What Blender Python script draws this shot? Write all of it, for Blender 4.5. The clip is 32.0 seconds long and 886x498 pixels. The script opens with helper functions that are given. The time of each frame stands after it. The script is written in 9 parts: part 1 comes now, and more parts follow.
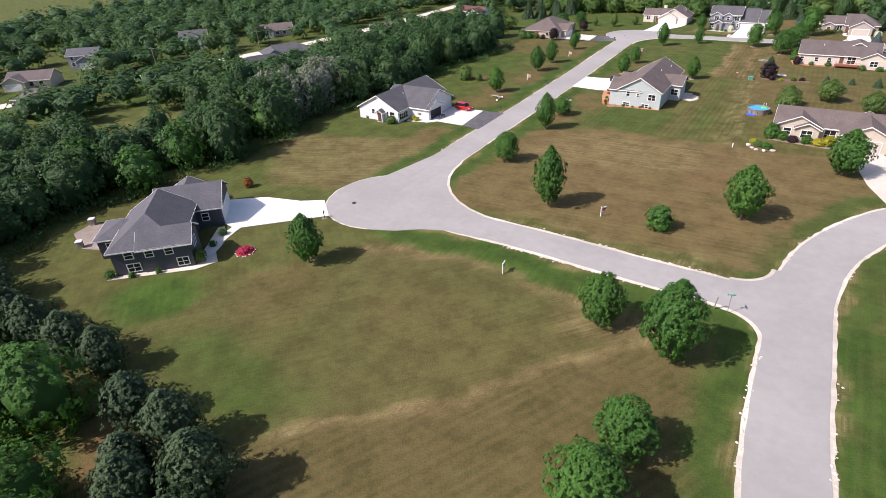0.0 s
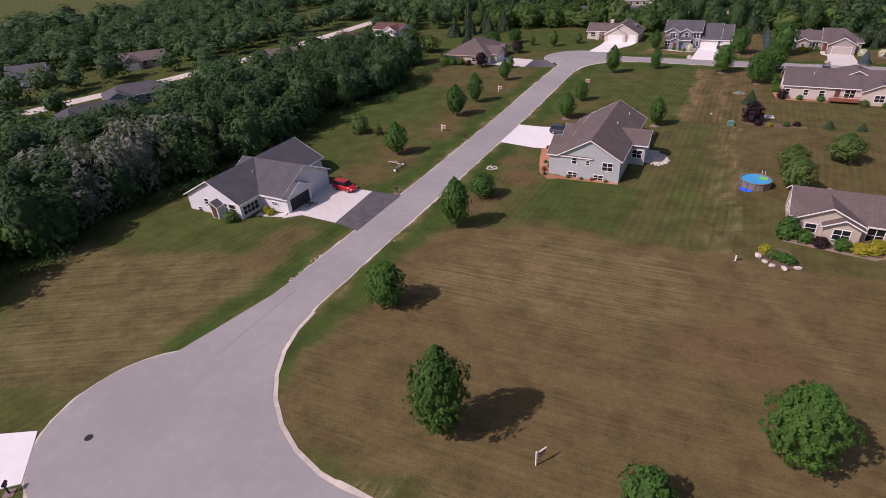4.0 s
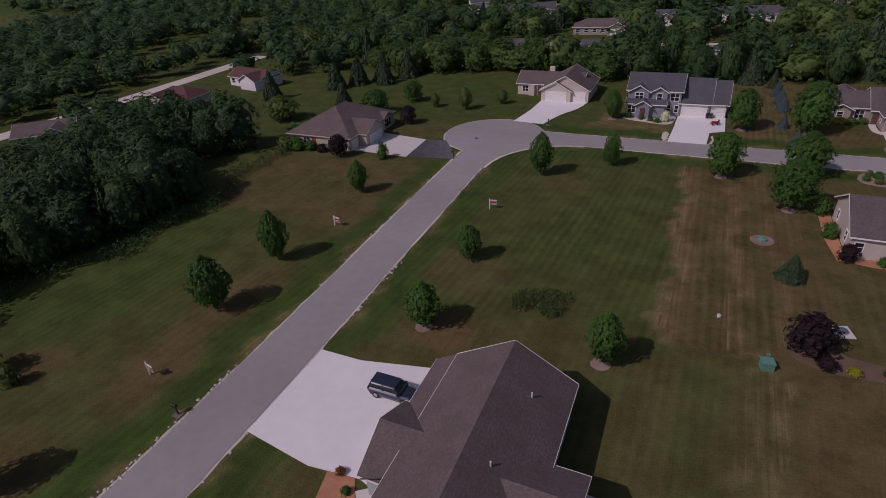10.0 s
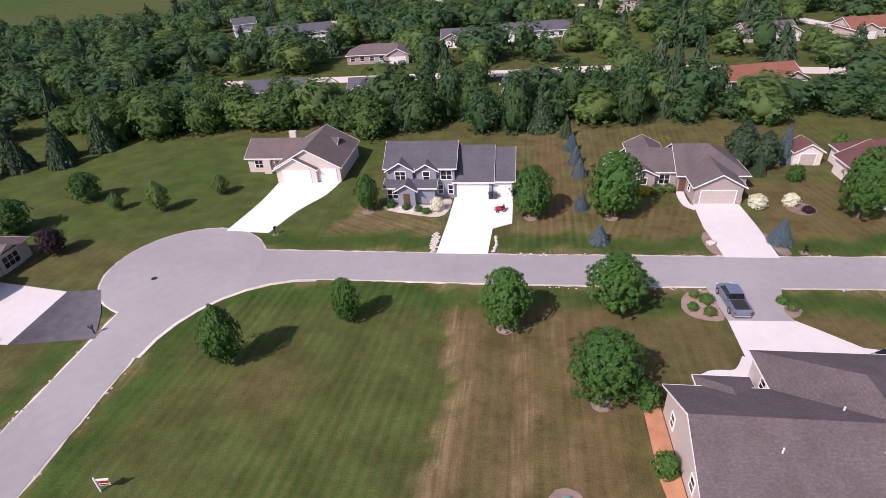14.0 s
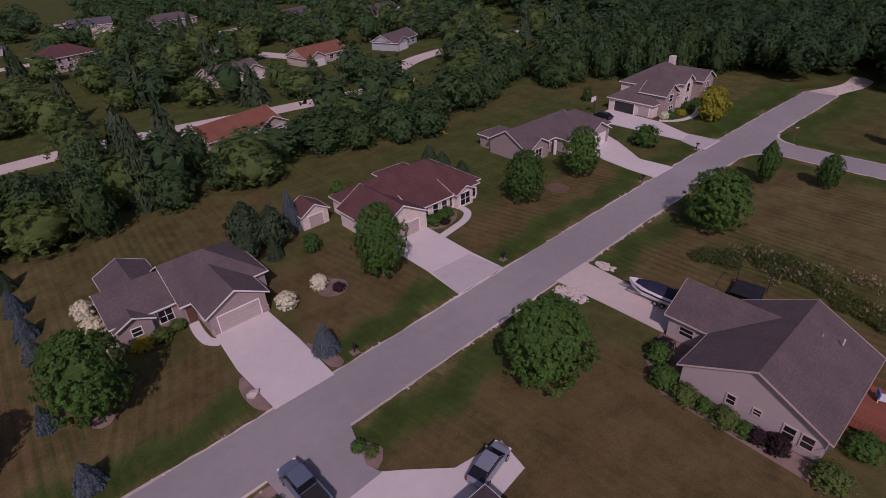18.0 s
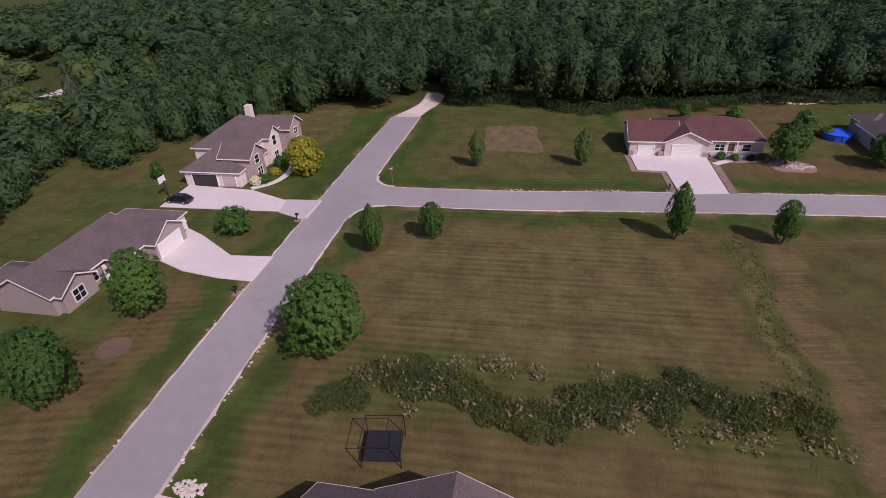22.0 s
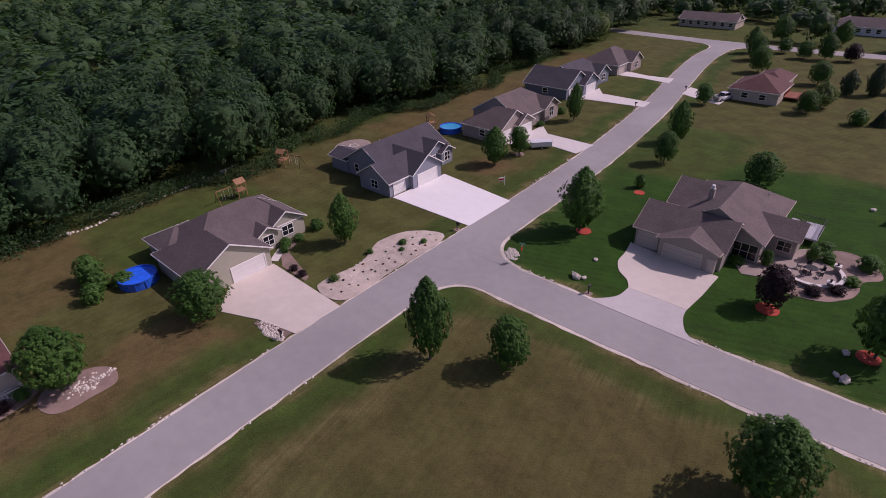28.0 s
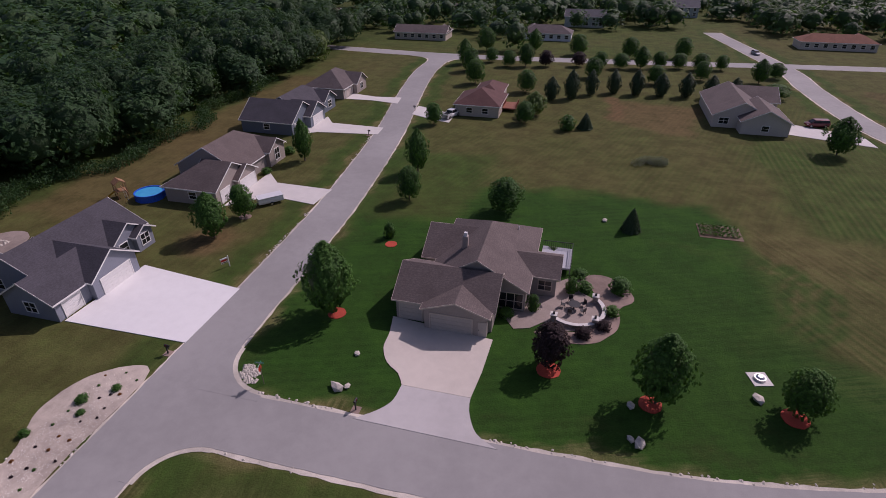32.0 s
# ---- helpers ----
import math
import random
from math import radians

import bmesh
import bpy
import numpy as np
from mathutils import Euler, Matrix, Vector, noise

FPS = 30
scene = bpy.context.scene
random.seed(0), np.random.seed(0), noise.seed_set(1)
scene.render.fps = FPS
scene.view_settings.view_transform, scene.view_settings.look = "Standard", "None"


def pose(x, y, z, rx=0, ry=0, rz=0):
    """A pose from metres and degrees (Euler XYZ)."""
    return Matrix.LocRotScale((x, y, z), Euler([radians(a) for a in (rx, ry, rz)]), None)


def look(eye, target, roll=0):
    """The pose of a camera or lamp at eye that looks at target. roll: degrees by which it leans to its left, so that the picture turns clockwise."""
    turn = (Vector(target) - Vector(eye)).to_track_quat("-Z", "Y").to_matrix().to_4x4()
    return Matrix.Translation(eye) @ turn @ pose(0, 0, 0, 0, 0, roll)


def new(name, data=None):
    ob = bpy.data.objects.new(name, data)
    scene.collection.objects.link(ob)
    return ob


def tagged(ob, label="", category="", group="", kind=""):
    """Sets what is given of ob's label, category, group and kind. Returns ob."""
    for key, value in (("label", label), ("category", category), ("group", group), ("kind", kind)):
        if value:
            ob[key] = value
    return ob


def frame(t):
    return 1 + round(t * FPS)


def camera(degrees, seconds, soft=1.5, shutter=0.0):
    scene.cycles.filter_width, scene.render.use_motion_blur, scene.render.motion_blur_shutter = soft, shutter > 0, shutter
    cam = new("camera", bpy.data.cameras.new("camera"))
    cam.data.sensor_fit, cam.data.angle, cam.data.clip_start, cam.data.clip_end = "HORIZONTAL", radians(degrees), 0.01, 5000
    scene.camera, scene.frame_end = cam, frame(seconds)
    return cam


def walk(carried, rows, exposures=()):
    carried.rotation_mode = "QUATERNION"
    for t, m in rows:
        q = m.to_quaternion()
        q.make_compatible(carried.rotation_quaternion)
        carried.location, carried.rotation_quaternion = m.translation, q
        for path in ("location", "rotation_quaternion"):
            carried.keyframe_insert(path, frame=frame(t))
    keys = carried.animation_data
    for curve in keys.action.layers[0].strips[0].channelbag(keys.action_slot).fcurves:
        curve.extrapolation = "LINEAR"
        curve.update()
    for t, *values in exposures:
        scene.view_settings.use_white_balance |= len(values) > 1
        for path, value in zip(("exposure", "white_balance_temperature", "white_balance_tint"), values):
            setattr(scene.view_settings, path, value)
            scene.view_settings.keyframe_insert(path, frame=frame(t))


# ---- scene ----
cam = camera(78.9, 32.0, 0.5)
PATH = [
    (0, (-0.002, 0.704, 41.878), (-0.947, 2.13, 40.843), -3.1),
    (0.5, (-1.499, 6.372, 41.526), (-2.43, 7.809, 40.491), -3.3),
    (1, (-3.301, 11.996, 41.342), (-4.188, 13.458, 40.303), -3.3),
    (1.5, (-5.068, 17.9, 41.09), (-5.946, 19.366, 40.051), -3.3),
    (2, (-6.843, 23.826, 40.786), (-7.711, 25.298, 39.748), -3.3),
    (2.5, (-8.418, 30.041, 40.625), (-9.277, 31.519, 39.589), -3.4),
    (3, (-10.038, 36.456, 40.438), (-10.883, 37.943, 39.402), -3.6),
    (3.5, (-11.505, 42.756, 40.502), (-12.332, 44.253, 39.465), -3.5),
    (4, (-12.663, 49.46, 40.356), (-13.479, 50.966, 39.323), -3.6),
    (4.5, (-13.98, 56.09, 40.293), (-14.777, 57.606, 39.261), -3.7),
    (6.5, (-17.139, 83.367, 40.134), (-17.935, 84.886, 39.104), -4.4),
    (7, (-18.075, 90.184, 40.134), (-18.871, 91.7, 39.1), -4.5),
    (7.5, (-18.719, 96.923, 39.847), (-19.512, 98.44, 38.813), -4.5),
    (8, (-19.481, 103.5, 39.577), (-20.259, 105.025, 38.543), -4.3),
    (8.5, (-19.988, 110.063, 39.219), (-20.755, 111.597, 38.19), -4.2),
    (9, (-20.511, 116.696, 38.844), (-21.272, 118.234, 37.817), -4.1),
    (9.5, (-20.625, 123.084, 38.579), (-21.383, 124.626, 37.556), -4.1),
    (10, (-20.552, 129.504, 38.455), (-21.305, 131.049, 37.434), -4.0),
    (10.5, (-20.301, 135.891, 38.525), (-21.05, 137.438, 37.503), -4.0),
    (11, (-19.665, 142.177, 38.604), (-20.409, 143.727, 37.581), -4.0),
    (11.5, (-18.892, 148.483, 38.713), (-19.593, 150.048, 37.684), -4.0),
    (12, (-18.046, 154.602, 38.576), (-18.712, 156.183, 37.547), -4.0),
    (12.5, (-17.116, 160.805, 38.417), (-17.709, 162.413, 37.385), -3.8),
    (13, (-16.081, 166.928, 38.662), (-16.572, 168.563, 37.62), -3.8),
    (13.5, (-14.802, 172.666, 38.839), (-15.195, 174.325, 37.793), -3.7),
    (14, (-13.498, 177.638, 38.968), (-13.749, 179.323, 37.919), -3.6),
    (14.5, (-12.22, 182.062, 39.088), (-12.301, 183.76, 38.034), -3.4),
    (16.5, (-4.825, 193.859, 38.834), (-4.214, 195.457, 37.798), -2.8),
    (17, (-2.425, 196.352, 38.968), (-1.638, 197.869, 37.929), -3.0),
    (17.5, (-0.006, 198.63, 39.083), (0.95, 200.045, 38.043), -2.9),
    (18, (2.813, 200.538, 39.115), (3.919, 201.841, 38.077), -3.0),
    (18.5, (5.886, 202.067, 39.254), (7.126, 203.244, 38.216), -3.1),
    (19, (9.277, 203.414, 39.312), (10.624, 204.464, 38.273), -3.2),
    (19.5, (12.882, 204.51, 39.383), (14.311, 205.448, 38.344), -3.2),
    (20, (16.726, 204.89, 39.436), (18.223, 205.716, 38.398), -3.3),
    (20.5, (20.675, 205.123, 39.371), (22.23, 205.836, 38.335), -3.2),
    (21, (24.731, 204.888, 39.385), (26.335, 205.481, 38.348), -3.1),
    (21.5, (28.95, 204.275, 39.379), (30.591, 204.755, 38.342), -3.1),
    (22, (33.043, 203.35, 39.423), (34.712, 203.717, 38.385), -3.1),
    (22.5, (37.477, 201.18, 39.691), (39.165, 201.434, 38.648), -3.3),
    (23, (41.715, 199.395, 39.691), (43.418, 199.51, 38.648), -3.2),
    (23.5, (46.023, 197.22, 39.846), (47.728, 197.206, 38.8), -3.1),
    (24, (50.095, 195.015, 40.145), (51.79, 194.87, 39.093), -2.9),
    (24.5, (54.088, 192.049, 40.532), (55.761, 191.763, 39.473), -3.0),
    (26.5, (67.826, 178.836, 40.481), (69.307, 177.999, 39.43), -2.2),
    (27, (70.4, 174.9, 40.618), (71.782, 173.905, 39.568), -2.1),
    (27.5, (72.605, 170.505, 40.544), (73.873, 169.365, 39.497), -2.1),
    (28, (74.316, 166.054, 40.403), (75.466, 164.791, 39.363), -2.1),
    (28.5, (75.902, 161.759, 40.355), (76.919, 160.384, 39.319), -1.9),
    (29, (77.042, 157.551, 40.518), (77.932, 156.089, 39.483), -1.7),
    (29.5, (77.952, 153.562, 40.82), (78.728, 152.037, 39.783), -1.6),
    (30, (78.69, 150.545, 41.078), (79.384, 148.984, 40.04), -1.5),
    (30.5, (79.264, 148.875, 41.077), (79.908, 147.289, 40.043), -0.8),
    (31, (79.437, 148.063, 41.024), (80.035, 146.459, 39.99), -0.5),
    (31.5, (79.765, 147.854, 40.92), (80.277, 146.219, 39.888), -0.2),
    (32, (79.822, 147.632, 40.789), (80.257, 145.973, 39.759), -0.2),
]
walk(cam, [(t, look(eye, target, roll)) for t, eye, target, roll in PATH], [
    (0, 0.33, 6600, 20), (1, 0.0, 6600, 26), (2, -0.35, 6700, 34), (3, -0.75, 6700, 37), (4, -0.5, 6700, 37), (7, -0.25, 6400, 30), (8, -0.5, 6500, 30), (9, -1.05, 6500, 42), (10, -1.62, 6400, 40), (10.5, -1.35, 6400, 38), (11, -1.05, 6400, 36), (12, -0.5, 6400, 34), (13, -0.05, 6350, 32), (14, -0.05, 6400, 34), (14.5, -0.32, 6400, 37), (16.5, -0.8, 6450, 44), (18, -1.52, 6500, 56),
    (21, -1.36, 6550, 53), (22, -0.7, 6500, 46), (23, -0.35, 6450, 42), (24.5, -0.4, 6450, 42), (26.5, -0.78, 6450, 48), (28, -0.85, 6450, 46), (30, -1.15, 6400, 41), (32, -0.95, 6400, 38)])

# ---- world and sun ----
SUN_DIR = Vector((-0.62, -0.78, 0.98)).normalized()
world = bpy.data.worlds.new("sky")
scene.world = world
world.use_nodes = True
wn = world.node_tree
sky = wn.nodes.new("ShaderNodeTexSky")
sky.sky_type = "NISHITA"
sky.sun_disc = False
sky.sun_elevation = math.asin(SUN_DIR.z)
sky.sun_rotation = math.atan2(SUN_DIR.x, SUN_DIR.y)
sky.dust_density = 2.0
wn.links.new(sky.outputs[0], wn.nodes["Background"].inputs[0])
wn.nodes["Background"].inputs[1].default_value = 0.13
sun_data = bpy.data.lights.new("sun", "SUN")
sun_data.energy, sun_data.angle, sun_data.color = 5.0, radians(0.6), (1.0, 0.955, 0.90)
sun = new("sun", sun_data)
sun.matrix_world = look(SUN_DIR * 300, (0, 0, 0))


# ---- materials ----
def mat(name, rough=0.8, metal=0.0):
    m = bpy.data.materials.new(name)
    m.use_nodes = True
    b = m.node_tree.nodes["Principled BSDF"]
    b.inputs["Roughness"].default_value = rough
    b.inputs["Metallic"].default_value = metal
    return m, m.node_tree, b


def node(nt, kind, **vals):
    n = nt.nodes.new(kind)
    for k, v in vals.items():
        if k in n.inputs.keys():
            n.inputs[k].default_value = v
        else:
            setattr(n, k, v)
    return n


def rgb(h):
    return (h[0], h[1], h[2], 1.0)


def mixc(nt, fac, a, b, blend="MIX"):
    n = nt.nodes.new("ShaderNodeMix")
    n.data_type, n.blend_type = "RGBA", blend
    for sock, v in ((n.inputs[0], fac), (n.inputs[6], a), (n.inputs[7], b)):
        if isinstance(v, (int, float)):
            sock.default_value = v
        elif isinstance(v, tuple):
            sock.default_value = rgb(v)
        else:
            nt.links.new(v, sock)
    return n.outputs[2]


def mth(nt, op, a, b=0.0, clamp=False):
    n = nt.nodes.new("ShaderNodeMath")
    n.operation, n.use_clamp = op, clamp
    for sock, v in ((n.inputs[0], a), (n.inputs[1], b)):
        if isinstance(v, (int, float)):
            sock.default_value = v
        else:
            nt.links.new(v, sock)
    return n.outputs[0]


def ramp(nt, v, lo, hi):
    n = nt.nodes.new("ShaderNodeMapRange")
    nt.links.new(v, n.inputs[0])
    n.inputs[1].default_value, n.inputs[2].default_value = lo, hi
    n.interpolation_type = "SMOOTHSTEP"
    return n.outputs[0]


def noise_tex(nt, vec, scale, detail=4.0, rough=0.6):
    n = node(nt, "ShaderNodeTexNoise", Scale=scale, Detail=detail, Roughness=rough)
    nt.links.new(vec, n.inputs["Vector"])
    return n.outputs["Fac"]


def scaled(nt, vec, s):
    n = nt.nodes.new("ShaderNodeMapping")
    n.inputs["Scale"].default_value = s
    nt.links.new(vec, n.inputs["Vector"])
    return n.outputs[0]


def world_pos(nt):
    return nt.nodes.new("ShaderNodeNewGeometry").outputs["Position"]


def obj_pos(nt):
    return nt.nodes.new("ShaderNodeTexCoord").outputs["Object"]


def bump(nt, b, height, strength=0.3, dist=0.02):
    n = node(nt, "ShaderNodeBump", Strength=strength, Distance=dist)
    nt.links.new(height, n.inputs["Height"])
    nt.links.new(n.outputs[0], b.inputs["Normal"])


def plain(name, col, rough=0.6, var=0.12, scale=3.0, metal=0.0, bump_scale=0.0):
    """A painted or plain surface with faint large and small variation."""
    m, nt, b = mat(name, rough, metal)
    p = obj_pos(nt)
    f = mth(nt, "ADD", noise_tex(nt, p, scale, 3), noise_tex(nt, p, scale * 12, 2))
    dark = tuple(c * (1 - var) for c in col)
    lite = tuple(min(1, c * (1 + var)) for c in col)
    nt.links.new(mixc(nt, ramp(nt, f, 0.7, 1.3), dark, lite), b.inputs["Base Color"])
    if bump_scale:
        bump(nt, b, noise_tex(nt, p, bump_scale, 3), 0.4, 0.02)
    return m


def siding(name, col, step=0.16):
    """Lap siding: fine level courses, each with a shadow line painted into the colour."""
    m, nt, b = mat(name, 0.65)
    p = obj_pos(nt)
    sep = nt.nodes.new("ShaderNodeSeparateXYZ")
    nt.links.new(p, sep.inputs[0])
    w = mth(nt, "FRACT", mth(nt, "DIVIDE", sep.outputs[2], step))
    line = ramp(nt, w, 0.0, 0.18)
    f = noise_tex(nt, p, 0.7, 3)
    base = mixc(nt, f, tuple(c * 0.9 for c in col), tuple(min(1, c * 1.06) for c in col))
    # darker wall colour at each course's foot paints the lap's shadow
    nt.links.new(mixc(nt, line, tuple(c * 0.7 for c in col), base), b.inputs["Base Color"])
    bump(nt, b, w, 0.5, 0.02)
    return m


def shingles(name, col, row=0.14):
    """Asphalt shingles: blended tabs in level rows, with streaks."""
    m, nt, b = mat(name, 0.9)
    p = obj_pos(nt)
    tabs = noise_tex(nt, scaled(nt, p, (3.0, 3.0, 9.0)), 1.2, 2, 0.7)
    fine = noise_tex(nt, p, 14.0, 2)
    big = noise_tex(nt, p, 0.35, 3)
    sep = nt.nodes.new("ShaderNodeSeparateXYZ")
    nt.links.new(p, sep.inputs[0])
    rowf = mth(nt, "FRACT", mth(nt, "DIVIDE", sep.outputs[2], row))
    f = mth(nt, "ADD", mth(nt, "MULTIPLY", tabs, 0.65), mth(nt, "MULTIPLY", fine, 0.35))
    c1 = mixc(nt, ramp(nt, f, 0.34, 0.66), tuple(c * 0.78 for c in col), tuple(c * 1.24 for c in col))
    c2 = mixc(nt, ramp(nt, big, 0.3, 0.7), c1, tuple(c * 0.85 for c in col), "MULTIPLY")
    c2 = mixc(nt, 0.25, c1, c2)
    nt.links.new(mixc(nt, ramp(nt, rowf, 0.0, 0.25), tuple(c * 0.8 for c in col), c2), b.inputs["Base Color"])
    bump(nt, b, f, 0.5, 0.03)
    return m


def foliage(name, lo, hi, trans=0.3, lace=7.0, gaps=0.34, tufts=5.0, warm=0.3, solid=False):
    """Leaf sprays, each broken into single leaves by a fine lace of gaps; solid: the leafy mass inside a crown."""
    m, nt, b = mat(name, 0.5)
    geo = nt.nodes.new("ShaderNodeNewGeometry")
    isl = geo.outputs["Random Per Island"]
    rnd = nt.nodes.new("ShaderNodeObjectInfo").outputs["Random"]
    p = geo.outputs["Position"]
    big, hue, tuft = noise_tex(nt, p, 0.11, 2), noise_tex(nt, p, 0.06, 3), noise_tex(nt, p, tufts, 4, 0.75)
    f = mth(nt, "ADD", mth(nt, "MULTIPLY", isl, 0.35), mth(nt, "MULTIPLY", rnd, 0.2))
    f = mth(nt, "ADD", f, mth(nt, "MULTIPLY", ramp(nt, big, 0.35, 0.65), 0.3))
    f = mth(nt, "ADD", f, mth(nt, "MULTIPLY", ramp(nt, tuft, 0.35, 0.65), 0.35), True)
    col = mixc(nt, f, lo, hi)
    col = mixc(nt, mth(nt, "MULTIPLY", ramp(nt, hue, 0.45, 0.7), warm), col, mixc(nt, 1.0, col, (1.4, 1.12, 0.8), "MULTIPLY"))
    bump(nt, b, tuft, 1.0, (1.1 if solid else 0.5) / tufts)
    nt.links.new(col, b.inputs["Base Color"])
    b.inputs["Specular IOR Level"].default_value = 0.22
    if solid:
        return m
    t = nt.nodes.new("ShaderNodeBsdfTranslucent")
    nt.links.new(mixc(nt, 1.0, col, (1.2, 1.25, 0.5), "MULTIPLY"), t.inputs[0])
    mx = nt.nodes.new("ShaderNodeMixShader")
    mx.inputs[0].default_value = trans
    nt.links.new(b.outputs[0], mx.inputs[1])
    nt.links.new(t.outputs[0], mx.inputs[2])
    hole = nt.nodes.new("ShaderNodeBsdfTransparent")
    cut = nt.nodes.new("ShaderNodeMixShader")
    nt.links.new(mth(nt, "GREATER_THAN", noise_tex(nt, p, lace, 1, 0.5), gaps), cut.inputs[0])
    nt.links.new(hole.outputs[0], cut.inputs[1])
    nt.links.new(mx.outputs[0], cut.inputs[2])
    nt.links.new(cut.outputs[0], nt.nodes["Material Output"].inputs[0])
    # inner copy of the leaf colours, darkened to paint in the crown's own shade
    INNER[m.name] = foliage(name + "_shaded_mass", tuple(c * 0.8 for c in lo), tuple(c * 0.75 for c in hi), tufts=tufts * 1.3, warm=warm, solid=True)
    return m


INNER = {}
LEAF = foliage("maple_leaves", (0.026, 0.080, 0.017), (0.080, 0.200, 0.036))
LEAF_WOOD = foliage("woodland_leaves", (0.020, 0.062, 0.024), (0.066, 0.142, 0.046), lace=3.5, tufts=2.2, warm=0.6)
LEAF_LIGHT = foliage("light_leaves", (0.055, 0.115, 0.028), (0.125, 0.20, 0.05), gaps=0.42)
LEAF_YELLOW = foliage("yellow_leaves", (0.20, 0.22, 0.02), (0.42, 0.40, 0.04))
LEAF_PLUM = foliage("plum_leaves", (0.016, 0.010, 0.014), (0.05, 0.03, 0.034))
NEEDLE = foliage("spruce_needles", (0.024, 0.056, 0.026), (0.06, 0.10, 0.045), 0.1)
NEEDLE_BLUE = foliage("blue_spruce_needles", (0.035, 0.068, 0.078), (0.11, 0.16, 0.175), 0.1)
LEAF_RUST = foliage("rust_leaves", (0.14, 0.05, 0.015), (0.30, 0.13, 0.04))
LEAF_SILVER = foliage("silver_leaves", (0.10, 0.13, 0.10), (0.22, 0.25, 0.20))
BLOOM = foliage("white_blooms", (0.62, 0.65, 0.46), (0.88, 0.88, 0.72), 0.2, gaps=0.3)
BARK = plain("bark", (0.13, 0.10, 0.075), 0.9, 0.35, 4.0, bump_scale=9)
TRIM = plain("white_trim", (0.80, 0.79, 0.76), 0.5, 0.05)
TRIM_TAN = plain("tan_trim", (0.55, 0.47, 0.40), 0.5, 0.06)
DOOR_WHITE = plain("garage_white", (0.74, 0.73, 0.71), 0.45, 0.05)
DOOR_TAN = plain("garage_tan", (0.46, 0.41, 0.37), 0.45, 0.06)
STONE = plain("stone_veneer", (0.34, 0.28, 0.25), 0.85, 0.4, 2.5, bump_scale=5)
DARK = plain("painted_dark_inside", (0.03, 0.03, 0.033), 0.8, 0.3)
BLACK = plain("black_metal", (0.02, 0.02, 0.022), 0.45, 0.2)
WHITE_METAL = plain("white_metal", (0.7, 0.7, 0.69), 0.4, 0.05)


def glass_mat():
    m, nt, b = mat("window_glass", 0.06)
    b.inputs["Base Color"].default_value = (0.018, 0.02, 0.024, 1)
    b.inputs["Specular IOR Level"].default_value = 0.6
    return m


GLASS = glass_mat()


def attr(nt, name):
    n = nt.nodes.new("ShaderNodeAttribute")
    n.attribute_name = name
    sep = nt.nodes.new("ShaderNodeSeparateColor")
    nt.links.new(n.outputs["Color"], sep.inputs[0])
    return sep.outputs[0], sep.outputs[1], sep.outputs[2], n.outputs["Alpha"]


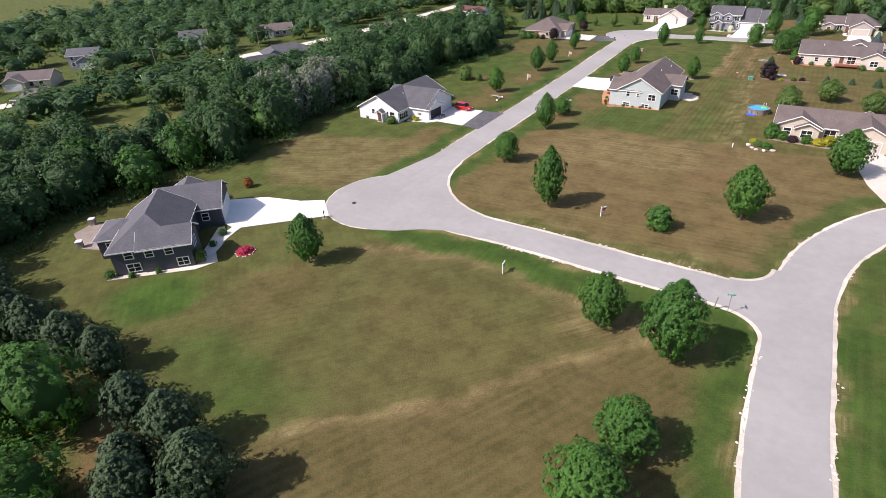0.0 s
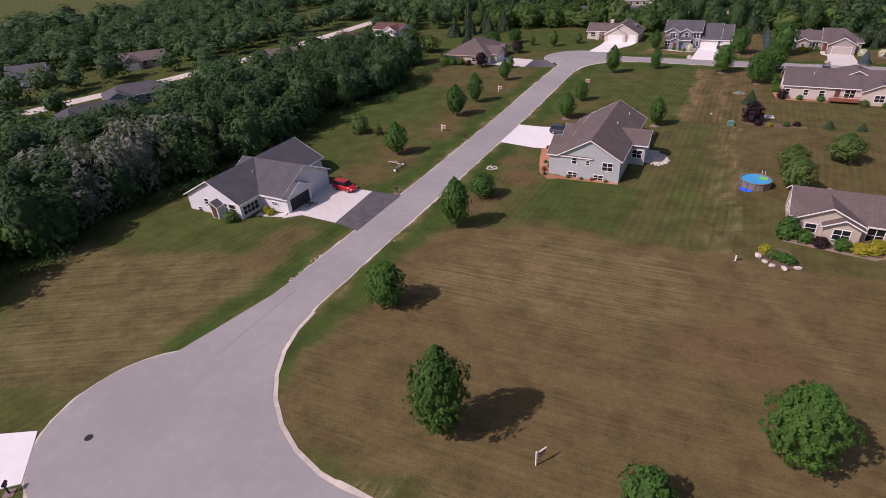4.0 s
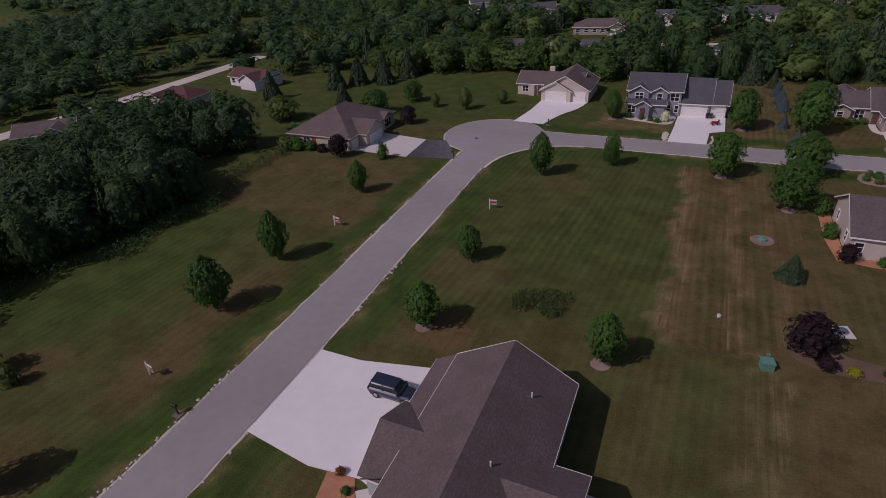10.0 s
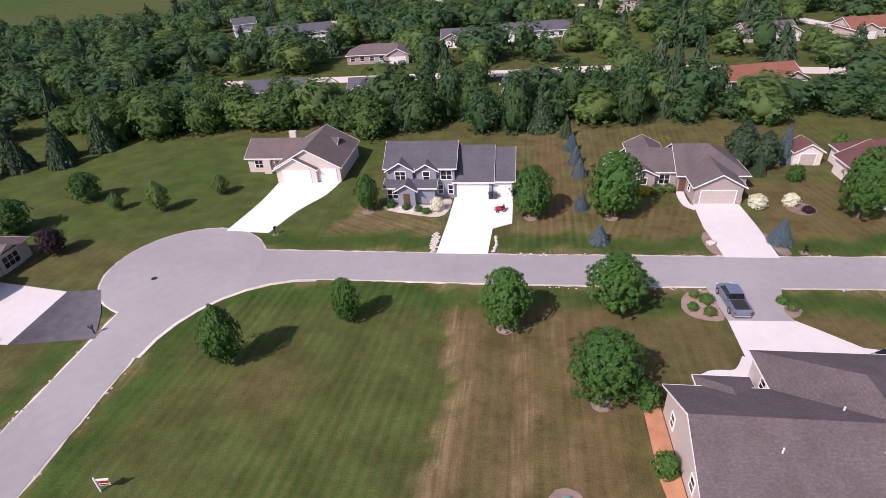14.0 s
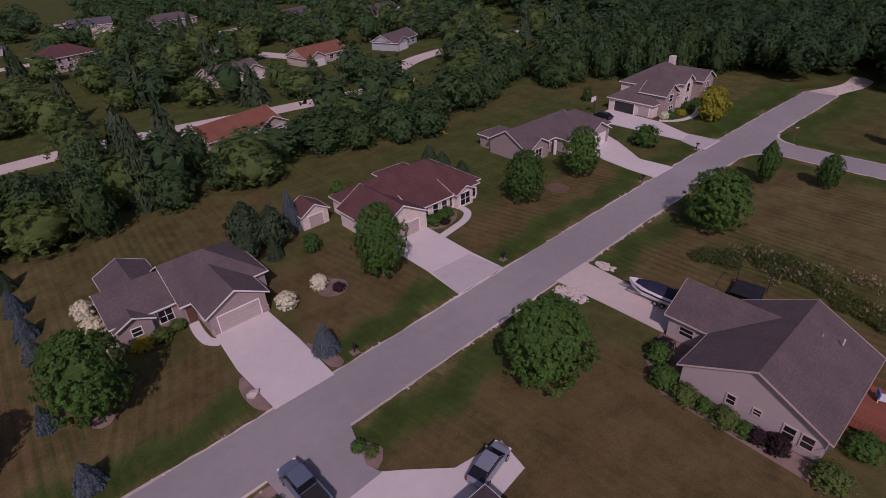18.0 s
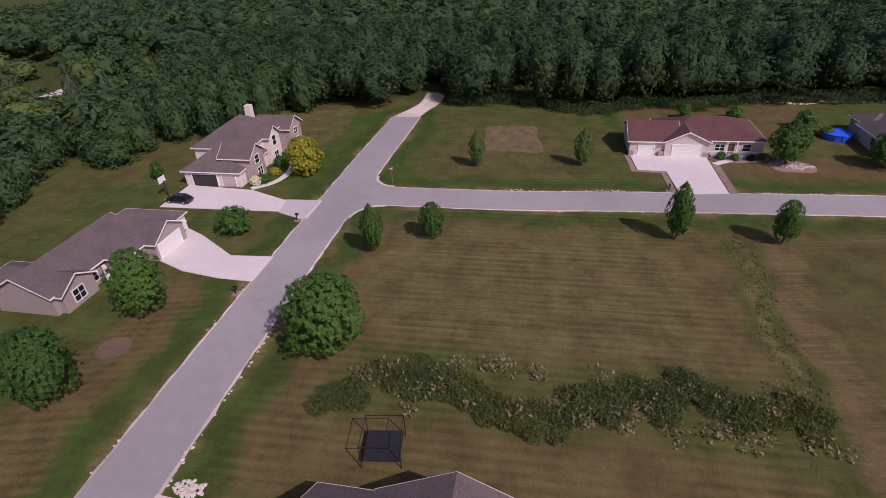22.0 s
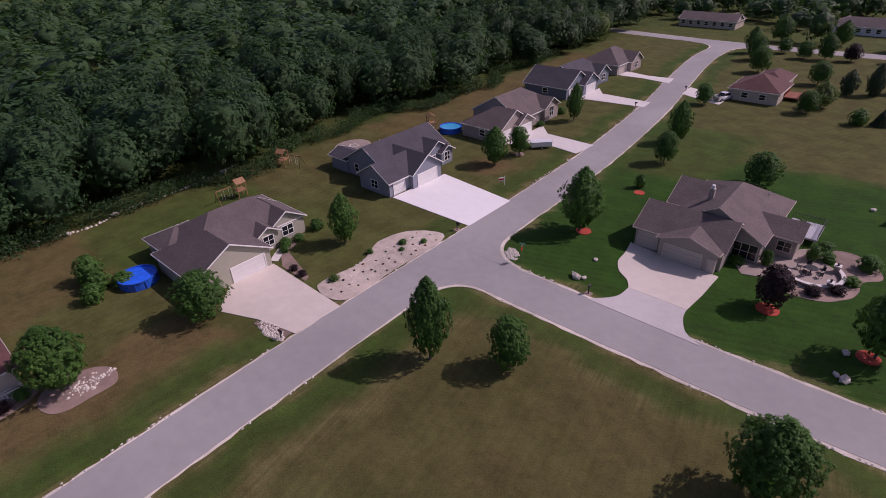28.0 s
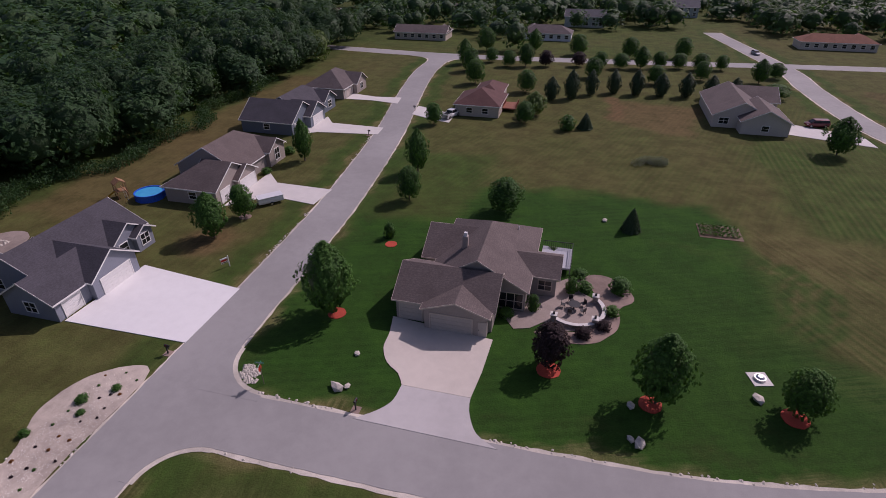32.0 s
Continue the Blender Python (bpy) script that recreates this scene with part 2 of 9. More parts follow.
def ground_mat():
    """Grass: how green, how strongly striped, which way it was mown and how strawy come from the lots laid out on the sheet."""
    m, nt, b = mat("grass_ground", 0.95)
    b.inputs["Specular IOR Level"].default_value = 0.1
    p = world_pos(nt)
    green, stripe, angle, straw = attr(nt, "lot")
    rich, soil, damp, _ = attr(nt, "wear")
    rot = node(nt, "ShaderNodeVectorRotate", rotation_type="Z_AXIS")
    nt.links.new(p, rot.inputs["Vector"])
    nt.links.new(mth(nt, "MULTIPLY", angle, -math.pi), rot.inputs["Angle"])
    q = rot.outputs[0]
    big, mid, small, fine = noise_tex(nt, p, 0.05, 4), noise_tex(nt, p, 0.25, 6, 0.65), noise_tex(nt, p, 1.1, 5, 0.72), noise_tex(nt, p, 5.0, 3, 0.7)
    streak = noise_tex(nt, scaled(nt, q, (0.08, 2.6, 1.0)), 1.0, 4, 0.65)
    swath = noise_tex(nt, scaled(nt, q, (0.03, 1.0, 1.0)), 1.0, 3, 0.6)
    w = node(nt, "ShaderNodeTexWave", Scale=0.26, Distortion=1.4, Detail=2.0)
    w.bands_direction = "Y"
    w.inputs["Detail Scale"].default_value = 0.3
    nt.links.new(q, w.inputs["Vector"])
    lines = mth(nt, "ADD", mth(nt, "MULTIPLY", mth(nt, "SUBTRACT", w.outputs["Fac"], 0.5), 0.8), mth(nt, "MULTIPLY", mth(nt, "SUBTRACT", swath, 0.5), 1.1))
    lines = mth(nt, "MULTIPLY", mth(nt, "MULTIPLY", lines, stripe), mth(nt, "ADD", ramp(nt, big, 0.35, 0.65), 0.35))
    patch = mth(nt, "ADD", mth(nt, "MULTIPLY", mth(nt, "SUBTRACT", big, 0.5), 1.3), mth(nt, "MULTIPLY", mth(nt, "SUBTRACT", mid, 0.5), 1.1))
    tex = mth(nt, "ADD", mth(nt, "MULTIPLY", mth(nt, "SUBTRACT", small, 0.5), 0.7), mth(nt, "MULTIPLY", mth(nt, "SUBTRACT", streak, 0.5), 0.45))
    g = mth(nt, "ADD", mth(nt, "ADD", mth(nt, "ADD", green, 0.05), mth(nt, "MULTIPLY", patch, 0.42)), mth(nt, "ADD", mth(nt, "MULTIPLY", tex, 0.5), mth(nt, "MULTIPLY", lines, -0.24)), True)
    dry = mixc(nt, ramp(nt, mid, 0.32, 0.68), (0.094, 0.067, 0.029), (0.146, 0.108, 0.049))
    lush = mixc(nt, ramp(nt, mid, 0.32, 0.68), (0.026, 0.064, 0.010), (0.052, 0.100, 0.018))
    col = mixc(nt, g, dry, lush)
    col = mixc(nt, mth(nt, "MULTIPLY", rich, ramp(nt, mid, 0.2, 0.6)), col, mixc(nt, ramp(nt, mid, 0.35, 0.65), (0.013, 0.050, 0.008), (0.027, 0.078, 0.011)))
    s1 = mth(nt, "MULTIPLY", straw, mth(nt, "ADD", ramp(nt, mth(nt, "ADD", mth(nt, "MULTIPLY", streak, 0.6), mth(nt, "MULTIPLY", mid, 0.4)), 0.40, 0.62), 0.15), True)
    col = mixc(nt, s1, col, mixc(nt, small, (0.20, 0.155, 0.072), (0.27, 0.215, 0.11)))
    s2 = mth(nt, "MULTIPLY", soil, ramp(nt, mth(nt, "ADD", mth(nt, "MULTIPLY", mid, 0.6), mth(nt, "MULTIPLY", small, 0.4)), 0.36, 0.58))
    col = mixc(nt, s2, col, mixc(nt, small, (0.112, 0.068, 0.032), (0.165, 0.104, 0.052)))
    col = mixc(nt, mth(nt, "MULTIPLY", damp, 0.75), col, mixc(nt, small, (0.020, 0.040, 0.010), (0.034, 0.060, 0.014)))
    v = mth(nt, "ADD", mth(nt, "ADD", tex, mth(nt, "MULTIPLY", mth(nt, "SUBTRACT", fine, 0.5), 0.9)), mth(nt, "MULTIPLY", lines, 0.2))
    shade = mixc(nt, ramp(nt, v, -0.42, 0.42), (0.72, 0.72, 0.72), (1.30, 1.30, 1.30))
    nt.links.new(mixc(nt, 1.0, col, shade, "MULTIPLY"), b.inputs["Base Color"])
    bump(nt, b, mth(nt, "ADD", small, fine), 0.7, 0.09)
    return m


def road_mat(name, col, patch=0.12):
    m, nt, b = mat(name, 0.85)
    p = world_pos(nt)
    big, mid, fine = noise_tex(nt, p, 0.06, 3), noise_tex(nt, p, 0.8, 4), noise_tex(nt, p, 22.0, 2)
    f = mth(nt, "ADD", mth(nt, "ADD", mth(nt, "MULTIPLY", big, 0.5), mth(nt, "MULTIPLY", mid, 0.25)), mth(nt, "MULTIPLY", fine, 0.25))
    nt.links.new(mixc(nt, ramp(nt, f, 0.35, 0.65), tuple(c * (1 - patch) for c in col), tuple(c * (1 + patch) for c in col)), b.inputs["Base Color"])
    bump(nt, b, fine, 0.3, 0.01)
    return m


GROUND = ground_mat()
ASPHALT = road_mat("asphalt", (0.295, 0.287, 0.277))
BLACKTOP = road_mat("blacktop", (0.082, 0.080, 0.086), 0.55)
CONCRETE = road_mat("concrete", (0.60, 0.575, 0.54), 0.08)
NEW_CONCRETE = road_mat("new_concrete", (0.74, 0.735, 0.72), 0.06)
CONCRETE_OLD = road_mat("weathered_concrete", (0.57, 0.515, 0.45), 0.1)
GRAVEL = road_mat("pale_gravel", (0.54, 0.49, 0.42), 0.35)
MULCH = road_mat("bark_mulch", (0.40, 0.19, 0.10), 0.35)
REDMULCH = road_mat("red_mulch", (0.46, 0.06, 0.03), 0.35)
BEDSTONE = road_mat("bed_stone", (0.23, 0.165, 0.135), 0.4)
WHITESTONE = road_mat("white_stone", (0.68, 0.63, 0.56), 0.25)
STONE_SAND = road_mat("stony_sand", (0.43, 0.37, 0.31), 0.4)
REDROSE = road_mat("red_blooms", (0.34, 0.015, 0.03), 0.5)
PAVER = road_mat("pavers", (0.27, 0.22, 0.19), 0.3)
DIRT = road_mat("bare_soil", (0.13, 0.088, 0.055), 0.3)


# ---- mesh helpers ----
def mesh_of(name, verts, faces, material):
    me = bpy.data.meshes.new(name)
    me.from_pydata([tuple(v) for v in verts], [], faces)
    me.materials.append(material)
    me.update()
    return me


def part(name, me, parent=None, label="", kind="", loc=(0, 0, 0)):
    ob = new(name, me)
    ob.parent = parent
    ob.location = loc
    return tagged(ob, label=label, kind=kind)


def bm_mesh(name, bm, material):
    bmesh.ops.recalc_face_normals(bm, faces=bm.faces)
    me = bpy.data.meshes.new(name)
    bm.to_mesh(me)
    bm.free()
    me.materials.append(material)
    return me


def add_box(bm, x0, y0, z0, x1, y1, z1, m=None):
    vs = [bm.verts.new(v) for v in ((x0, y0, z0), (x1, y0, z0), (x1, y1, z0), (x0, y1, z0), (x0, y0, z1), (x1, y0, z1), (x1, y1, z1), (x0, y1, z1))]
    for f in ((0, 3, 2, 1), (4, 5, 6, 7), (0, 1, 5, 4), (1, 2, 6, 5), (2, 3, 7, 6), (3, 0, 4, 7)):
        bm.faces.new([vs[i] for i in f])
    if m is not None:
        for v in vs:
            v.co = m @ v.co
    return vs


def add_cyl(bm, x, y, z0, z1, r0, r1=None, n=10, m=None):
    r1 = r0 if r1 is None else r1
    lo = [bm.verts.new((x + r0 * math.cos(2 * math.pi * i / n), y + r0 * math.sin(2 * math.pi * i / n), z0)) for i in range(n)]
    hi = [bm.verts.new((x + r1 * math.cos(2 * math.pi * i / n), y + r1 * math.sin(2 * math.pi * i / n), z1)) for i in range(n)]
    for i in range(n):
        bm.faces.new((lo[i], lo[(i + 1) % n], hi[(i + 1) % n], hi[i]))
    bm.faces.new(list(reversed(lo)))
    bm.faces.new(hi)
    if m is not None:
        for v in lo + hi:
            v.co = m @ v.co


def boxes(name, material, *bs):
    bm = bmesh.new()
    for b in bs:
        add_box(bm, *b)
    return bm_mesh(name, bm, material)


def smooth_line(pts, step=2.0, closed=False):
    """A Catmull-Rom curve through plan points."""
    n = len(pts)
    out = []
    for i in range(n if closed else n - 1):
        if closed:
            p0, p1, p2, p3 = (pts[(i + k) % n] for k in (-1, 0, 1, 2))
        else:
            p0, p1, p2, p3 = pts[max(i - 1, 0)], pts[i], pts[i + 1], pts[min(i + 2, n - 1)]
        k = max(2, int(math.dist(p1, p2) / step))
        for j in range(k):
            t = j / k
            out.append(tuple(0.5 * (2 * p1[a] + (p2[a] - p0[a]) * t + (2 * p0[a] - 5 * p1[a] + 4 * p2[a] - p3[a]) * t * t + (3 * p1[a] - p0[a] - 3 * p2[a] + p3[a]) * t ** 3) for a in (0, 1)))
    if not closed:
        out.append(tuple(pts[-1]))
    return out


def slab_mesh(name, outline, z, material, depth=0.12, ragged=0.0, rng=None):
    """A flat sheet with an outline in plan, as thick as depth."""
    if ragged:
        outline = [(x + rng.uniform(-ragged, ragged), y + rng.uniform(-ragged, ragged)) for x, y in outline]
    bm = bmesh.new()
    top = [bm.verts.new((x, y, z)) for x, y in outline]
    low = [bm.verts.new((x, y, z - depth)) for x, y in outline]
    bm.faces.new(top)
    n = len(top)
    for i in range(n):
        bm.faces.new((top[i], low[i], low[(i + 1) % n], top[(i + 1) % n]))
    bm.normal_update()
    bmesh.ops.triangulate(bm, faces=[f for f in bm.faces if len(f.verts) > 4])
    bmesh.ops.recalc_face_normals(bm, faces=bm.faces)
    up = [f for f in bm.faces if abs(f.normal.z) > 0.9]
    if up and up[0].normal.z < 0:
        bmesh.ops.reverse_faces(bm, faces=bm.faces)
    me = bpy.data.meshes.new(name)
    bm.to_mesh(me)
    bm.free()
    me.materials.append(material)
    return me


def strip_outline(line, half, wob=0.0, rng=None):
    """The outline of a band round a line; half may be a list along the line."""
    lft, rgt = [], []
    for i, p in enumerate(line):
        a, b = line[max(i - 1, 0)], line[min(i + 1, len(line) - 1)]
        d = Vector((b[0] - a[0], b[1] - a[1])).normalized()
        h = half
        w0, w1 = (rng.uniform(-wob, wob), rng.uniform(-wob, wob)) if wob else (0, 0)
        lft.append((p[0] - d.y * (h + w0), p[1] + d.x * (h + w0)))
        rgt.append((p[0] + d.y * (h + w1), p[1] - d.x * (h + w1)))
    return lft, rgt


def strip_mesh(name, line, half, z, material, wob=0.0, rng=None, depth=0.1):
    lft, rgt = strip_outline(line, half, wob, rng)
    n = len(line)
    vs = [(x, y, z) for x, y in lft] + [(x, y, z) for x, y in rgt] + [(x, y, z - depth) for x, y in lft] + [(x, y, z - depth) for x, y in rgt]
    fs = []
    for i in range(n - 1):
        fs.append((i, n + i, n + i + 1, i + 1))
        fs.append((i, i + 1, 2 * n + i + 1, 2 * n + i))
        fs.append((n + i, 3 * n + i, 3 * n + i + 1, n + i + 1))
    return mesh_of(name, vs, fs, material)


RNG = random.Random(7)

# ---- streets in plan ----
HALF = 3.35
ROADS = [
    ("street_west", [(-56.3, 72), (-56.6, 100), (-56.3, 150), (-57.0, 190), (-57.6, 226)]),
    ("street_north", [(-52, 235.8), (-36, 235.8), (-10, 235.7), (25, 236.2), (70, 237.3), (110, 237.8), (155, 237.4)]),
    ("street_south", [(-50, 66.6), (-30, 67.0), (-10, 66.2), (8, 66.0)]),
    ("street_east", [(112.5, 238), (112.6, 212), (114.2, 188), (115.7, 160), (116.6, 135), (117.0, 110), (117.4, 90), (118.5, 68), (122, 35), (127, 5), (131, -25), (131, -50)]),
    ("street_middle", [(117, 118), (90, 117.9), (65, 117.0), (45, 113), (30, 107), (18.5, 97), (11, 84), (8, 72), (7.6, 60), (7.8, 40), (10.5, 20), (15, 0), (17, -30), (17, -52), (22, -85), (29, -126)]),
    ("street_far", [(210, -60), (177, -56), (138, -52), (107, -52.5), (68, -55.5), (16, -61), (-40, -66), (-120, -75)]),
]

# ---- ground ----
gx = np.concatenate([[-2500, -1500, -900], np.arange(-640, -140, 20), np.arange(-140, 184, 1.0), np.arange(185, 640, 20), [900, 1500, 2500]])
gy = np.concatenate([[-2500, -1500, -900], np.arange(-500, -70, 20), np.arange(-70, 304, 1.0), np.arange(305, 760, 20), [1000, 1600, 2500]])
GX, GY = np.meshgrid(gx, gy)
# a slow wander of the lots' edges
WX = GX + 0.7 * np.sin(GY * 0.31 + 1.3) + 0.45 * np.sin(GY * 0.83 + GX * 0.2) + 0.3 * np.sin(GX * 1.9 + GY * 1.3)
WY = GY + 0.7 * np.sin(GX * 0.27 + 0.4) + 0.45 * np.sin(GX * 0.77 - GY * 0.22) + 0.3 * np.sin(GY * 2.1 - GX * 1.1)
LOT = {k: np.zeros_like(GX) for k in ("green", "stripe", "angle", "straw", "rich", "soil", "damp")}
LOT["green"] += 0.42
LOT["stripe"] += 0.25
LOT["angle"] += 0.5


def step_up(v, lo, hi):
    t = np.clip((v - lo) / (hi - lo), 0, 1)
    return t * t * (3 - 2 * t)


def line_distance(pts, X, Y):
    d = np.full(X.shape, 1e9)
    for (ax, ay), (bx, by) in zip(pts, pts[1:]):
        dx, dy = bx - ax, by - ay
        t = np.clip(((X - ax) * dx + (Y - ay) * dy) / max(dx * dx + dy * dy, 1e-9), 0, 1)
        d = np.minimum(d, np.hypot(X - ax - t * dx, Y - ay - t * dy))
    return d


def lay(mask, **vals):
    for k, v in vals.items():
        LOT[k] += (v - LOT[k]) * mask


def lot(pts, soft=0.9, **vals):
    """A lot with an outline in plan; mown one way, so its angle does not blend."""
    inside = np.zeros(GX.shape, dtype=bool)
    n = len(pts)
    for i in range(n):
        (ax, ay), (bx, by) = pts[i], pts[(i + 1) % n]
        cross = (ay > WY) != (by > WY)
        inside ^= cross & (WX < (bx - ax) * (WY - ay) / ((by - ay) or 1e-9) + ax)
    d = line_distance(list(pts) + [pts[0]], WX, WY)
    mask = step_up(np.where(inside, d, -d), -soft, soft)
    turn = vals.pop("angle", None)
    if turn is not None:
        LOT["angle"][mask > 0.5] = turn / 180
    lay(mask, **vals)


def rect(x0, y0, x1, y1, soft=0.9, **vals):
    lot([(x0, y0), (x1, y0), (x1, y1), (x0, y1)], soft, **vals)


def trail(pts, half, soft=0.4, **vals):
    lay(1 - step_up(line_distance(pts, WX, WY), half - soft, half + soft), **vals)


def spot(x, y, rx, ry, **vals):
    lay(1 - step_up(np.hypot((WX - x) / rx, (WY - y) / ry), 0.45, 1.15), **vals)


# far fields and woods' floor
rect(-2500, -900, -330, 900, 30, green=0.85)
rect(-900, 60, -380, 420, 20, green=0.72, straw=0.22)
rect(-158, 56, -114, 86, 3, green=0.55, straw=0.25)
rect(-330, -900, -104, 900, 6, green=0.62)
rect(170, -200, 2500, 900, 3, green=0.6, damp=0.5)
rect(-200, 296, 260, 900, 5, green=0.62)
rect(430, -200, 2500, 900, 12, green=0.75, damp=0)
rect(20, -900, 260, -60, 6, green=0.6)
# west of the first street
rect(-104, 20, -60, 215, green=0.52, stripe=0.45, angle=84)
lot([(-90, 72), (-101, 88), (-88, 91), (-73.5, 94.5), (-64.7, 95.5), (-61.5, 89), (-65, 79), (-69, 67), (-80, 63)], 1.6, green=0.24, straw=0.3, stripe=0.6, angle=30)
lot([(-97, 92), (-88, 91.5), (-73, 95), (-63, 96), (-61, 104), (-63, 108), (-95, 108)], 0.7, green=0.60)
lot([(-72, 92), (-64, 94), (-61, 103), (-64, 107.5), (-70, 106)], 0.8, green=0.2, soil=0.4)
rect(-103, 126, -80, 196, 3, green=0.68)
for x, y, rx, ry in ((-70, 139, 6, 7), (-68, 157, 5, 9), (-69, 170, 5, 8), (-71, 128, 7, 5), (-83, 150, 5, 4)):
    spot(x, y, rx, ry, green=0.20, soil=0.35)
lot([(-100, 190), (-63, 189), (-62, 214), (-84, 214), (-100, 210)], 1.5, green=0.27, soil=0.25, stripe=0.3)
rect(-96, 196, -74, 204, 3, green=0.5)
# slate-blue house and the first field
rect(-100, 18, -50, 57, green=0.45, stripe=0.3, angle=140)
spot(-67, 30, 8, 7, green=0.85)
spot(-47, 12, 5, 4, green=0.05, soil=1.0)
lot([(-62, 22), (-33.7, 21.5), (-28.5, 27.3), (-13.6, 44.4), (-8.1, 51.1), (-15.5, 55), (-27, 57.6), (-43.2, 56), (-49.4, 52.8), (-50, 46), (-60, 36)], 1.2, green=0.25, stripe=0.2, damp=0.18, angle=50)
spot(-26, 43, 15, 10, green=0.30, soil=0.2, damp=0.12)
spot(-46, 24, 14, 6, green=0.66)
spot(-52, 38, 8, 8, green=0.2, soil=0.3)
spot(-12, 52, 7, 4, green=0.1, straw=0.5)
trail([(-49, 53), (-43, 56.2), (-27, 57.8), (-15.5, 55.3)], 1.2, 1.0, green=0.12, straw=0.55)
lot([(-34.5, 20), (-28.5, 26), (-13.6, 43.4), (-8, 50.3), (0, 48), (2.5, 40), (3.5, -30), (-34, -30)], 0.6, green=0.12, soil=0.4, damp=0.34, straw=0.0, stripe=1.0, angle=62)
trail([(-34.5, 20.5), (-28.5, 26.4), (-13.6, 43.8), (-8, 51)], 0.6, 0.6, straw=0.7, green=0.1, damp=0)
rect(-1, 10, 3.2, 52, 1.0, green=0.62)
# the dry block inside the streets
lot([(-49, 75), (-51, 110), (-45, 116), (-33, 119.2), (-8, 120.8), (12, 122), (24, 112), (8, 90), (2, 73), (-35, 72)], 0.7, green=0.13, straw=0.14, soil=0.32, stripe=0.2, angle=4)
lot([(-44, 98), (-40, 115), (-14, 119), (-10, 104), (-24, 98)], 2.5, straw=0.55, green=0.2)
spot(-5, 100, 9, 6, green=0.05, soil=0.7)
spot(-16, 82, 10, 5, green=0.2, soil=0.5)
trail([(-50, 92), (-48.6, 84), (-43, 78), (-37, 74.6), (-30, 73.2), (-4, 72.4)], 0.5, 0.5, straw=0.5, green=0.3)
trail([(6, 100), (-4, 112), (-6.5, 120)], 1.0, 0.8, straw=0.45)
# sage-grey house's lot
lot([(-52, 113), (-45, 117), (-33, 120), (-8, 121.6), (-8, 178), (-52, 178)], 0.6, green=0.42, straw=0, soil=0, stripe=0.45, angle=88)
lot([(-38, 121.5), (-22, 121.5), (-21, 139), (-38, 139)], 0.8, green=0.68, damp=0.15)
rect(-22, 122, -8, 178, 1.4, green=0.33, stripe=0.7)
rect(-17.5, 122, -13.5, 176, 0.8, green=0.5)
for x, y, rx, ry in ((-46, 125.5, 5, 6), (-43, 137, 4, 4), (-46, 144, 4, 3), (-42, 172, 5, 4)):
    spot(x, y, rx, ry, green=0.12, soil=0.6)
rect(-8, 140, 30, 178, 0.8, green=0.2, soil=0.2, stripe=0.5, angle=86)
rect(-7, 122, 12, 140, 1.2, green=0.28)
trail([(-7.8, 121), (-7.8, 145), (-9.6, 178)], 0.45, 0.4, straw=0.75)
trail([(-10.0, 121), (-10.2, 150), (-11.6, 178)], 0.35, 0.4, straw=0.5)
# the north-west lots inside the streets
lot([(-53, 176), (-19.6, 176), (-19.6, 232), (-44, 232), (-52, 222)], 0.5, green=0.60, stripe=0.75, angle=84)
spot(-44, 184, 8, 6, green=0.3)
spot(-34, 178, 12, 4, green=0.4, damp=0.2)
spot(-38, 214, 6, 4, green=0.35)
rect(-19.6, 178, -3, 232, 0.3, green=0.16, soil=0.35, stripe=1.0, angle=89)
rect(-16.4, 179, -14.2, 230, 0.5, green=0.36)
rect(-11, 179, -8.6, 226, 0.5, green=0.4)
for x, w_, k in ((-19.2, 0.7, 0.95), (-17.6, 0.3, 0.5), (-12.4, 0.6, 0.8), (-7.6, 0.4, 0.6)):
    trail([(x + 0.2, 179), (x, 205), (x, 230)], w_, 0.4, straw=k, green=0.1)
rect(-3, 178, 9, 232, 1.2, green=0.28, soil=0.2, stripe=0.5)
rect(8, 178, 36, 200, 1.5, green=0.3, stripe=0.4)
rect(17, 200, 45, 232, 1.5, green=0.22, soil=0.35, stripe=0.35, angle=95)
rect(44, 195, 66, 218, 1.5, green=0.30, soil=0.15, stripe=0.5)
# the two big fields
rect(57, 179, 110, 232, 1.0, green=0.18, soil=0.18, stripe=0.9, angle=91)
rect(77, 186, 103, 227, 1.5, green=0.27, straw=0.18, soil=0)
rect(100, 181, 106, 229, 1.5, green=0.34, stripe=0.4)
rect(66, 179, 76, 224, 1.5, green=0.62)
rect(62, 122, 110, 176, 1.0, green=0.3, soil=0.12, damp=0.25, stripe=0.3, angle=100)
trail([(107, 125), (90, 125.5), (68, 124.5)], 0.9, 0.9, straw=0.5)
trail([(107, 128), (106, 150), (104, 174)], 1.0, 1.0, straw=0.35)
rect(62, 176, 104, 180.5, 0.7, green=0.55, damp=0.25)
trail([(104, 177.6), (90, 178.2), (77, 178.8)], 0.5, 0.5, straw=0.6, damp=0)
trail([(104, 173.4), (88, 174.6), (66, 175.4)], 1.3, 0.8, straw=0.55, soil=0.5, green=0.1)
trail([(104, 171.4), (88, 172.4), (66, 173)], 0.4, 0.4, straw=0.6)
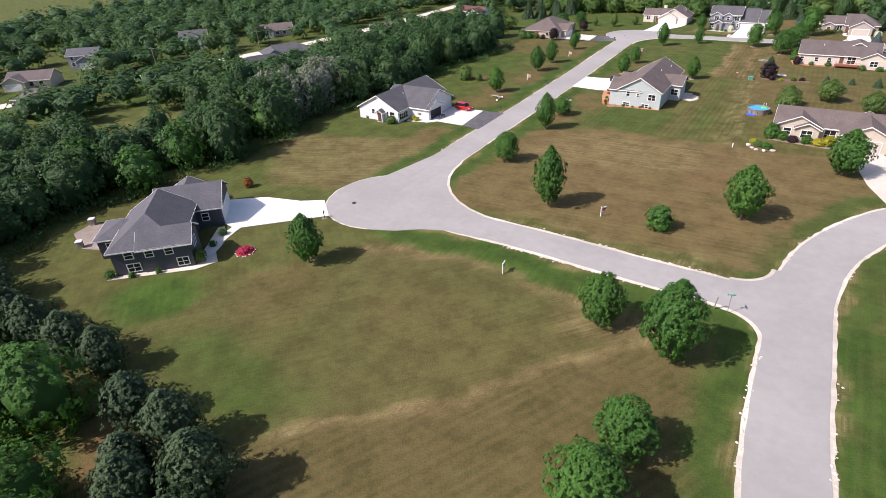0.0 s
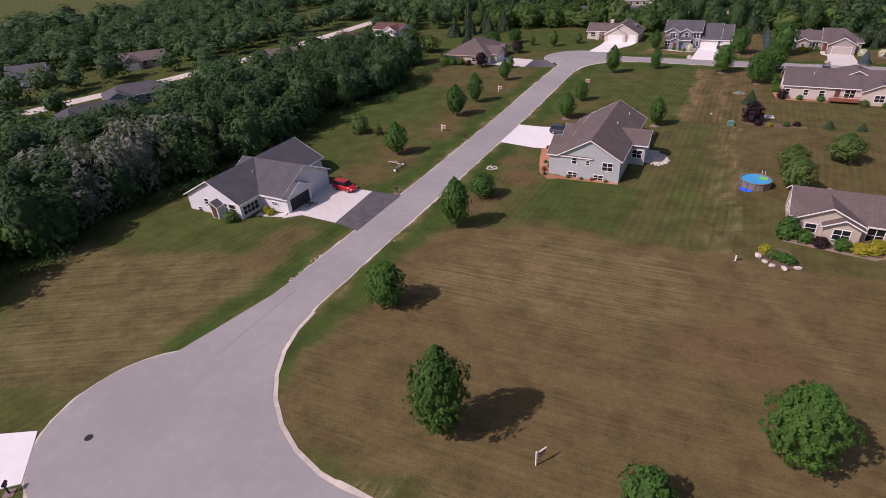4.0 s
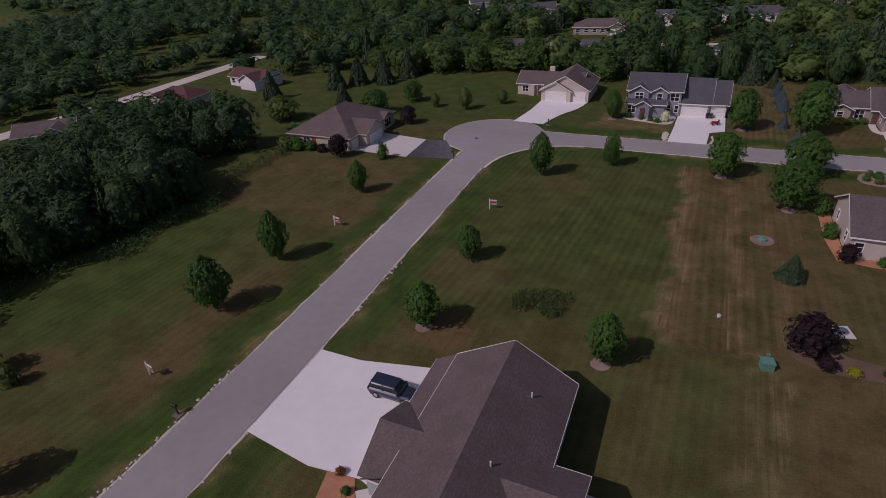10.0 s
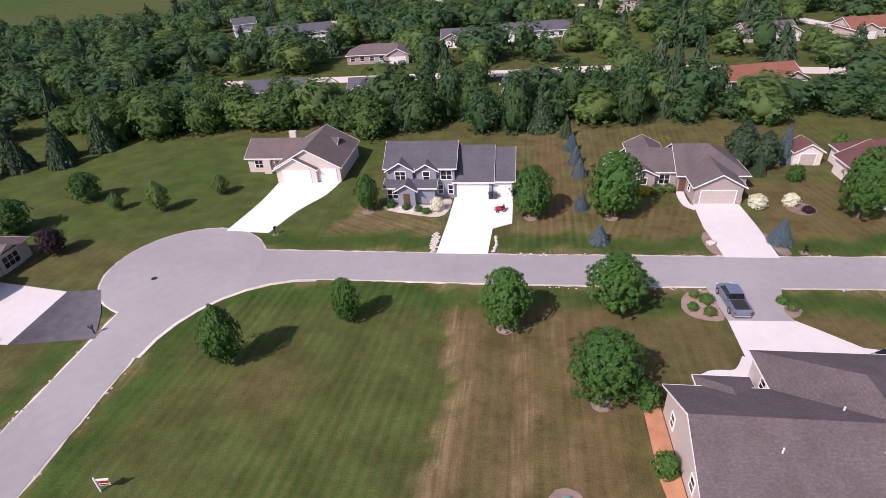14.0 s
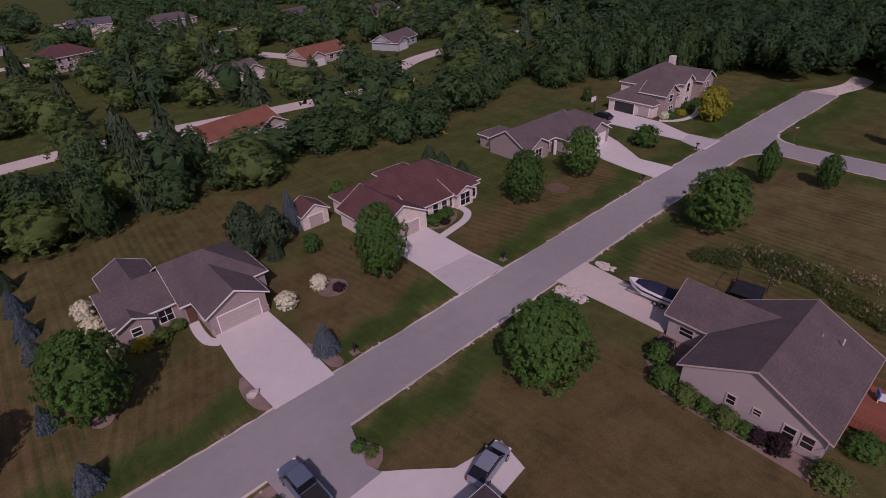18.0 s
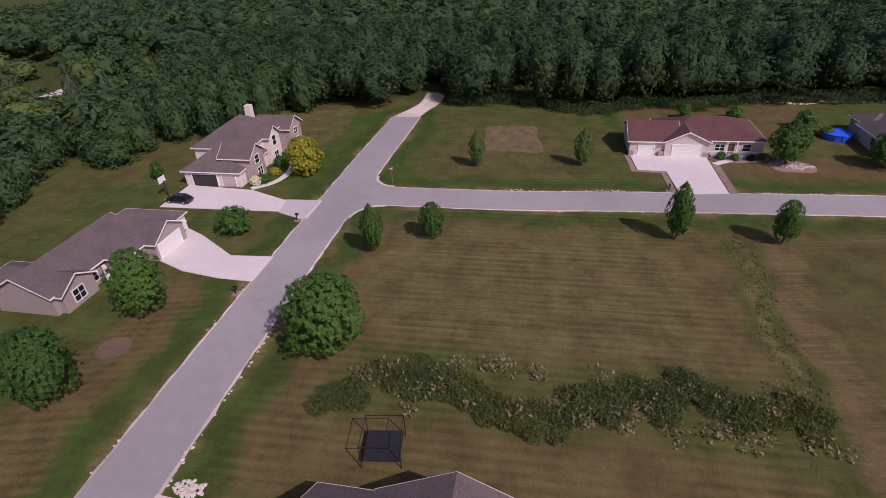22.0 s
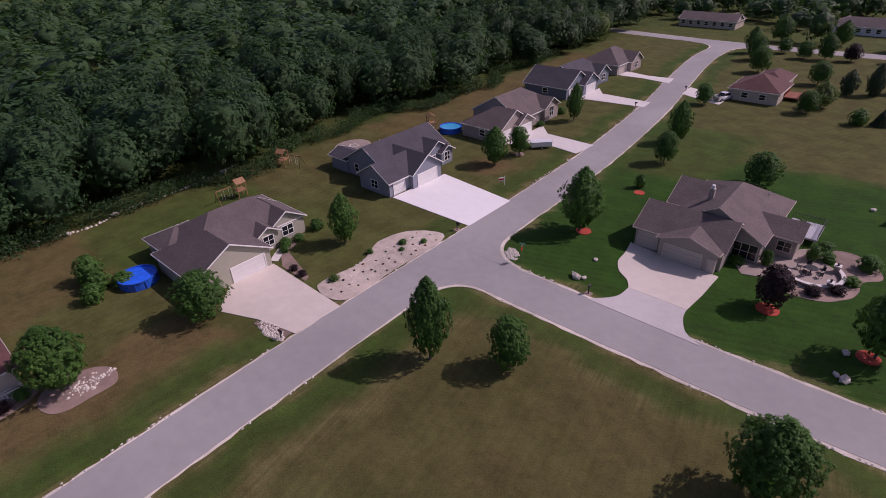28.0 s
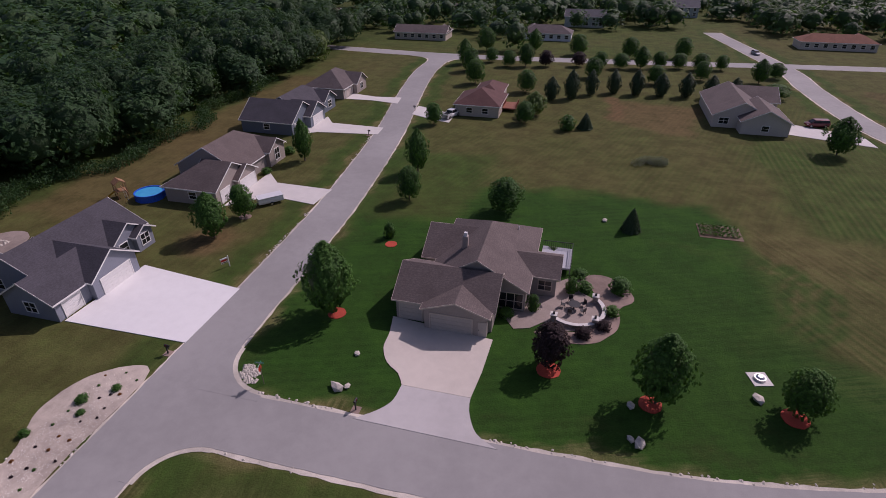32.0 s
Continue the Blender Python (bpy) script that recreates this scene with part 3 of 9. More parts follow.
# east of the eastern street
rect(118, 186, 168, 236, 1.0, green=0.55, stripe=0.5, angle=95)
rect(123, 200, 150, 224, 2.0, green=0.36)
rect(146, 186.5, 166, 191, 0.7, green=0.95)
rect(134, 190, 150, 196, 1.5, green=0.35)
rect(126, 146, 134, 173, 1.0, green=0.16, soil=0.45)
rect(148, 150, 170, 188, 1.5, green=0.28, soil=0.3)
rect(119, 110, 152, 147, 1.2, green=0.50)
rect(150, 120, 168, 150, 1.5, green=0.72)
rect(150, 88, 170, 122, 2, green=0.35)
rect(121, 74, 134, 97, 1.2, green=0.42)
spot(132, 88, 5, 5, green=0.1, soil=0.6)
rect(122, 42, 137, 66, 1.5, green=0.38)
rect(124, 14, 142, 30, 1.5, green=0.6)
rect(154, -10, 170, 88, 2.0, green=0.25, soil=0.3)
# round the patio house
rect(20, -10, 118, 66, 2.0, green=0.42, stripe=0.35, angle=70)
lot([(38, 66), (53, 64), (54, 80), (52, 98), (46, 106), (38, 100), (30, 78)], 2.5, green=0.40, straw=0.12, stripe=0.9, angle=118)
lot([(112, 113), (114, 96), (113, 74), (104, 62), (84, 57), (58, 58), (53, 72), (54, 90), (46, 97), (40, 107), (60, 113.6), (84, 114.6)], 2.2, green=1.0, rich=0.95, stripe=0.45, angle=20)
spot(80, 58, 5, 3.5, rich=0.3, green=0.9)
for k in range(5):
    trail([(68 - 2.0 * k + 14 * math.cos(a), 84 + 12.5 * math.sin(a)) for a in np.linspace(2.2, 4.6, 12)], 0.45, 0.3, rich=0.62, green=0.93)
rect(96, 44, 118, 74, 2.5, green=0.68, rich=0.25)
rect(34, 80, 66, 111, 6, damp=0.35)
lot([(74, -6), (72, 14), (56, 22), (49, -2)], 2.0, green=0.2, soil=0.5)
trail([(72, -6), (71, 12)], 1.6, 0.6, soil=0.9, green=0.05)
rect(11.5, 18, 44, 64, 2.5, green=0.66, rich=0.1, stripe=1.0, angle=88)
# north of the northern street
rect(-112, 240, -44, 286, 1.5, green=0.70, stripe=0.25, angle=30)
rect(-44, 243, -38, 284, 1.2, green=0.66)
lot([(-40, 244), (-23.5, 243), (-23.5, 249), (-34, 252), (-38, 256)], 0.7, green=0.18, straw=0.35, stripe=0.8, angle=150)
rect(-13, 240, 4, 290, 0.8, green=0.28, straw=0.15, stripe=1.0, angle=88)
rect(-9, 244, -5, 288, 0.6, green=0.12, soil=0.5)
rect(4, 268, 36, 290, 1.0, green=0.35, soil=0.2, stripe=0.8, angle=86)
rect(0, 243, 13, 254, 1.2, green=0.25, soil=0.3, stripe=0.8, angle=70)
rect(22, 244, 39, 262, 1.0, green=0.26, soil=0.3, stripe=0.6, angle=100)
rect(47.5, 244, 84, 254, 1.0, green=0.26, soil=0.4, stripe=0.8, angle=105)
rect(58, 254, 112, 286, 1.5, green=0.62, stripe=0.4)
rect(114, 241, 156, 262, 1.0, green=0.80, stripe=0.3)
rect(134, 250, 160, 280, 2.0, green=0.4, straw=0.2)
# kept verges and damp ditches along the streets
VERGE = (("street_west", 0.85, 5.2), ("street_north", 0.9, 5.4), ("street_south", 0.95, 6.4), ("street_east", 0.8, 5.0), ("street_middle", 0.75, 4.6))
for nm, pts in ROADS:
    for vn, k, wide in VERGE:
        if vn == nm:
            d = line_distance(pts, WX, WY) - HALF
            m_ = step_up(d, 0.3, 1.4) * (1 - step_up(d, wide - 1.2, wide + 0.8))
            if nm == "street_south":
                m_ = m_ * (GY < 66)
            if nm == "street_middle":
                m_ = m_ * (1 - 0.7 * ((GX < 6) & (GY > 72)))
            lay(m_ * k, green=0.86, straw=0, soil=0)
            lay(0.8 * k * step_up(d, 1.6, 2.6) * (1 - step_up(d, 3.4, 4.4)) * (m_ > 0), damp=0.6)
            lay((1 - step_up(d, 0.35, 0.9)) * 0.6, straw=0.8)
nx_, ny_ = len(gx), len(gy)
gi = np.arange(nx_ * ny_).reshape(ny_, nx_)
gf = np.stack([gi[:-1, :-1], gi[:-1, 1:], gi[1:, 1:], gi[1:, :-1]], -1).reshape(-1, 4)
ground_me = bpy.data.meshes.new("ground")
ground_me.vertices.add(nx_ * ny_)
ground_me.vertices.foreach_set("co", np.stack([GX, GY, np.zeros_like(GX)], -1).astype(np.float32).ravel())
ground_me.loops.add(gf.size)
ground_me.loops.foreach_set("vertex_index", gf.ravel().astype(np.int32))
ground_me.polygons.add(len(gf))
ground_me.polygons.foreach_set("loop_start", np.arange(0, gf.size, 4, dtype=np.int32))
ground_me.materials.append(GROUND)
ground_me.update()
for nm, keys in (("lot", ("green", "stripe", "angle", "straw")), ("wear", ("rich", "soil", "damp", "damp"))):
    at_ = ground_me.attributes.new(nm, "FLOAT_COLOR", "POINT")
    at_.data.foreach_set("color", np.stack([LOT[k] for k in keys], -1).astype(np.float32).ravel())
tagged(new("ground", ground_me), "mown grass, dry brown and green in patches", "ground", kind="structure")

# ---- roads ----
BULBS = [(-56.2, 68.2, 10.7), (-57.8, 234.6, 10.6)]
# rounded corners: the corner of two road edges and the reach of its curve
CORNERS = [(-53.0, 69.9, 1, 1, 19), (-53.8, 232.4, 1, -1, 15.5), (4.4, 69.5, -1, 1, 5), (4.4, 62.7, -1, -1, 5), (109.0, 234.2, -1, -1, 5), (116.0, 234.2, 1, -1, 4.5), (113.4, 121.3, -1, 1, 5), (113.6, 114.5, -1, -1, 6),
           (-59.7, 231.8, -1, -1, 0.1), (134.5, -48.6, 1, 1, 8), (127.5, -48.9, -1, 1, 8)]


def corner_outline(x, y, sx, sy, r, grow=0.0):
    """The piece of pavement that rounds a corner off; the street lies on the other side of the corner."""
    cx, cy = x + sx * r, y + sy * r
    rr = r - grow
    arc = [(cx - sx * rr * math.cos(a), cy - sy * rr * math.sin(a)) for a in [math.pi / 2 * i / 8 for i in range(9)]]
    return [(x - sx * 0.8, y - sy * 0.8), (x - sx * 0.8, cy)] + arc + [(cx, y - sy * 0.8)]


z_g, z_r = 0.020, 0.050
for i, (nm, pts) in enumerate(ROADS):
    line = smooth_line(pts, 1.2)
    base = tagged(new(nm, strip_mesh(nm, line, HALF - (0.3 if nm == "street_south" else 0), z_r + 0.002 * i, ASPHALT, 0.05, RNG)), "worn grey asphalt street without markings", "road", kind="structure")
    edge = strip_mesh("gravel_edge", line, HALF + (0.42 if nm == "street_middle" else 0.26), z_g + 0.003 * i, GRAVEL, 0.13, RNG)
    part("gravel_edge", edge, base, "pale crushed stone along the asphalt")
for i, (x, y, r) in enumerate(BULBS):
    ring = lambda k, w: [(x + (k + RNG.uniform(-w, w)) * math.cos(2 * math.pi * j / 96), y + (k + RNG.uniform(-w, w)) * math.sin(2 * math.pi * j / 96)) for j in range(96)]
    b = tagged(new("turning_circle", slab_mesh("turning_circle", ring(r, 0.03), z_r + 0.013 + 0.002 * i, ASPHALT)), "round grey asphalt turning circle at the street's end", "road", kind="structure")
    part("gravel_edge", slab_mesh("gravel_edge", ring(r + 0.2, 0.1), z_g + 0.021, GRAVEL), b)
for i, (x, y, sx, sy, r) in enumerate(CORNERS):
    if r < 1:
        continue
    b = tagged(new("street_corner", slab_mesh("street_corner", corner_outline(x, y, sx, sy, r), z_r + 0.018, ASPHALT)), "grey asphalt rounding a street corner", "road", kind="structure")
    part("gravel_edge", slab_mesh("gravel_edge", corner_outline(x, y, sx, sy, r, 0.5), z_g + 0.026, GRAVEL, 0.05), b)
# flares that ease the turning circle into its two streets
FLARES = [[(-66.4, 66.4), (-65.6, 69.0), (-64.2, 71.6), (-62.9, 76.4), (-61.5, 83.2), (-59.7, 92.3), (-58.0, 92.0), (-58.0, 70.0)], [(-56.7, 57.4), (-51.8, 58.1), (-48.0, 59.6), (-44.6, 61.9), (-40.8, 63.4), (-34.3, 63.8), (-34.3, 66.0), (-52, 66.0)]]
for k, pts in enumerate(FLARES):
    b = tagged(new("street_flare", slab_mesh("street_flare", pts, z_r + 0.020 + 0.002 * k, ASPHALT)), "grey asphalt easing the street into its turning circle", "road", kind="structure")


# ---- houses ----
def wing_frame(x0, y0, x1, y1, axis):
    """Along and across extents, and a turn from (along, across) to plan."""
    if axis == "x":
        return x0, x1, y0, y1, (lambda a, b, z: (a, b, z))
    return y0, y1, x0, x1, (lambda a, b, z: (b, a, z))


def wing_walls(x0, y0, x1, y1, eave, axis, pitch, hip0, hip1, base, material):
    a0, a1, b0, b1, P = wing_frame(x0, y0, x1, y1, axis)
    rise, bc = (b1 - b0) / 2 * pitch, (b0 + b1) / 2
    bm = bmesh.new()
    lo = [bm.verts.new(P(a, b, base)) for a, b in ((a0, b0), (a1, b0), (a1, b1), (a0, b1))]
    hi = [bm.verts.new(P(a, b, eave)) for a, b in ((a0, b0), (a1, b0), (a1, b1), (a0, b1))]
    bm.faces.new(lo)
    bm.faces.new((lo[0], lo[1], hi[1], hi[0]))
    bm.faces.new((lo[2], lo[3], hi[3], hi[2]))
    for (i, j, hip, a) in ((1, 2, hip1, a1), (3, 0, hip0, a0)):
        if hip:
            bm.faces.new((lo[i], lo[j], hi[j], hi[i]))
        else:
            top = bm.verts.new(P(a, bc, eave + rise))
            bm.faces.new((lo[i], lo[j], hi[j], top, hi[i]))
    return bm_mesh("wall", bm, material)


def wing_roof(x0, y0, x1, y1, eave, axis, pitch, hip0, hip1, over, roof_m, trim_m):
    a0, a1, b0, b1, P = wing_frame(x0, y0, x1, y1, axis)
    half, bc, th = (b1 - b0) / 2, (b0 + b1) / 2, 0.15
    A0, A1, B0, B1 = a0 - over, a1 + over, b0 - over, b1 + over
    ze, zr = eave - over * pitch + 0.02 + th, eave + half * pitch + 0.02 + th
    r0, r1 = (A0 + half + over if hip0 else A0), (A1 - half - over if hip1 else A1)
    if r0 > r1:
        r0 = r1 = (r0 + r1) / 2
    top = [(A0, B0, ze), (A1, B0, ze), (A1, B1, ze), (A0, B1, ze), (r0, bc, zr), (r1, bc, zr)]
    bm = bmesh.new()
    T = [bm.verts.new(P(*v)) for v in top]
    L = [bm.verts.new(P(v[0], v[1], v[2] - th)) for v in top]
    for V in (T, L):
        bm.faces.new((V[0], V[1], V[5], V[4]))
        bm.faces.new((V[2], V[3], V[4], V[5]))
        if hip1:
            bm.faces.new((V[1], V[2], V[5]))
        if hip0:
            bm.faces.new((V[3], V[0], V[4]))
    rim = [0, 1] + ([2] if hip1 else [5, 2]) + [3] + ([] if hip0 else [4])
    for i, j in zip(rim, rim[1:] + rim[:1]):
        bm.faces.new((T[i], T[j], L[j], L[i]))
    roof = bm_mesh("roof", bm, roof_m)
    bm = bmesh.new()
    e = 0.035
    grow = [(A0 - e, B0 - e), (A1 + e, B0 - e), (A1 + e, B1 + e), (A0 - e, B1 + e), (r0 - (0 if hip0 else e), bc), (r1 + (0 if hip1 else e), bc)]
    rings = [[bm.verts.new(P(*v)) for v in ring] for ring in (
        [(top[i][0], top[i][1], top[i][2] + 0.02) for i in rim], [(*grow[i], top[i][2] + 0.02) for i in rim],
        [(*grow[i], top[i][2] - th - 0.03) for i in rim], [(top[i][0], top[i][1], top[i][2] - th - 0.03) for i in rim])]
    for a, b in zip(rings, rings[1:] + rings[:1]):
        for k in range(len(rim)):
            bm.faces.new((a[k], a[(k + 1) % len(rim)], b[(k + 1) % len(rim)], b[k]))
    fascia = bm_mesh("fascia", bm, trim_m)
    return roof, fascia


def lean_wing(x0, y0, x1, y1, eave, pitch, base, over, wall_m, roof_m, trim_m):
    """Walls, roof and fascia of a wing under one slope that rises towards x1."""
    top = eave + (x1 - x0) * pitch
    bm = bmesh.new()
    vs = [[bm.verts.new(p) for p in ((x0, y, base), (x1, y, base), (x1, y, top), (x0, y, eave))] for y in (y0, y1)]
    for i in range(4):
        bm.faces.new((vs[0][i], vs[0][(i + 1) % 4], vs[1][(i + 1) % 4], vs[1][i]))
    bm.faces.new(vs[0])
    bm.faces.new(list(reversed(vs[1])))
    wall = bm_mesh("wall", bm, wall_m)
    def slab(a0, b0, a1, b1, z0, z1):
        bm = bmesh.new()
        q = [[bm.verts.new((x, y, eave + (x - x0) * pitch + dz)) for x, y in ((a0, b0), (a1, b0), (a1, b1), (a0, b1))] for dz in (z0, z1)]
        bm.faces.new(list(reversed(q[0])))
        bm.faces.new(q[1])
        for i in range(4):
            bm.faces.new((q[0][i], q[0][(i + 1) % 4], q[1][(i + 1) % 4], q[1][i]))
        return bm
    roof = bm_mesh("roof", slab(x0 - over, y0 - over, x1, y1 + over, 0.02, 0.17), roof_m)
    bm = slab(x0 - over - 0.035, y0 - over - 0.035, x0 - over, y1 + over + 0.035, -0.01, 0.19)
    return wall, roof, bm_mesh("fascia", bm, trim_m)


def face_turn(d, plane, u, z):
    """A frame on a wall: x along it, y out of it, z up; d is the way that it faces."""
    if d == "S":
        return Matrix(((1, 0, 0, u), (0, -1, 0, plane), (0, 0, 1, z), (0, 0, 0, 1)))
    if d == "N":
        return Matrix(((1, 0, 0, u), (0, 1, 0, plane), (0, 0, 1, z), (0, 0, 0, 1)))
    if d == "W":
        return Matrix(((0, -1, 0, plane), (1, 0, 0, u), (0, 0, 1, z), (0, 0, 0, 1)))
    return Matrix(((0, 1, 0, plane), (1, 0, 0, u), (0, 0, 1, z), (0, 0, 0, 1)))


def bar_grid(bm, xs, zs, o, m):
    """One frame of joined bars: every second cell, both ways, is left open for a pane."""
    nx, nz = len(xs) - 1, len(zs) - 1
    solid = lambda i, k: 0 <= i < nx and 0 <= k < nz and not (i % 2 and k % 2)
    front = {(i, k): bm.verts.new(m @ Vector((xs[i], o, zs[k]))) for i in range(nx + 1) for k in range(nz + 1)}
    back = {(i, k): bm.verts.new(m @ Vector((xs[i], -0.01, zs[k]))) for i in range(nx + 1) for k in range(nz + 1)}
    for i in range(nx):
        for k in range(nz):
            if not solid(i, k):
                continue
            bm.faces.new((front[i, k], front[i + 1, k], front[i + 1, k + 1], front[i, k + 1]))
            for di, dk, a, b in ((-1, 0, (i, k), (i, k + 1)), (1, 0, (i + 1, k), (i + 1, k + 1)), (0, -1, (i, k), (i + 1, k)), (0, 1, (i, k + 1), (i + 1, k + 1))):
                if not solid(i + di, k + dk):
                    bm.faces.new((front[a], front[b], back[b], back[a]))
    bmesh.ops.delete(bm, geom=[v for v in bm.verts if not v.link_faces], context="VERTS")


def window(parent, d, plane, u, z, w, h, trim_m):
    m = face_turn(d, plane, u, z)
    bm = bmesh.new()
    t, o = 0.11, 0.07
    n = max(1, round(w / 0.95))
    xs, zs = [-w / 2 - t, -w / 2], [-t, 0, h / 2 - 0.03, h / 2 + 0.03, h, h + t]
    for i in range(1, n):
        xs += [-w / 2 + w * i / n - 0.04, -w / 2 + w * i / n + 0.04]
    xs += [w / 2, w / 2 + t]
    bar_grid(bm, xs, zs, o, m)
    fr = part("window", bm_mesh("window", bm, trim_m), parent)
    for i in range(n):
        bm = bmesh.new()
        add_box(bm, -w / 2 + w * i / n + 0.02, 0.0, 0.02, -w / 2 + w * (i + 1) / n - 0.02, 0.03, h - 0.02, m)
        part("pane", bm_mesh("pane", bm, GLASS), fr)


def garage_door(parent, d, plane, u, w, h, door_m, trim_m, label=""):
    m = face_turn(d, plane, u, 0)
    bm = bmesh.new()
    bar_grid(bm, [-w / 2 - 0.13, -w / 2, w / 2, w / 2 + 0.13], [-0.13, 0.0, h, h + 0.13], 0.09, m)
    fr = part("garage_door", bm_mesh("garage_door", bm, trim_m), parent, label)
    for k in range(4):
        bm = bmesh.new()
        add_box(bm, -w / 2 + 0.01, 0.0, h * k / 4 + 0.012, w / 2 - 0.01, 0.035, h * (k + 1) / 4 - 0.012, m)
        cols = max(2, round(w / 0.62))
        for c in range(cols):
            x0, x1 = -w / 2 + w * c / cols + 0.08, -w / 2 + w * (c + 1) / cols - 0.08
            add_box(bm, x0, 0.03, h * k / 4 + 0.1, x1, 0.048, h * (k + 1) / 4 - 0.1, m)
        part("panel", bm_mesh("panel", bm, door_m), fr)


def open_garage(parent, d, plane, u, w, h, trim_m):
    m = face_turn(d, plane, u, 0)
    bm = bmesh.new()
    bar_grid(bm, [-w / 2 - 0.13, -w / 2, w / 2, w / 2 + 0.13], [-0.13, 0.0, h, h + 0.13], 0.12, m)
    fr = part("garage_door", bm_mesh("garage_door", bm, trim_m), parent, "open garage, its shaded inside a flat dark sheet")
    # no room behind: a flat dark sheet on the wall stands for the shade inside
    bm = bmesh.new()
    add_box(bm, -w / 2, 0.0, 0.01, w / 2, 0.02, h, m)
    part("dark_sheet", bm_mesh("dark_sheet", bm, DARK), fr)


def entry_door(parent, d, plane, u, z, material, w=1.0, h=2.1):
    m = face_turn(d, plane, u, z)
    bm = bmesh.new()
    add_box(bm, -w / 2, 0, 0, w / 2, 0.06, h, m)
    for k in (0.15, 1.15):
        add_box(bm, -w / 2 + 0.14, 0.05, k, w / 2 - 0.14, 0.08, k + 0.8, m)
    dr = part("door", bm_mesh("door", bm, material), parent)
    bm = bmesh.new()
    add_box(bm, w / 2 - 0.14, 0.06, 0.95, w / 2 - 0.08, 0.13, 1.07, m)
    part("handle", bm_mesh("handle", bm, BLACK), dr)


def house(label, wall_m, roof_m, trim_m, door_m, wings, holes=(), origin=(0, 0), rot=0.0, extra=None):
    """wings: x0, y0, x1, y1, eave, ridge axis, pitch, hipped at the low end, at the high end[, wall material]."""
    cx, cy = (wings[0][0] + wings[0][2]) / 2, (wings[0][1] + wings[0][3]) / 2
    root = tagged(new("house"), label, "house", "houses of the estate")
    root.matrix_basis = pose(origin[0], origin[1], 0, 0, 0, rot) @ Matrix.Translation((cx, cy, 0))
    for i, wg in enumerate(wings):
        x0, y0, x1, y1, eave, axis, pitch, h0, h1 = wg[:9]
        x0, x1, y0, y1 = x0 - cx, x1 - cx, y0 - cy, y1 - cy
        k = 0.003 * i
        if axis == "lean":
            wl, rf, fs = lean_wing(x0, y0, x1, y1, eave, pitch, -0.3, 0.42, wall_m, roof_m, trim_m)
            part("wall", wl, root)
            part("fascia", fs, part("roof", rf, root))
            continue
        part("wall", wing_walls(x0 + k, y0 + k, x1 - k, y1 - k, eave, axis, pitch, h0, h1, -0.3, wg[9] if len(wg) > 9 else wall_m), root)
        rf, fs = wing_roof(x0, y0, x1, y1, eave + 0.004 * i, axis, pitch, h0, h1, 0.42 + 0.004 * i, roof_m, trim_m)
        part("fascia", fs, part("roof", rf, root))
    for hl in holes:
        kind, d = hl[:2]
        if kind == "box":
            x0, y0, z0, x1, y1, z1 = hl[2]
            part(d, boxes(d, hl[3], (x0 - cx, y0 - cy, z0, x1 - cx, y1 - cy, z1)), root, hl[4] if len(hl) > 4 else "")
            continue
        plane, u = (hl[2] - cy, hl[3] - cx) if d in "NS" else (hl[2] - cx, hl[3] - cy)
        if kind == "win":
            window(root, d, plane, u, hl[4], hl[5], hl[6], trim_m)
        elif kind == "gar":
            garage_door(root, d, plane, u, hl[4], hl[5], door_m, trim_m)
        elif kind == "open":
            open_garage(root, d, plane, u, hl[4], hl[5], trim_m)
        elif kind == "door":
            entry_door(root, d, plane, u, hl[4], hl[5])
    return root


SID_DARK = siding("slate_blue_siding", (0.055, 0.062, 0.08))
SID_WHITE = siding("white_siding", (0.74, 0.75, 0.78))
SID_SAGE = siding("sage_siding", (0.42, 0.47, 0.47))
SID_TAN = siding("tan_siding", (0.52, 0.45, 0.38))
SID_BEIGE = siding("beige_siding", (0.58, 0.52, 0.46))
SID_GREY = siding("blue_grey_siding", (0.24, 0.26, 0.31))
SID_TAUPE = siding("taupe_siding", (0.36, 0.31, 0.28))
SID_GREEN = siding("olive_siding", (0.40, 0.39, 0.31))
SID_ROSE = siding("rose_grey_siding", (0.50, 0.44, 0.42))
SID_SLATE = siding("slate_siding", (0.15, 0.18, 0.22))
STUCCO = plain("cream_stucco", (0.66, 0.60, 0.53), 0.85, 0.12, 1.5, bump_scale=20)
R_GREY = shingles("grey_shingles", (0.098, 0.098, 0.113))
R_SLATE = shingles("slate_shingles", (0.090, 0.090, 0.101))
R_BROWN = shingles("brown_shingles", (0.133, 0.105, 0.098))
R_TAUPE = shingles("taupe_shingles", (0.121, 0.098, 0.095))
R_RED = shingles("red_brown_shingles", (0.117, 0.053, 0.047))
R_DARK = shingles("charcoal_shingles", (0.066, 0.062, 0.074))
R_ORANGE = shingles("rust_shingles", (0.234, 0.094, 0.055))
RED_DOOR = plain("red_door", (0.35, 0.04, 0.03), 0.4)
BROWN_DOOR = plain("brown_door", (0.12, 0.06, 0.04), 0.5)

W3 = 2.9
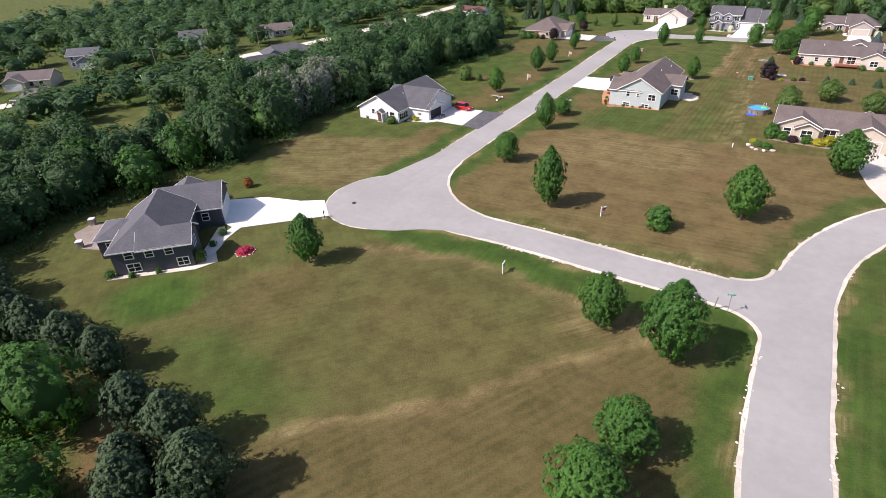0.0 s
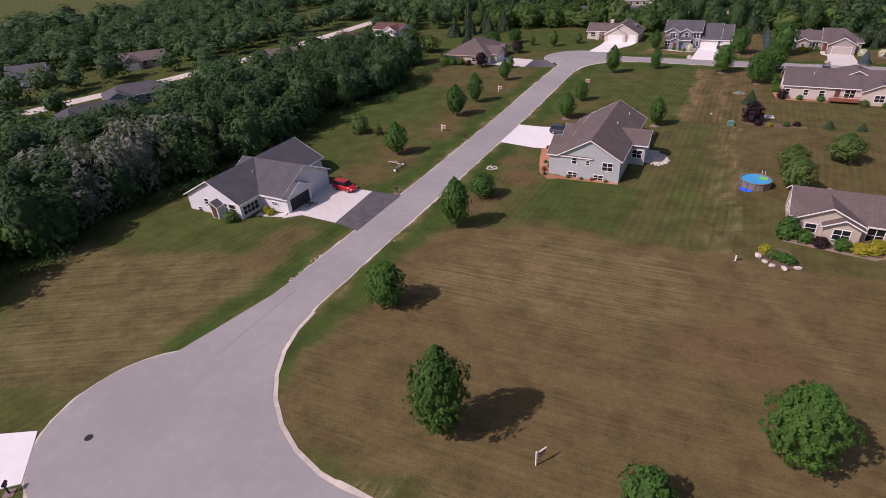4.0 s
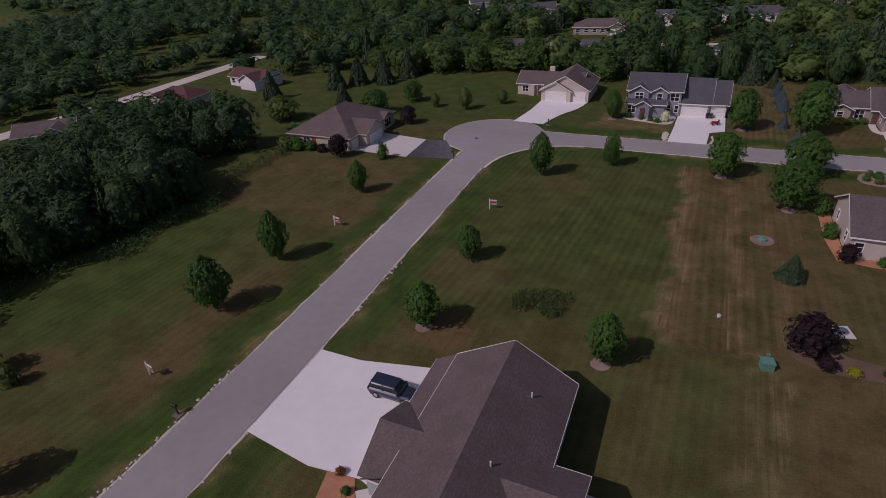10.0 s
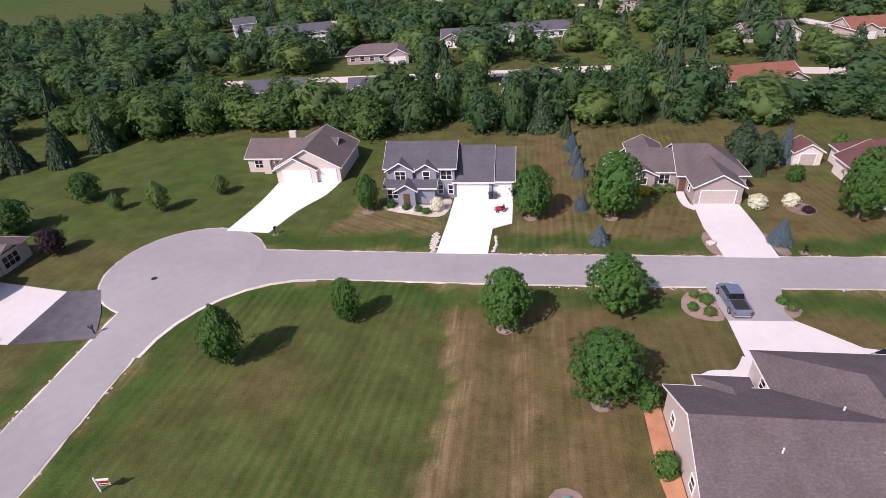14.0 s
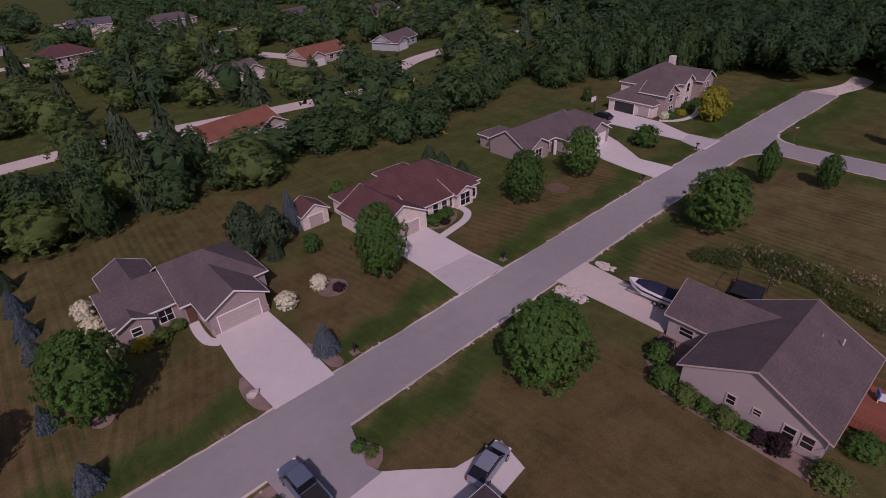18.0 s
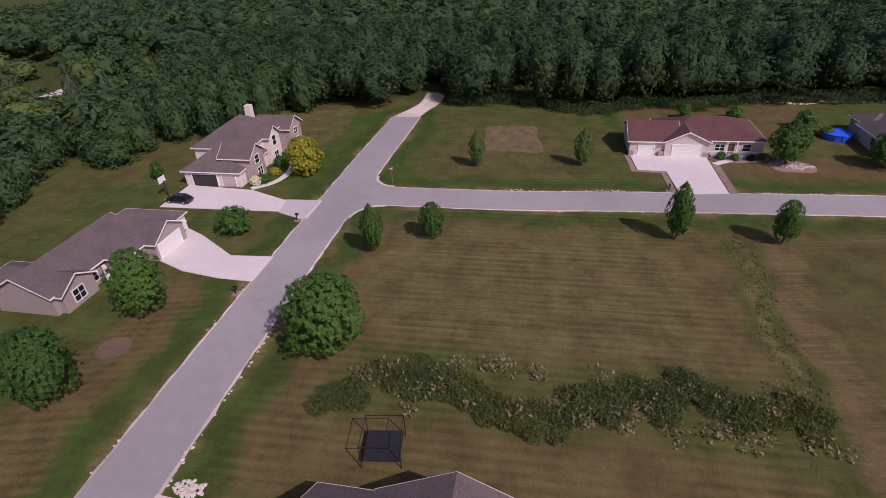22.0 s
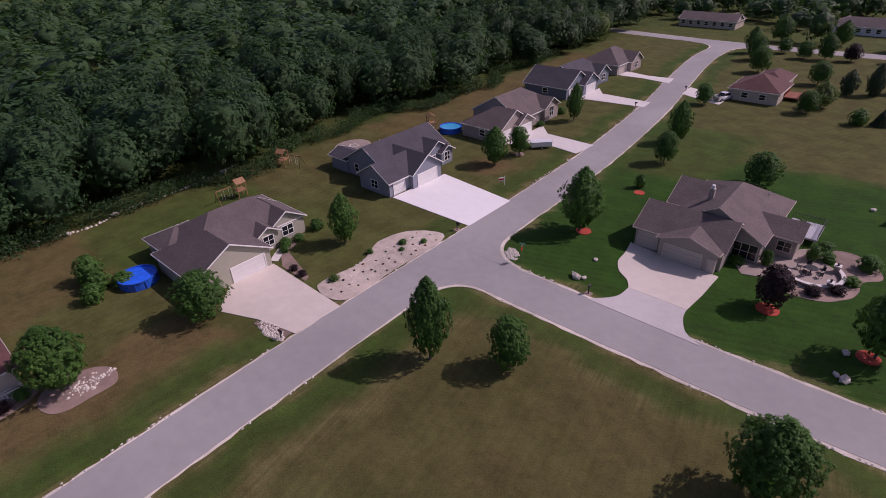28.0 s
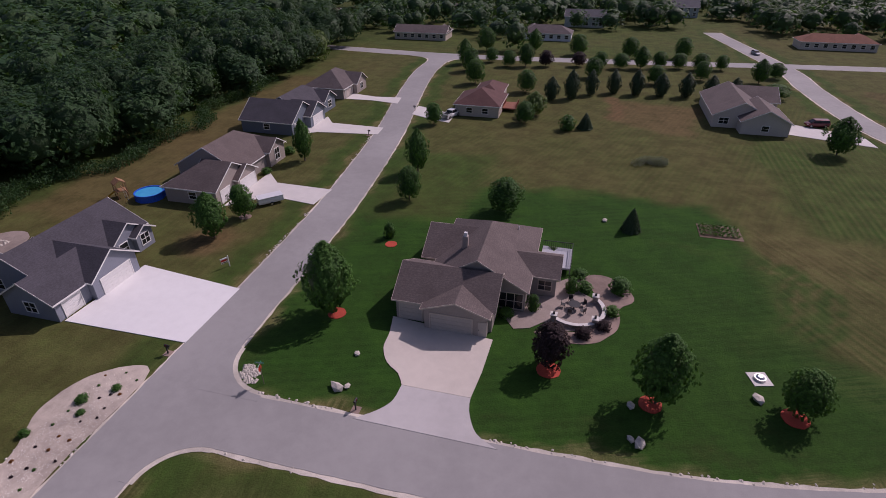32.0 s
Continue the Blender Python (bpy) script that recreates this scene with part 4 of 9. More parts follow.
# slate-blue house with a walk-out lower floor, turned to the turning circle
house("dark slate-blue sided house with grey shingle roof, beside the turning circle", SID_DARK, R_GREY, TRIM, DOOR_WHITE, [
    (0, 0, 9.6, 13.5, 4.1, "y", 0.62, True, False), (4, -0.2, 10.9, 5.4, 4.0, "x", 0.6, False, False), (3.5, 12.2, 13.6, 21.6, 3.4, "x", 0.55, False, False), (4.5, 15.2, 10, 23.2, 3.4, "y", 0.55, False, False), (-3.6, 6.0, 3, 12.5, 3.3, "x", 0.4, True, False)],
    [("win", "S", 0, 2.4, 2.6, 1.1, 1.1), ("win", "S", -0.2, 5.2, 2.6, 1.0, 1.0), ("win", "S", -0.2, 7.9, 2.6, 1.0, 1.0), ("win", "S", 0, 2.6, 0.5, 1.7, 1.2), ("win", "S", -0.2, 9.4, 0.5, 1.5, 1.2),
     ("win", "S", 12.2, 11.0, 1.3, 1.0, 1.2), ("gar", "E", 13.6, 15.6, 4.9, 2.3), ("gar", "E", 13.6, 19.6, 2.4, 2.3), ("win", "E", 10.9, 2.6, 2.2, 1.6, 1.3), ("door", "E", 9.6, 9.2, 0.3, BROWN_DOOR), ("win", "S", 6.0, -1.5, 1.0, 1.8, 1.6)],
    origin=(-76.3, 29.8), rot=45)
house("white sided ranch house with grey roof and an open garage", SID_WHITE, R_SLATE, TRIM, DOOR_WHITE, [
    (-92, 104.4, -79.8, 126, W3, "y", 0.52, False, False), (-88, 109, -74.9, 121.6, W3, "x", 0.5, False, False), (-80, 109.0, -73.8, 115.2, W3 - 0.1, "x", 0.5, False, False), (-85.5, 103.2, -83.9, 106, 2.45, "y", 0.7, False, False)],
    [("open", "E", -73.8, 112.1, 4.9, 2.3), ("gar", "E", -74.9, 118.5, 4.4, 2.3), ("win", "S", 104.4, -87.5, 1.6, 0.9, 1.0), ("door", "S", 103.2, -84.7, 0.15, BROWN_DOOR), ("win", "S", 104.4, -83.0, 1.2, 0.5, 1.3), ("win", "S", 104.4, -81.6, 1.0, 1.4, 1.5), ("win", "S", 104.4, -89.6, 0.0, 0.9, 0.7),
     ("win", "S", 109, -76.6, 1.2, 1.2, 0.5), ("win", "E", -79.8, 106.6, 0.6, 3.4, 1.5)])
house("sage-grey sided house with brown shingle roof and wood-chip beds", SID_SAGE, R_BROWN, TRIM, DOOR_WHITE, [
    (-36.4, 139.4, -25.9, 164.0, 4.1, "y", 0.58, False, False), (-38.4, 139.6, -31, 147.0, 4.0, "x", 0.55, False, False), (-38.6, 150.6, -31.15, 163.98, 2.83, "lean", 0.58, False, False), (-38.95, 150.7, -33, 158.0, 2.85, "x", 0.5, False, False), (-30, 148.8, -23.2, 155.4, 3.9, "x", 0.5, False, False)],
    [("win", "S", 139.4, -33.8, 2.6, 0.8, 1.1), ("win", "S", 139.4, -31.4, 2.6, 0.55, 0.8), ("win", "S", 139.4, -28.0, 2.0, 1.7, 1.4), ("win", "S", 139.4, -34.0, 0.05, 1.6, 0.9), ("win", "S", 139.4, -29.4, 0.05, 1.6, 0.9),
     ("win", "S", 148.8, -24.6, 1.4, 1.7, 1.4), ("gar", "W", -38.95, 154.4, 4.9, 2.3), ("gar", "W", -38.6, 161.0, 2.6, 2.3), ("door", "W", -36.4, 148.6, 0.3, BROWN_DOOR), ("win", "W", -38.4, 143.3, 1.4, 1.8, 1.4)])
house("tan sided ranch house with brown roof and front gables", SID_TAN, R_BROWN, TRIM, DOOR_TAN, [
    (-0.6, 130.6, 19.0, 139.6, W3, "x", 0.52, False, False), (-0.2, 129.9, 7.6, 136, W3, "y", 0.5, False, False), (3.2, 129.0, 7.4, 134, W3 - 0.2, "y", 0.5, False, False), (11.0, 127.0, 19.4, 137, W3, "y", 0.5, False, False)],
    [("win", "S", 129.9, 1.8, 0.9, 1.3, 1.3), ("win", "S", 129.0, 5.3, 0.8, 1.9, 1.5), ("gar", "S", 127.0, 15.2, 4.9, 2.2), ("win", "S", 130.6, 9.3, 0.5, 1.9, 1.9), ("win", "W", -0.6, 136.5, 0.9, 1.2, 1.2)])
house("beige house with taupe shingle roof and a walk to the drive", SID_BEIGE, R_TAUPE, TRIM, DOOR_TAN, [
    (0.3, 201.8, 20.0, 213, 3.1, "x", 0.52, False, False), (9.1, 206, 20.4, 217.9, 3.1, "y", 0.52, False, True), (3.2, 210, 7.2, 214.5, 2.9, "y", 0.45, False, True), (15.8, 199.8, 22.1, 208, 3.0, "y", 0.5, False, False)],
    [("gar", "N", 217.9, 14.6, 5.4, 2.3), ("win", "W", 0.3, 210.6, 1.0, 0.8, 1.3), ("win", "W", 0.3, 204.6, 1.0, 0.8, 1.3), ("win", "W", 9.1, 215.2, 1.1, 0.9, 1.2), ("win", "S", 201.8, 1.2, 1.0, 0.9, 1.2), ("win", "S", 201.8, 5.0, 1.0, 0.9, 1.2), ("win", "S", 199.8, 19.0, 0.9, 1.8, 1.4), ("win", "S", 201.8, 13.6, 0.9, 2.0, 1.9), ("door", "S", 201.8, 11.2, 0.9, BROWN_DOOR), ("win", "S", 201.8, 8.2, 1.0, 1.0, 1.2)])
house("tan brick ranch house with brown hipped roof and red door", SID_TAN, R_BROWN, TRIM_TAN, DOOR_WHITE, [
    (-98.6, 217.9, -83.2, 237.0, 2.8, "y", 0.5, True, True), (-94, 217.95, -83.1, 229.0, 2.8, "x", 0.5, True, True), (-90, 221.2, -81.2, 228.6, 2.8, "x", 0.5, False, False), (-88, 231.6, -83.0, 235.4, 2.7, "x", 0.5, False, False)],
    [("gar", "E", -83.1, 219.5, 2.6, 2.1), ("gar", "E", -81.2, 225.0, 5.2, 2.1), ("door", "S", 217.9, -92.2, 0.1, RED_DOOR), ("win", "S", 217.9, -94.0, 0.9, 1.6, 1.2), ("win", "S", 217.9, -96.6, 0.9, 1.6, 1.2), ("win", "S", 217.9, -88.0, 1.0, 1.1, 1.0), ("win", "E", -83.0, 233.5, 0.6, 2.6, 1.6)])
house("beige ranch house with two garage doors, brown roof and a chimney", SID_BEIGE, R_BROWN, TRIM, DOOR_WHITE, [
    (-62.4, 266.6, -46, 275, W3, "x", 0.5, False, False), (-54.9, 262.2, -43.4, 274.6, W3, "y", 0.55, False, False), (-54.9, 261.6, -47.6, 268, W3 - 0.2, "y", 0.55, False, False)],
    [("gar", "S", 261.6, -51.2, 4.9, 2.4), ("gar", "S", 262.2, -45.5, 2.6, 2.4), ("win", "S", 266.6, -60.3, 0.9, 1.5, 1.4), ("box", "bay", (-59.2, 265.8, 0, -57.8, 266.6, 2.5), SID_BEIGE), ("door", "S", 266.6, -56.6, 0.1, BROWN_DOOR),
     ("box", "chimney", (-55.2, 270.9, 4.0, -53.9, 271.6, 6.3), SID_BEIGE)])
house("blue-grey two-storey house with white trim and a three-car garage", SID_GREY, R_SLATE, TRIM, DOOR_WHITE, [
    (-33.6, 256.0, -22.6, 264.5, 5.4, "x", 0.62, False, False), (-22.6, 256.2, -16.7, 264.5, 3.1, "x", 1.0, False, False), (-16.7, 256.5, -13.4, 264.2, 3.1, "x", 0.98, False, False), (-33.4, 253.9, -25.6, 257, 2.9, "x", 0.4, False, False),
    (-33.2, 255.3, -29.2, 260, 5.2, "y", 0.6, False, False), (-28.6, 255.3, -25.4, 260, 5.2, "y", 0.6, False, False), (-31.4, 252.9, -28.6, 257, 2.9, "y", 0.6, False, False)],
    [("gar", "S", 256.2, -19.7, 4.9, 2.4), ("gar", "S", 256.5, -15.0, 2.6, 2.4), ("win", "S", 255.3, -31.2, 3.6, 1.6, 1.3), ("win", "S", 255.3, -27.0, 3.4, 1.0, 1.5), ("win", "S", 256.0, -23.9, 3.3, 1.7, 1.5), ("win", "S", 253.9, -32.4, 0.9, 1.6, 1.5),
     ("win", "S", 256.0, -24.9, 0.8, 0.7, 1.5), ("win", "S", 256.0, -23.3, 0.8, 0.7, 1.5), ("door", "S", 252.9, -30.0, 0.15, BROWN_DOOR)])
house("taupe house with brown-grey roof and a stone-footed garage", SID_TAUPE, R_TAUPE, TRIM, DOOR_TAN, [
    (5.2, 260.0, 13, 268.0, W3, "x", 0.55, False, False), (12.3, 258.6, 22.4, 268.6, W3, "x", 0.6, False, True), (13.6, 254.2, 20.4, 264, W3, "y", 0.55, False, False), (5.4, 259.2, 9.0, 264, W3 - 0.3, "y", 0.5, False, False), (6.5, 266, 12, 272.5, 2.7, "y", 0.5, False, False)],
    [("gar", "S", 254.2, 17.0, 4.9, 2.2), ("box", "stone_pier", (13.55, 254.1, 0, 14.4, 254.9, 0.95), STONE), ("box", "stone_pier", (19.6, 254.1, 0, 20.45, 254.9, 0.95), STONE), ("win", "S", 259.2, 7.2, 1.0, 1.0, 1.0), ("win", "S", 260, 10.6, 0.7, 1.5, 1.6), ("win", "W", 13.6, 257, 1.0, 0.9, 1.2), ("door", "S", 258.6, 13.0, 0.1, BROWN_DOOR)])
house("cream house with red-brown hipped roof and tall front windows", STUCCO, R_RED, TRIM, DOOR_TAN, [
    (40.0, 258.6, 60.2, 270.8, W3, "x", 0.55, True, True), (38.4, 256.0, 47.0, 266, W3, "y", 0.55, False, False), (52.8, 257.8, 59.2, 265, W3 - 0.1, "y", 0.5, True, False), (54.2, 257.0, 57.6, 260, W3 - 0.2, "y", 0.5, False, False), (46, 257.4, 53, 264, W3 - 0.1, "x", 0.4, False, False), (50, 266, 56, 273, W3, "y", 0.5, False, True)],
    [("gar", "S", 256.0, 43.0, 5.0, 2.2), ("win", "S", 257.4, 48.0, 0.5, 1.0, 1.9), ("win", "S", 257.4, 50.0, 0.5, 1.0, 1.9), ("win", "S", 257.4, 51.8, 0.5, 1.0, 1.9), ("win", "S", 257.0, 55.9, 0.4, 2.0, 2.0), ("win", "E", 60.2, 262, 0.6, 2.6, 1.7), ("win", "E", 60.2, 266.5, 0.6, 1.6, 1.7), ("win", "S", 257.8, 58.5, 0.5, 0.8, 1.9), ("win", "S", 257.8, 53.4, 0.5, 0.7, 1.9)])
house("rose-grey sided house with long brown roof beside the boat drive", SID_ROSE, R_TAUPE, TRIM_TAN, DOOR_TAN, [
    (43.2, 202.4, 56.3, 214.4, 3.0, "x", 0.53, False, False), (49.3, 207, 56.2, 219.0, 3.0, "y", 0.68, False, False)],
    [("gar", "N", 219.0, 52.6, 4.9, 2.2), ("win", "W", 43.2, 203.6, 0.9, 0.9, 1.3), ("win", "W", 43.2, 205.0, 0.9, 0.9, 1.3), ("win", "W", 43.2, 207.6, 1.6, 0.6, 0.6), ("win", "W", 43.2, 209.8, 1.3, 0.7, 1.0), ("win", "S", 202.4, 52, 0.9, 2.2, 1.6), ("door", "S", 202.4, 55, 0.6, BROWN_DOOR), ("win", "W", 49.3, 217, 1.0, 1.4, 1.0)])
house("tan sided ranch with purple-brown roof and white garage doors", SID_TAUPE, R_TAUPE, TRIM, DOOR_WHITE, [
    (75.4, 261.6, 92, 270.2, W3, "x", 0.55, False, False), (84.5, 258.5, 98, 268.5, W3, "x", 0.55, True, True), (88.6, 256.8, 95.2, 264, W3, "y", 0.55, False, False), (76.0, 260.6, 81.2, 266, W3 - 0.1, "y", 0.55, False, False), (76.5, 268, 82, 274, 2.7, "y", 0.5, False, True)],
    [("gar", "S", 256.8, 91.6, 4.9, 2.3), ("gar", "S", 258.5, 96.6, 2.4, 2.3), ("win", "S", 260.6, 78.4, 0.7, 1.7, 1.6), ("win", "S", 261.6, 82.2, 0.7, 0.9, 1.5), ("door", "S", 261.6, 84.0, 0.1, BROWN_DOOR), ("box", "porch_post", (85.2, 258.2, 0, 85.6, 258.6, 2.8), TRIM), ("box", "porch_post", (82.6, 260.0, 0, 83.0, 260.4, 2.8), TRIM)])
house("cream two-storey house with brown roof and open garage", STUCCO, R_BROWN, TRIM, DOOR_TAN, [
    (118.5, 258.0, 133, 269.0, 5.5, "x", 0.6, True, True), (113.4, 257.6, 124, 268.6, 3.0, "x", 0.6, True, False), (115.5, 256.2, 120.6, 262, 4.8, "y", 0.7, False, False, STONE), (124.2, 256.6, 128.2, 262, 5.6, "y", 0.75, False, False), (131, 255.6, 136.5, 266, 5.0, "y", 0.65, False, True, STONE)],
    [("open", "W", 113.4, 264.6, 4.9, 2.3), ("gar", "W", 113.4, 259.8, 2.6, 2.2), ("win", "S", 256.2, 118.0, 3.0, 1.4, 1.5), ("win", "S", 256.2, 118.4, 0.5, 1.6, 1.5), ("win", "S", 258.0, 122.2, 3.4, 1.6, 1.4), ("win", "S", 258.0, 122.2, 0.5, 1.6, 1.6), ("win", "S", 256.6, 126.2, 3.4, 1.3, 1.9),
     ("win", "S", 256.6, 126.2, 0.5, 1.5, 1.7), ("win", "S", 258, 129.6, 3.4, 1.3, 1.4), ("win", "S", 255.6, 133.8, 0.6, 2.0, 1.7), ("win", "S", 255.6, 133.8, 3.2, 1.6, 1.2), ("box", "chimney", (133.2, 264.6, 5.0, 134.6, 265.8, 8.9), STUCCO)])
house("cream ranch house with red-brown roof and white porch rail", SID_BEIGE, R_RED, TRIM, DOOR_WHITE, [
    (135.2, 165.2, 147.0, 183.0, W3, "y", 0.42, True, True), (133.8, 174.8, 142, 182.4, W3, "x", 0.48, False, False), (134.3, 180, 144.5, 188.6, W3 - 0.1, "y", 0.42, False, False)],
    [("gar", "W", 133.8, 178.6, 4.9, 2.3), ("gar", "W", 134.3, 185.6, 2.7, 2.3), ("box", "porch_rail", (134.72, 165.4, 0.82, 134.80, 169.7, 0.90), TRIM), ("box", "porch_rail", (134.72, 171.5, 0.82, 134.80, 174.6, 0.90), TRIM), ("box", "porch_post", (134.68, 165.3, 0, 134.84, 165.46, 2.75), TRIM), ("box", "porch_post", (134.68, 169.7, 0, 134.84, 169.86, 2.75), TRIM), ("box", "porch_post", (134.68, 171.4, 0, 134.84, 171.56, 2.75), TRIM), ("win", "W", 135.2, 172.6, 0.9, 1.6, 1.2), ("door", "W", 135.2, 170.6, 0.1, BROWN_DOOR), ("win", "W", 135.2, 168.0, 0.9, 1.4, 1.2), ("box", "stone_pier", (133.7, 182.5, 0, 134.5, 183.4, 0.95), STONE), ("box", "stone_pier", (133.7, 187.8, 0, 134.4, 188.7, 0.95), STONE), ("box", "stone_pier", (133.7, 174.7, 0, 134.4, 175.7, 0.95), STONE)])
house("olive sided house with brown roof beside a blue pool", SID_GREEN, R_TAUPE, TRIM, DOOR_WHITE, [
    (139.6, 126.4, 150.4, 143.0, W3, "y", 0.58, True, True), (135.0, 135.0, 146, 145.8, W3, "x", 0.55, False, True), (139.2, 126.2, 146, 132.2, W3, "x", 0.6, False, False), (138.6, 131.2, 145, 134.6, W3 - 0.1, "x", 0.6, False, False), (145, 138.5, 151.6, 144.6, 2.7, "y", 0.45, True, True)],
    [("gar", "W", 135.0, 138.4, 4.9, 2.3), ("win", "W", 139.2, 129.2, 0.9, 1.8, 1.5), ("win", "W", 138.6, 132.9, 0.9, 1.6, 1.5), ("win", "N", 145.8, 139.5, 1.0, 1.4, 1.2)])
house("blue-grey sided house with charcoal roof and white-trimmed gables", SID_GREY, R_DARK, TRIM, DOOR_WHITE, [
    (141.0, 90.4, 152.0, 107.0, W3, "y", 0.6, False, False), (136.4, 97.6, 148, 105.0, W3, "x", 0.66, False, False), (137.3, 101.4, 144.8, 109.9, W3 - 0.1, "y", 0.62, False, False), (140.4, 91.0, 147, 97.2, W3, "x", 0.62, False, False), (139.6, 90.6, 146, 93.8, W3 - 0.2, "x", 0.6, False, False), (151.5, 102.6, 156.2, 107.2, 2.6, "x", 0.4, False, False)],
    [("gar", "W", 136.4, 101.3, 4.9, 2.3), ("gar", "W", 137.3, 107.6, 2.6, 2.3), ("win", "N", 109.9, 141.0, 0.9, 1.6, 1.4), ("win", "N", 107.0, 149.0, 0.9, 1.0, 1.5), ("win", "N", 107.0, 146.0, 0.9, 1.4, 1.1), ("win", "W", 139.6, 92.2, 0.8, 1.5, 1.6), ("win", "W", 140.4, 95.4, 0.8, 1.4, 1.5)])
house("taupe house with brown roof and an arched front window", SID_TAUPE, R_BROWN, TRIM, DOOR_WHITE, [
    (138.6, 53.0, 151.5, 69.0, W3, "y", 0.58, True, False), (137.4, 67.4, 147.4, 78.0, W3, "x", 0.58, False, True), (136.6, 66.9, 145, 72.6, W3, "x", 0.6, False, False), (137.8, 54.2, 145, 60.0, W3 + 0.3, "x", 0.62, False, False)],
    [("gar", "W", 136.6, 69.7, 4.6, 2.3), ("gar", "W", 137.4, 75.4, 2.6, 2.3), ("win", "W", 137.8, 57.1, 0.8, 1.6, 2.2), ("win", "N", 78.0, 142, 1.0, 1.4, 1.2)])
house("slate-blue sided house with charcoal roof and white gables", SID_SLATE, R_DARK, TRIM, DOOR_WHITE, [
    (143.6, 17.0, 155.0, 34, W3, "y", 0.58, True, False), (142.6, 30.6, 155.4, 42.0, W3, "x", 0.58, False, False), (141.0, 28.4, 149, 36.0, W3, "x", 0.62, False, False), (143.0, 18.0, 149, 24.5, W3, "x", 0.62, False, False)],
    [("gar", "W", 141.0, 32.2, 4.9, 2.3), ("gar", "W", 142.6, 39.4, 2.6, 2.3), ("win", "W", 143.0, 21.2, 0.9, 1.8, 1.6), ("win", "N", 42.0, 149, 1.0, 1.4, 1.2)])
house("dark brown house with brown hipped roof near the wood", SID_TAUPE, R_TAUPE, TRIM, DOOR_TAN, [
    (143.4, -3.0, 155, 11.6, W3, "y", 0.58, True, True), (142.2, -2.0, 149, 5.0, W3, "x", 0.62, False, False)],
    [("win", "W", 142.2, 1.5, 0.8, 1.8, 1.6), ("gar", "W", 143.4, 8.0, 4.9, 2.3)])
house("grey-taupe house with brown roof and shaded garage doors", SID_TAUPE, R_BROWN, TRIM_TAN, DOOR_TAN, [
    (86.8, 90.4, 98.4, 98.9, 3.0, "x", 0.56, False, False), (87.2, 94, 94.6, 100.0, 3.0, "y", 0.36, False, False), (83.6, 78.0, 95.6, 94.0, 3.1, "y", 0.58, True, False), (90, 80.0, 97.6, 89.0, 3.1, "x", 0.55, False, False), (80.2, 84.6, 88, 90.0, 3.0, "x", 0.5, False, False)],
    [("gar", "N", 100.0, 91.4, 4.9, 2.3), ("gar", "N", 98.9, 96.6, 2.7, 2.3), ("door", "N", 100.0, 87.7, 0.05, DOOR_TAN), ("win", "N", 94.0, 85.4, 0.3, 3.0, 2.2), ("win", "N", 90.0, 81.6, 0.9, 1.6, 1.4), ("box", "chimney", (91.8, 88.8, 4.6, 92.5, 89.5, 6.9), SID_TAUPE), ("box", "chimney_cap", (91.95, 88.95, 6.9, 92.35, 89.35, 7.4), WHITE_METAL)])
house("tan house with rust-brown hipped roof near the far street", SID_TAN, R_RED, TRIM, DOOR_WHITE, [
    (99.6, 6.0, 110.6, 18.0, W3, "y", 0.5, True, True), (101, -4, 108, 8, W3, "y", 0.5, True, True)], [("win", "N", 18, 103, 0.9, 1.4, 1.2), ("win", "N", 18, 107, 0.9, 1.4, 1.2)])
house("beige house with brown gabled roof beside a white drive", SID_BEIGE, R_BROWN, TRIM, DOOR_WHITE, [
    (38, -8, 50, 12, W3, "y", 0.5, False, False), (34.6, 4, 44.6, 16, W3, "y", 0.5, False, False), (33, -12, 44, -2, W3, "x", 0.5, False, False)], [("win", "N", 16, 39.6, 0.9, 1.4, 1.2), ("gar", "W", 34.6, 9, 4.9, 2.3), ("win", "N", 12, 47.6, 0.9, 2.0, 1.4)])

# small garden shed behind the red-brown roofed house
shed = tagged(new("shed"), "small cream shed with red-brown roof on the lawn", "shed")
shed.matrix_basis = pose(35.6, 270.6, 0)
part("wall", wing_walls(-2.2, -1.9, 2.2, 1.9, 2.4, "y", 0.6, False, False, -0.1, STUCCO), shed)
rf, fs = wing_roof(-2.2, -1.9, 2.2, 1.9, 2.4, "y", 0.6, False, False, 0.3, R_RED, TRIM)
part("fascia", fs, part("roof", rf, shed))
garage_door(shed, "S", -1.9, 0, 2.4, 2.0, DOOR_TAN, TRIM)


# ---- drives and walks ----
def drive(label, outline, material=CONCRETE, z=0.085, name="driveway"):
    return tagged(new(name, slab_mesh(name, outline, z, material, 0.1)), label, "driveway", kind="structure")


APRON = road_mat("apron_concrete", (0.46, 0.44, 0.425), 0.12)
drive("white concrete drive to the slate-blue house", [(-66.2, 62.8), (-70.0, 60.6), (-77.0, 58.9), (-82.4, 55.0), (-75.3, 48.2), (-72.4, 48.0), (-65.2, 55.0), (-61.4, 58.6)], material=NEW_CONCRETE)
drive("white concrete drive before the open garage", [(-65.3, 121.4), (-74.9, 121.4), (-74.9, 115.3), (-73.8, 115.2), (-73.8, 107.2), (-71.4, 109.4), (-64.4, 109.2)])
drive("patched black asphalt apron of the white drive", [(-65.2, 121.4), (-64.3, 109.2), (-59.5, 108.2), (-59.5, 121.9)], BLACKTOP, 0.081)
drive("new white concrete drive of the sage-grey house", [(-52.8, 164.0), (-47.8, 164.0), (-40.0, 165.6), (-38.6, 163.8), (-38.8, 151.2), (-40.4, 151.7), (-45.3, 151.2), (-52.8, 152.2)], material=NEW_CONCRETE)
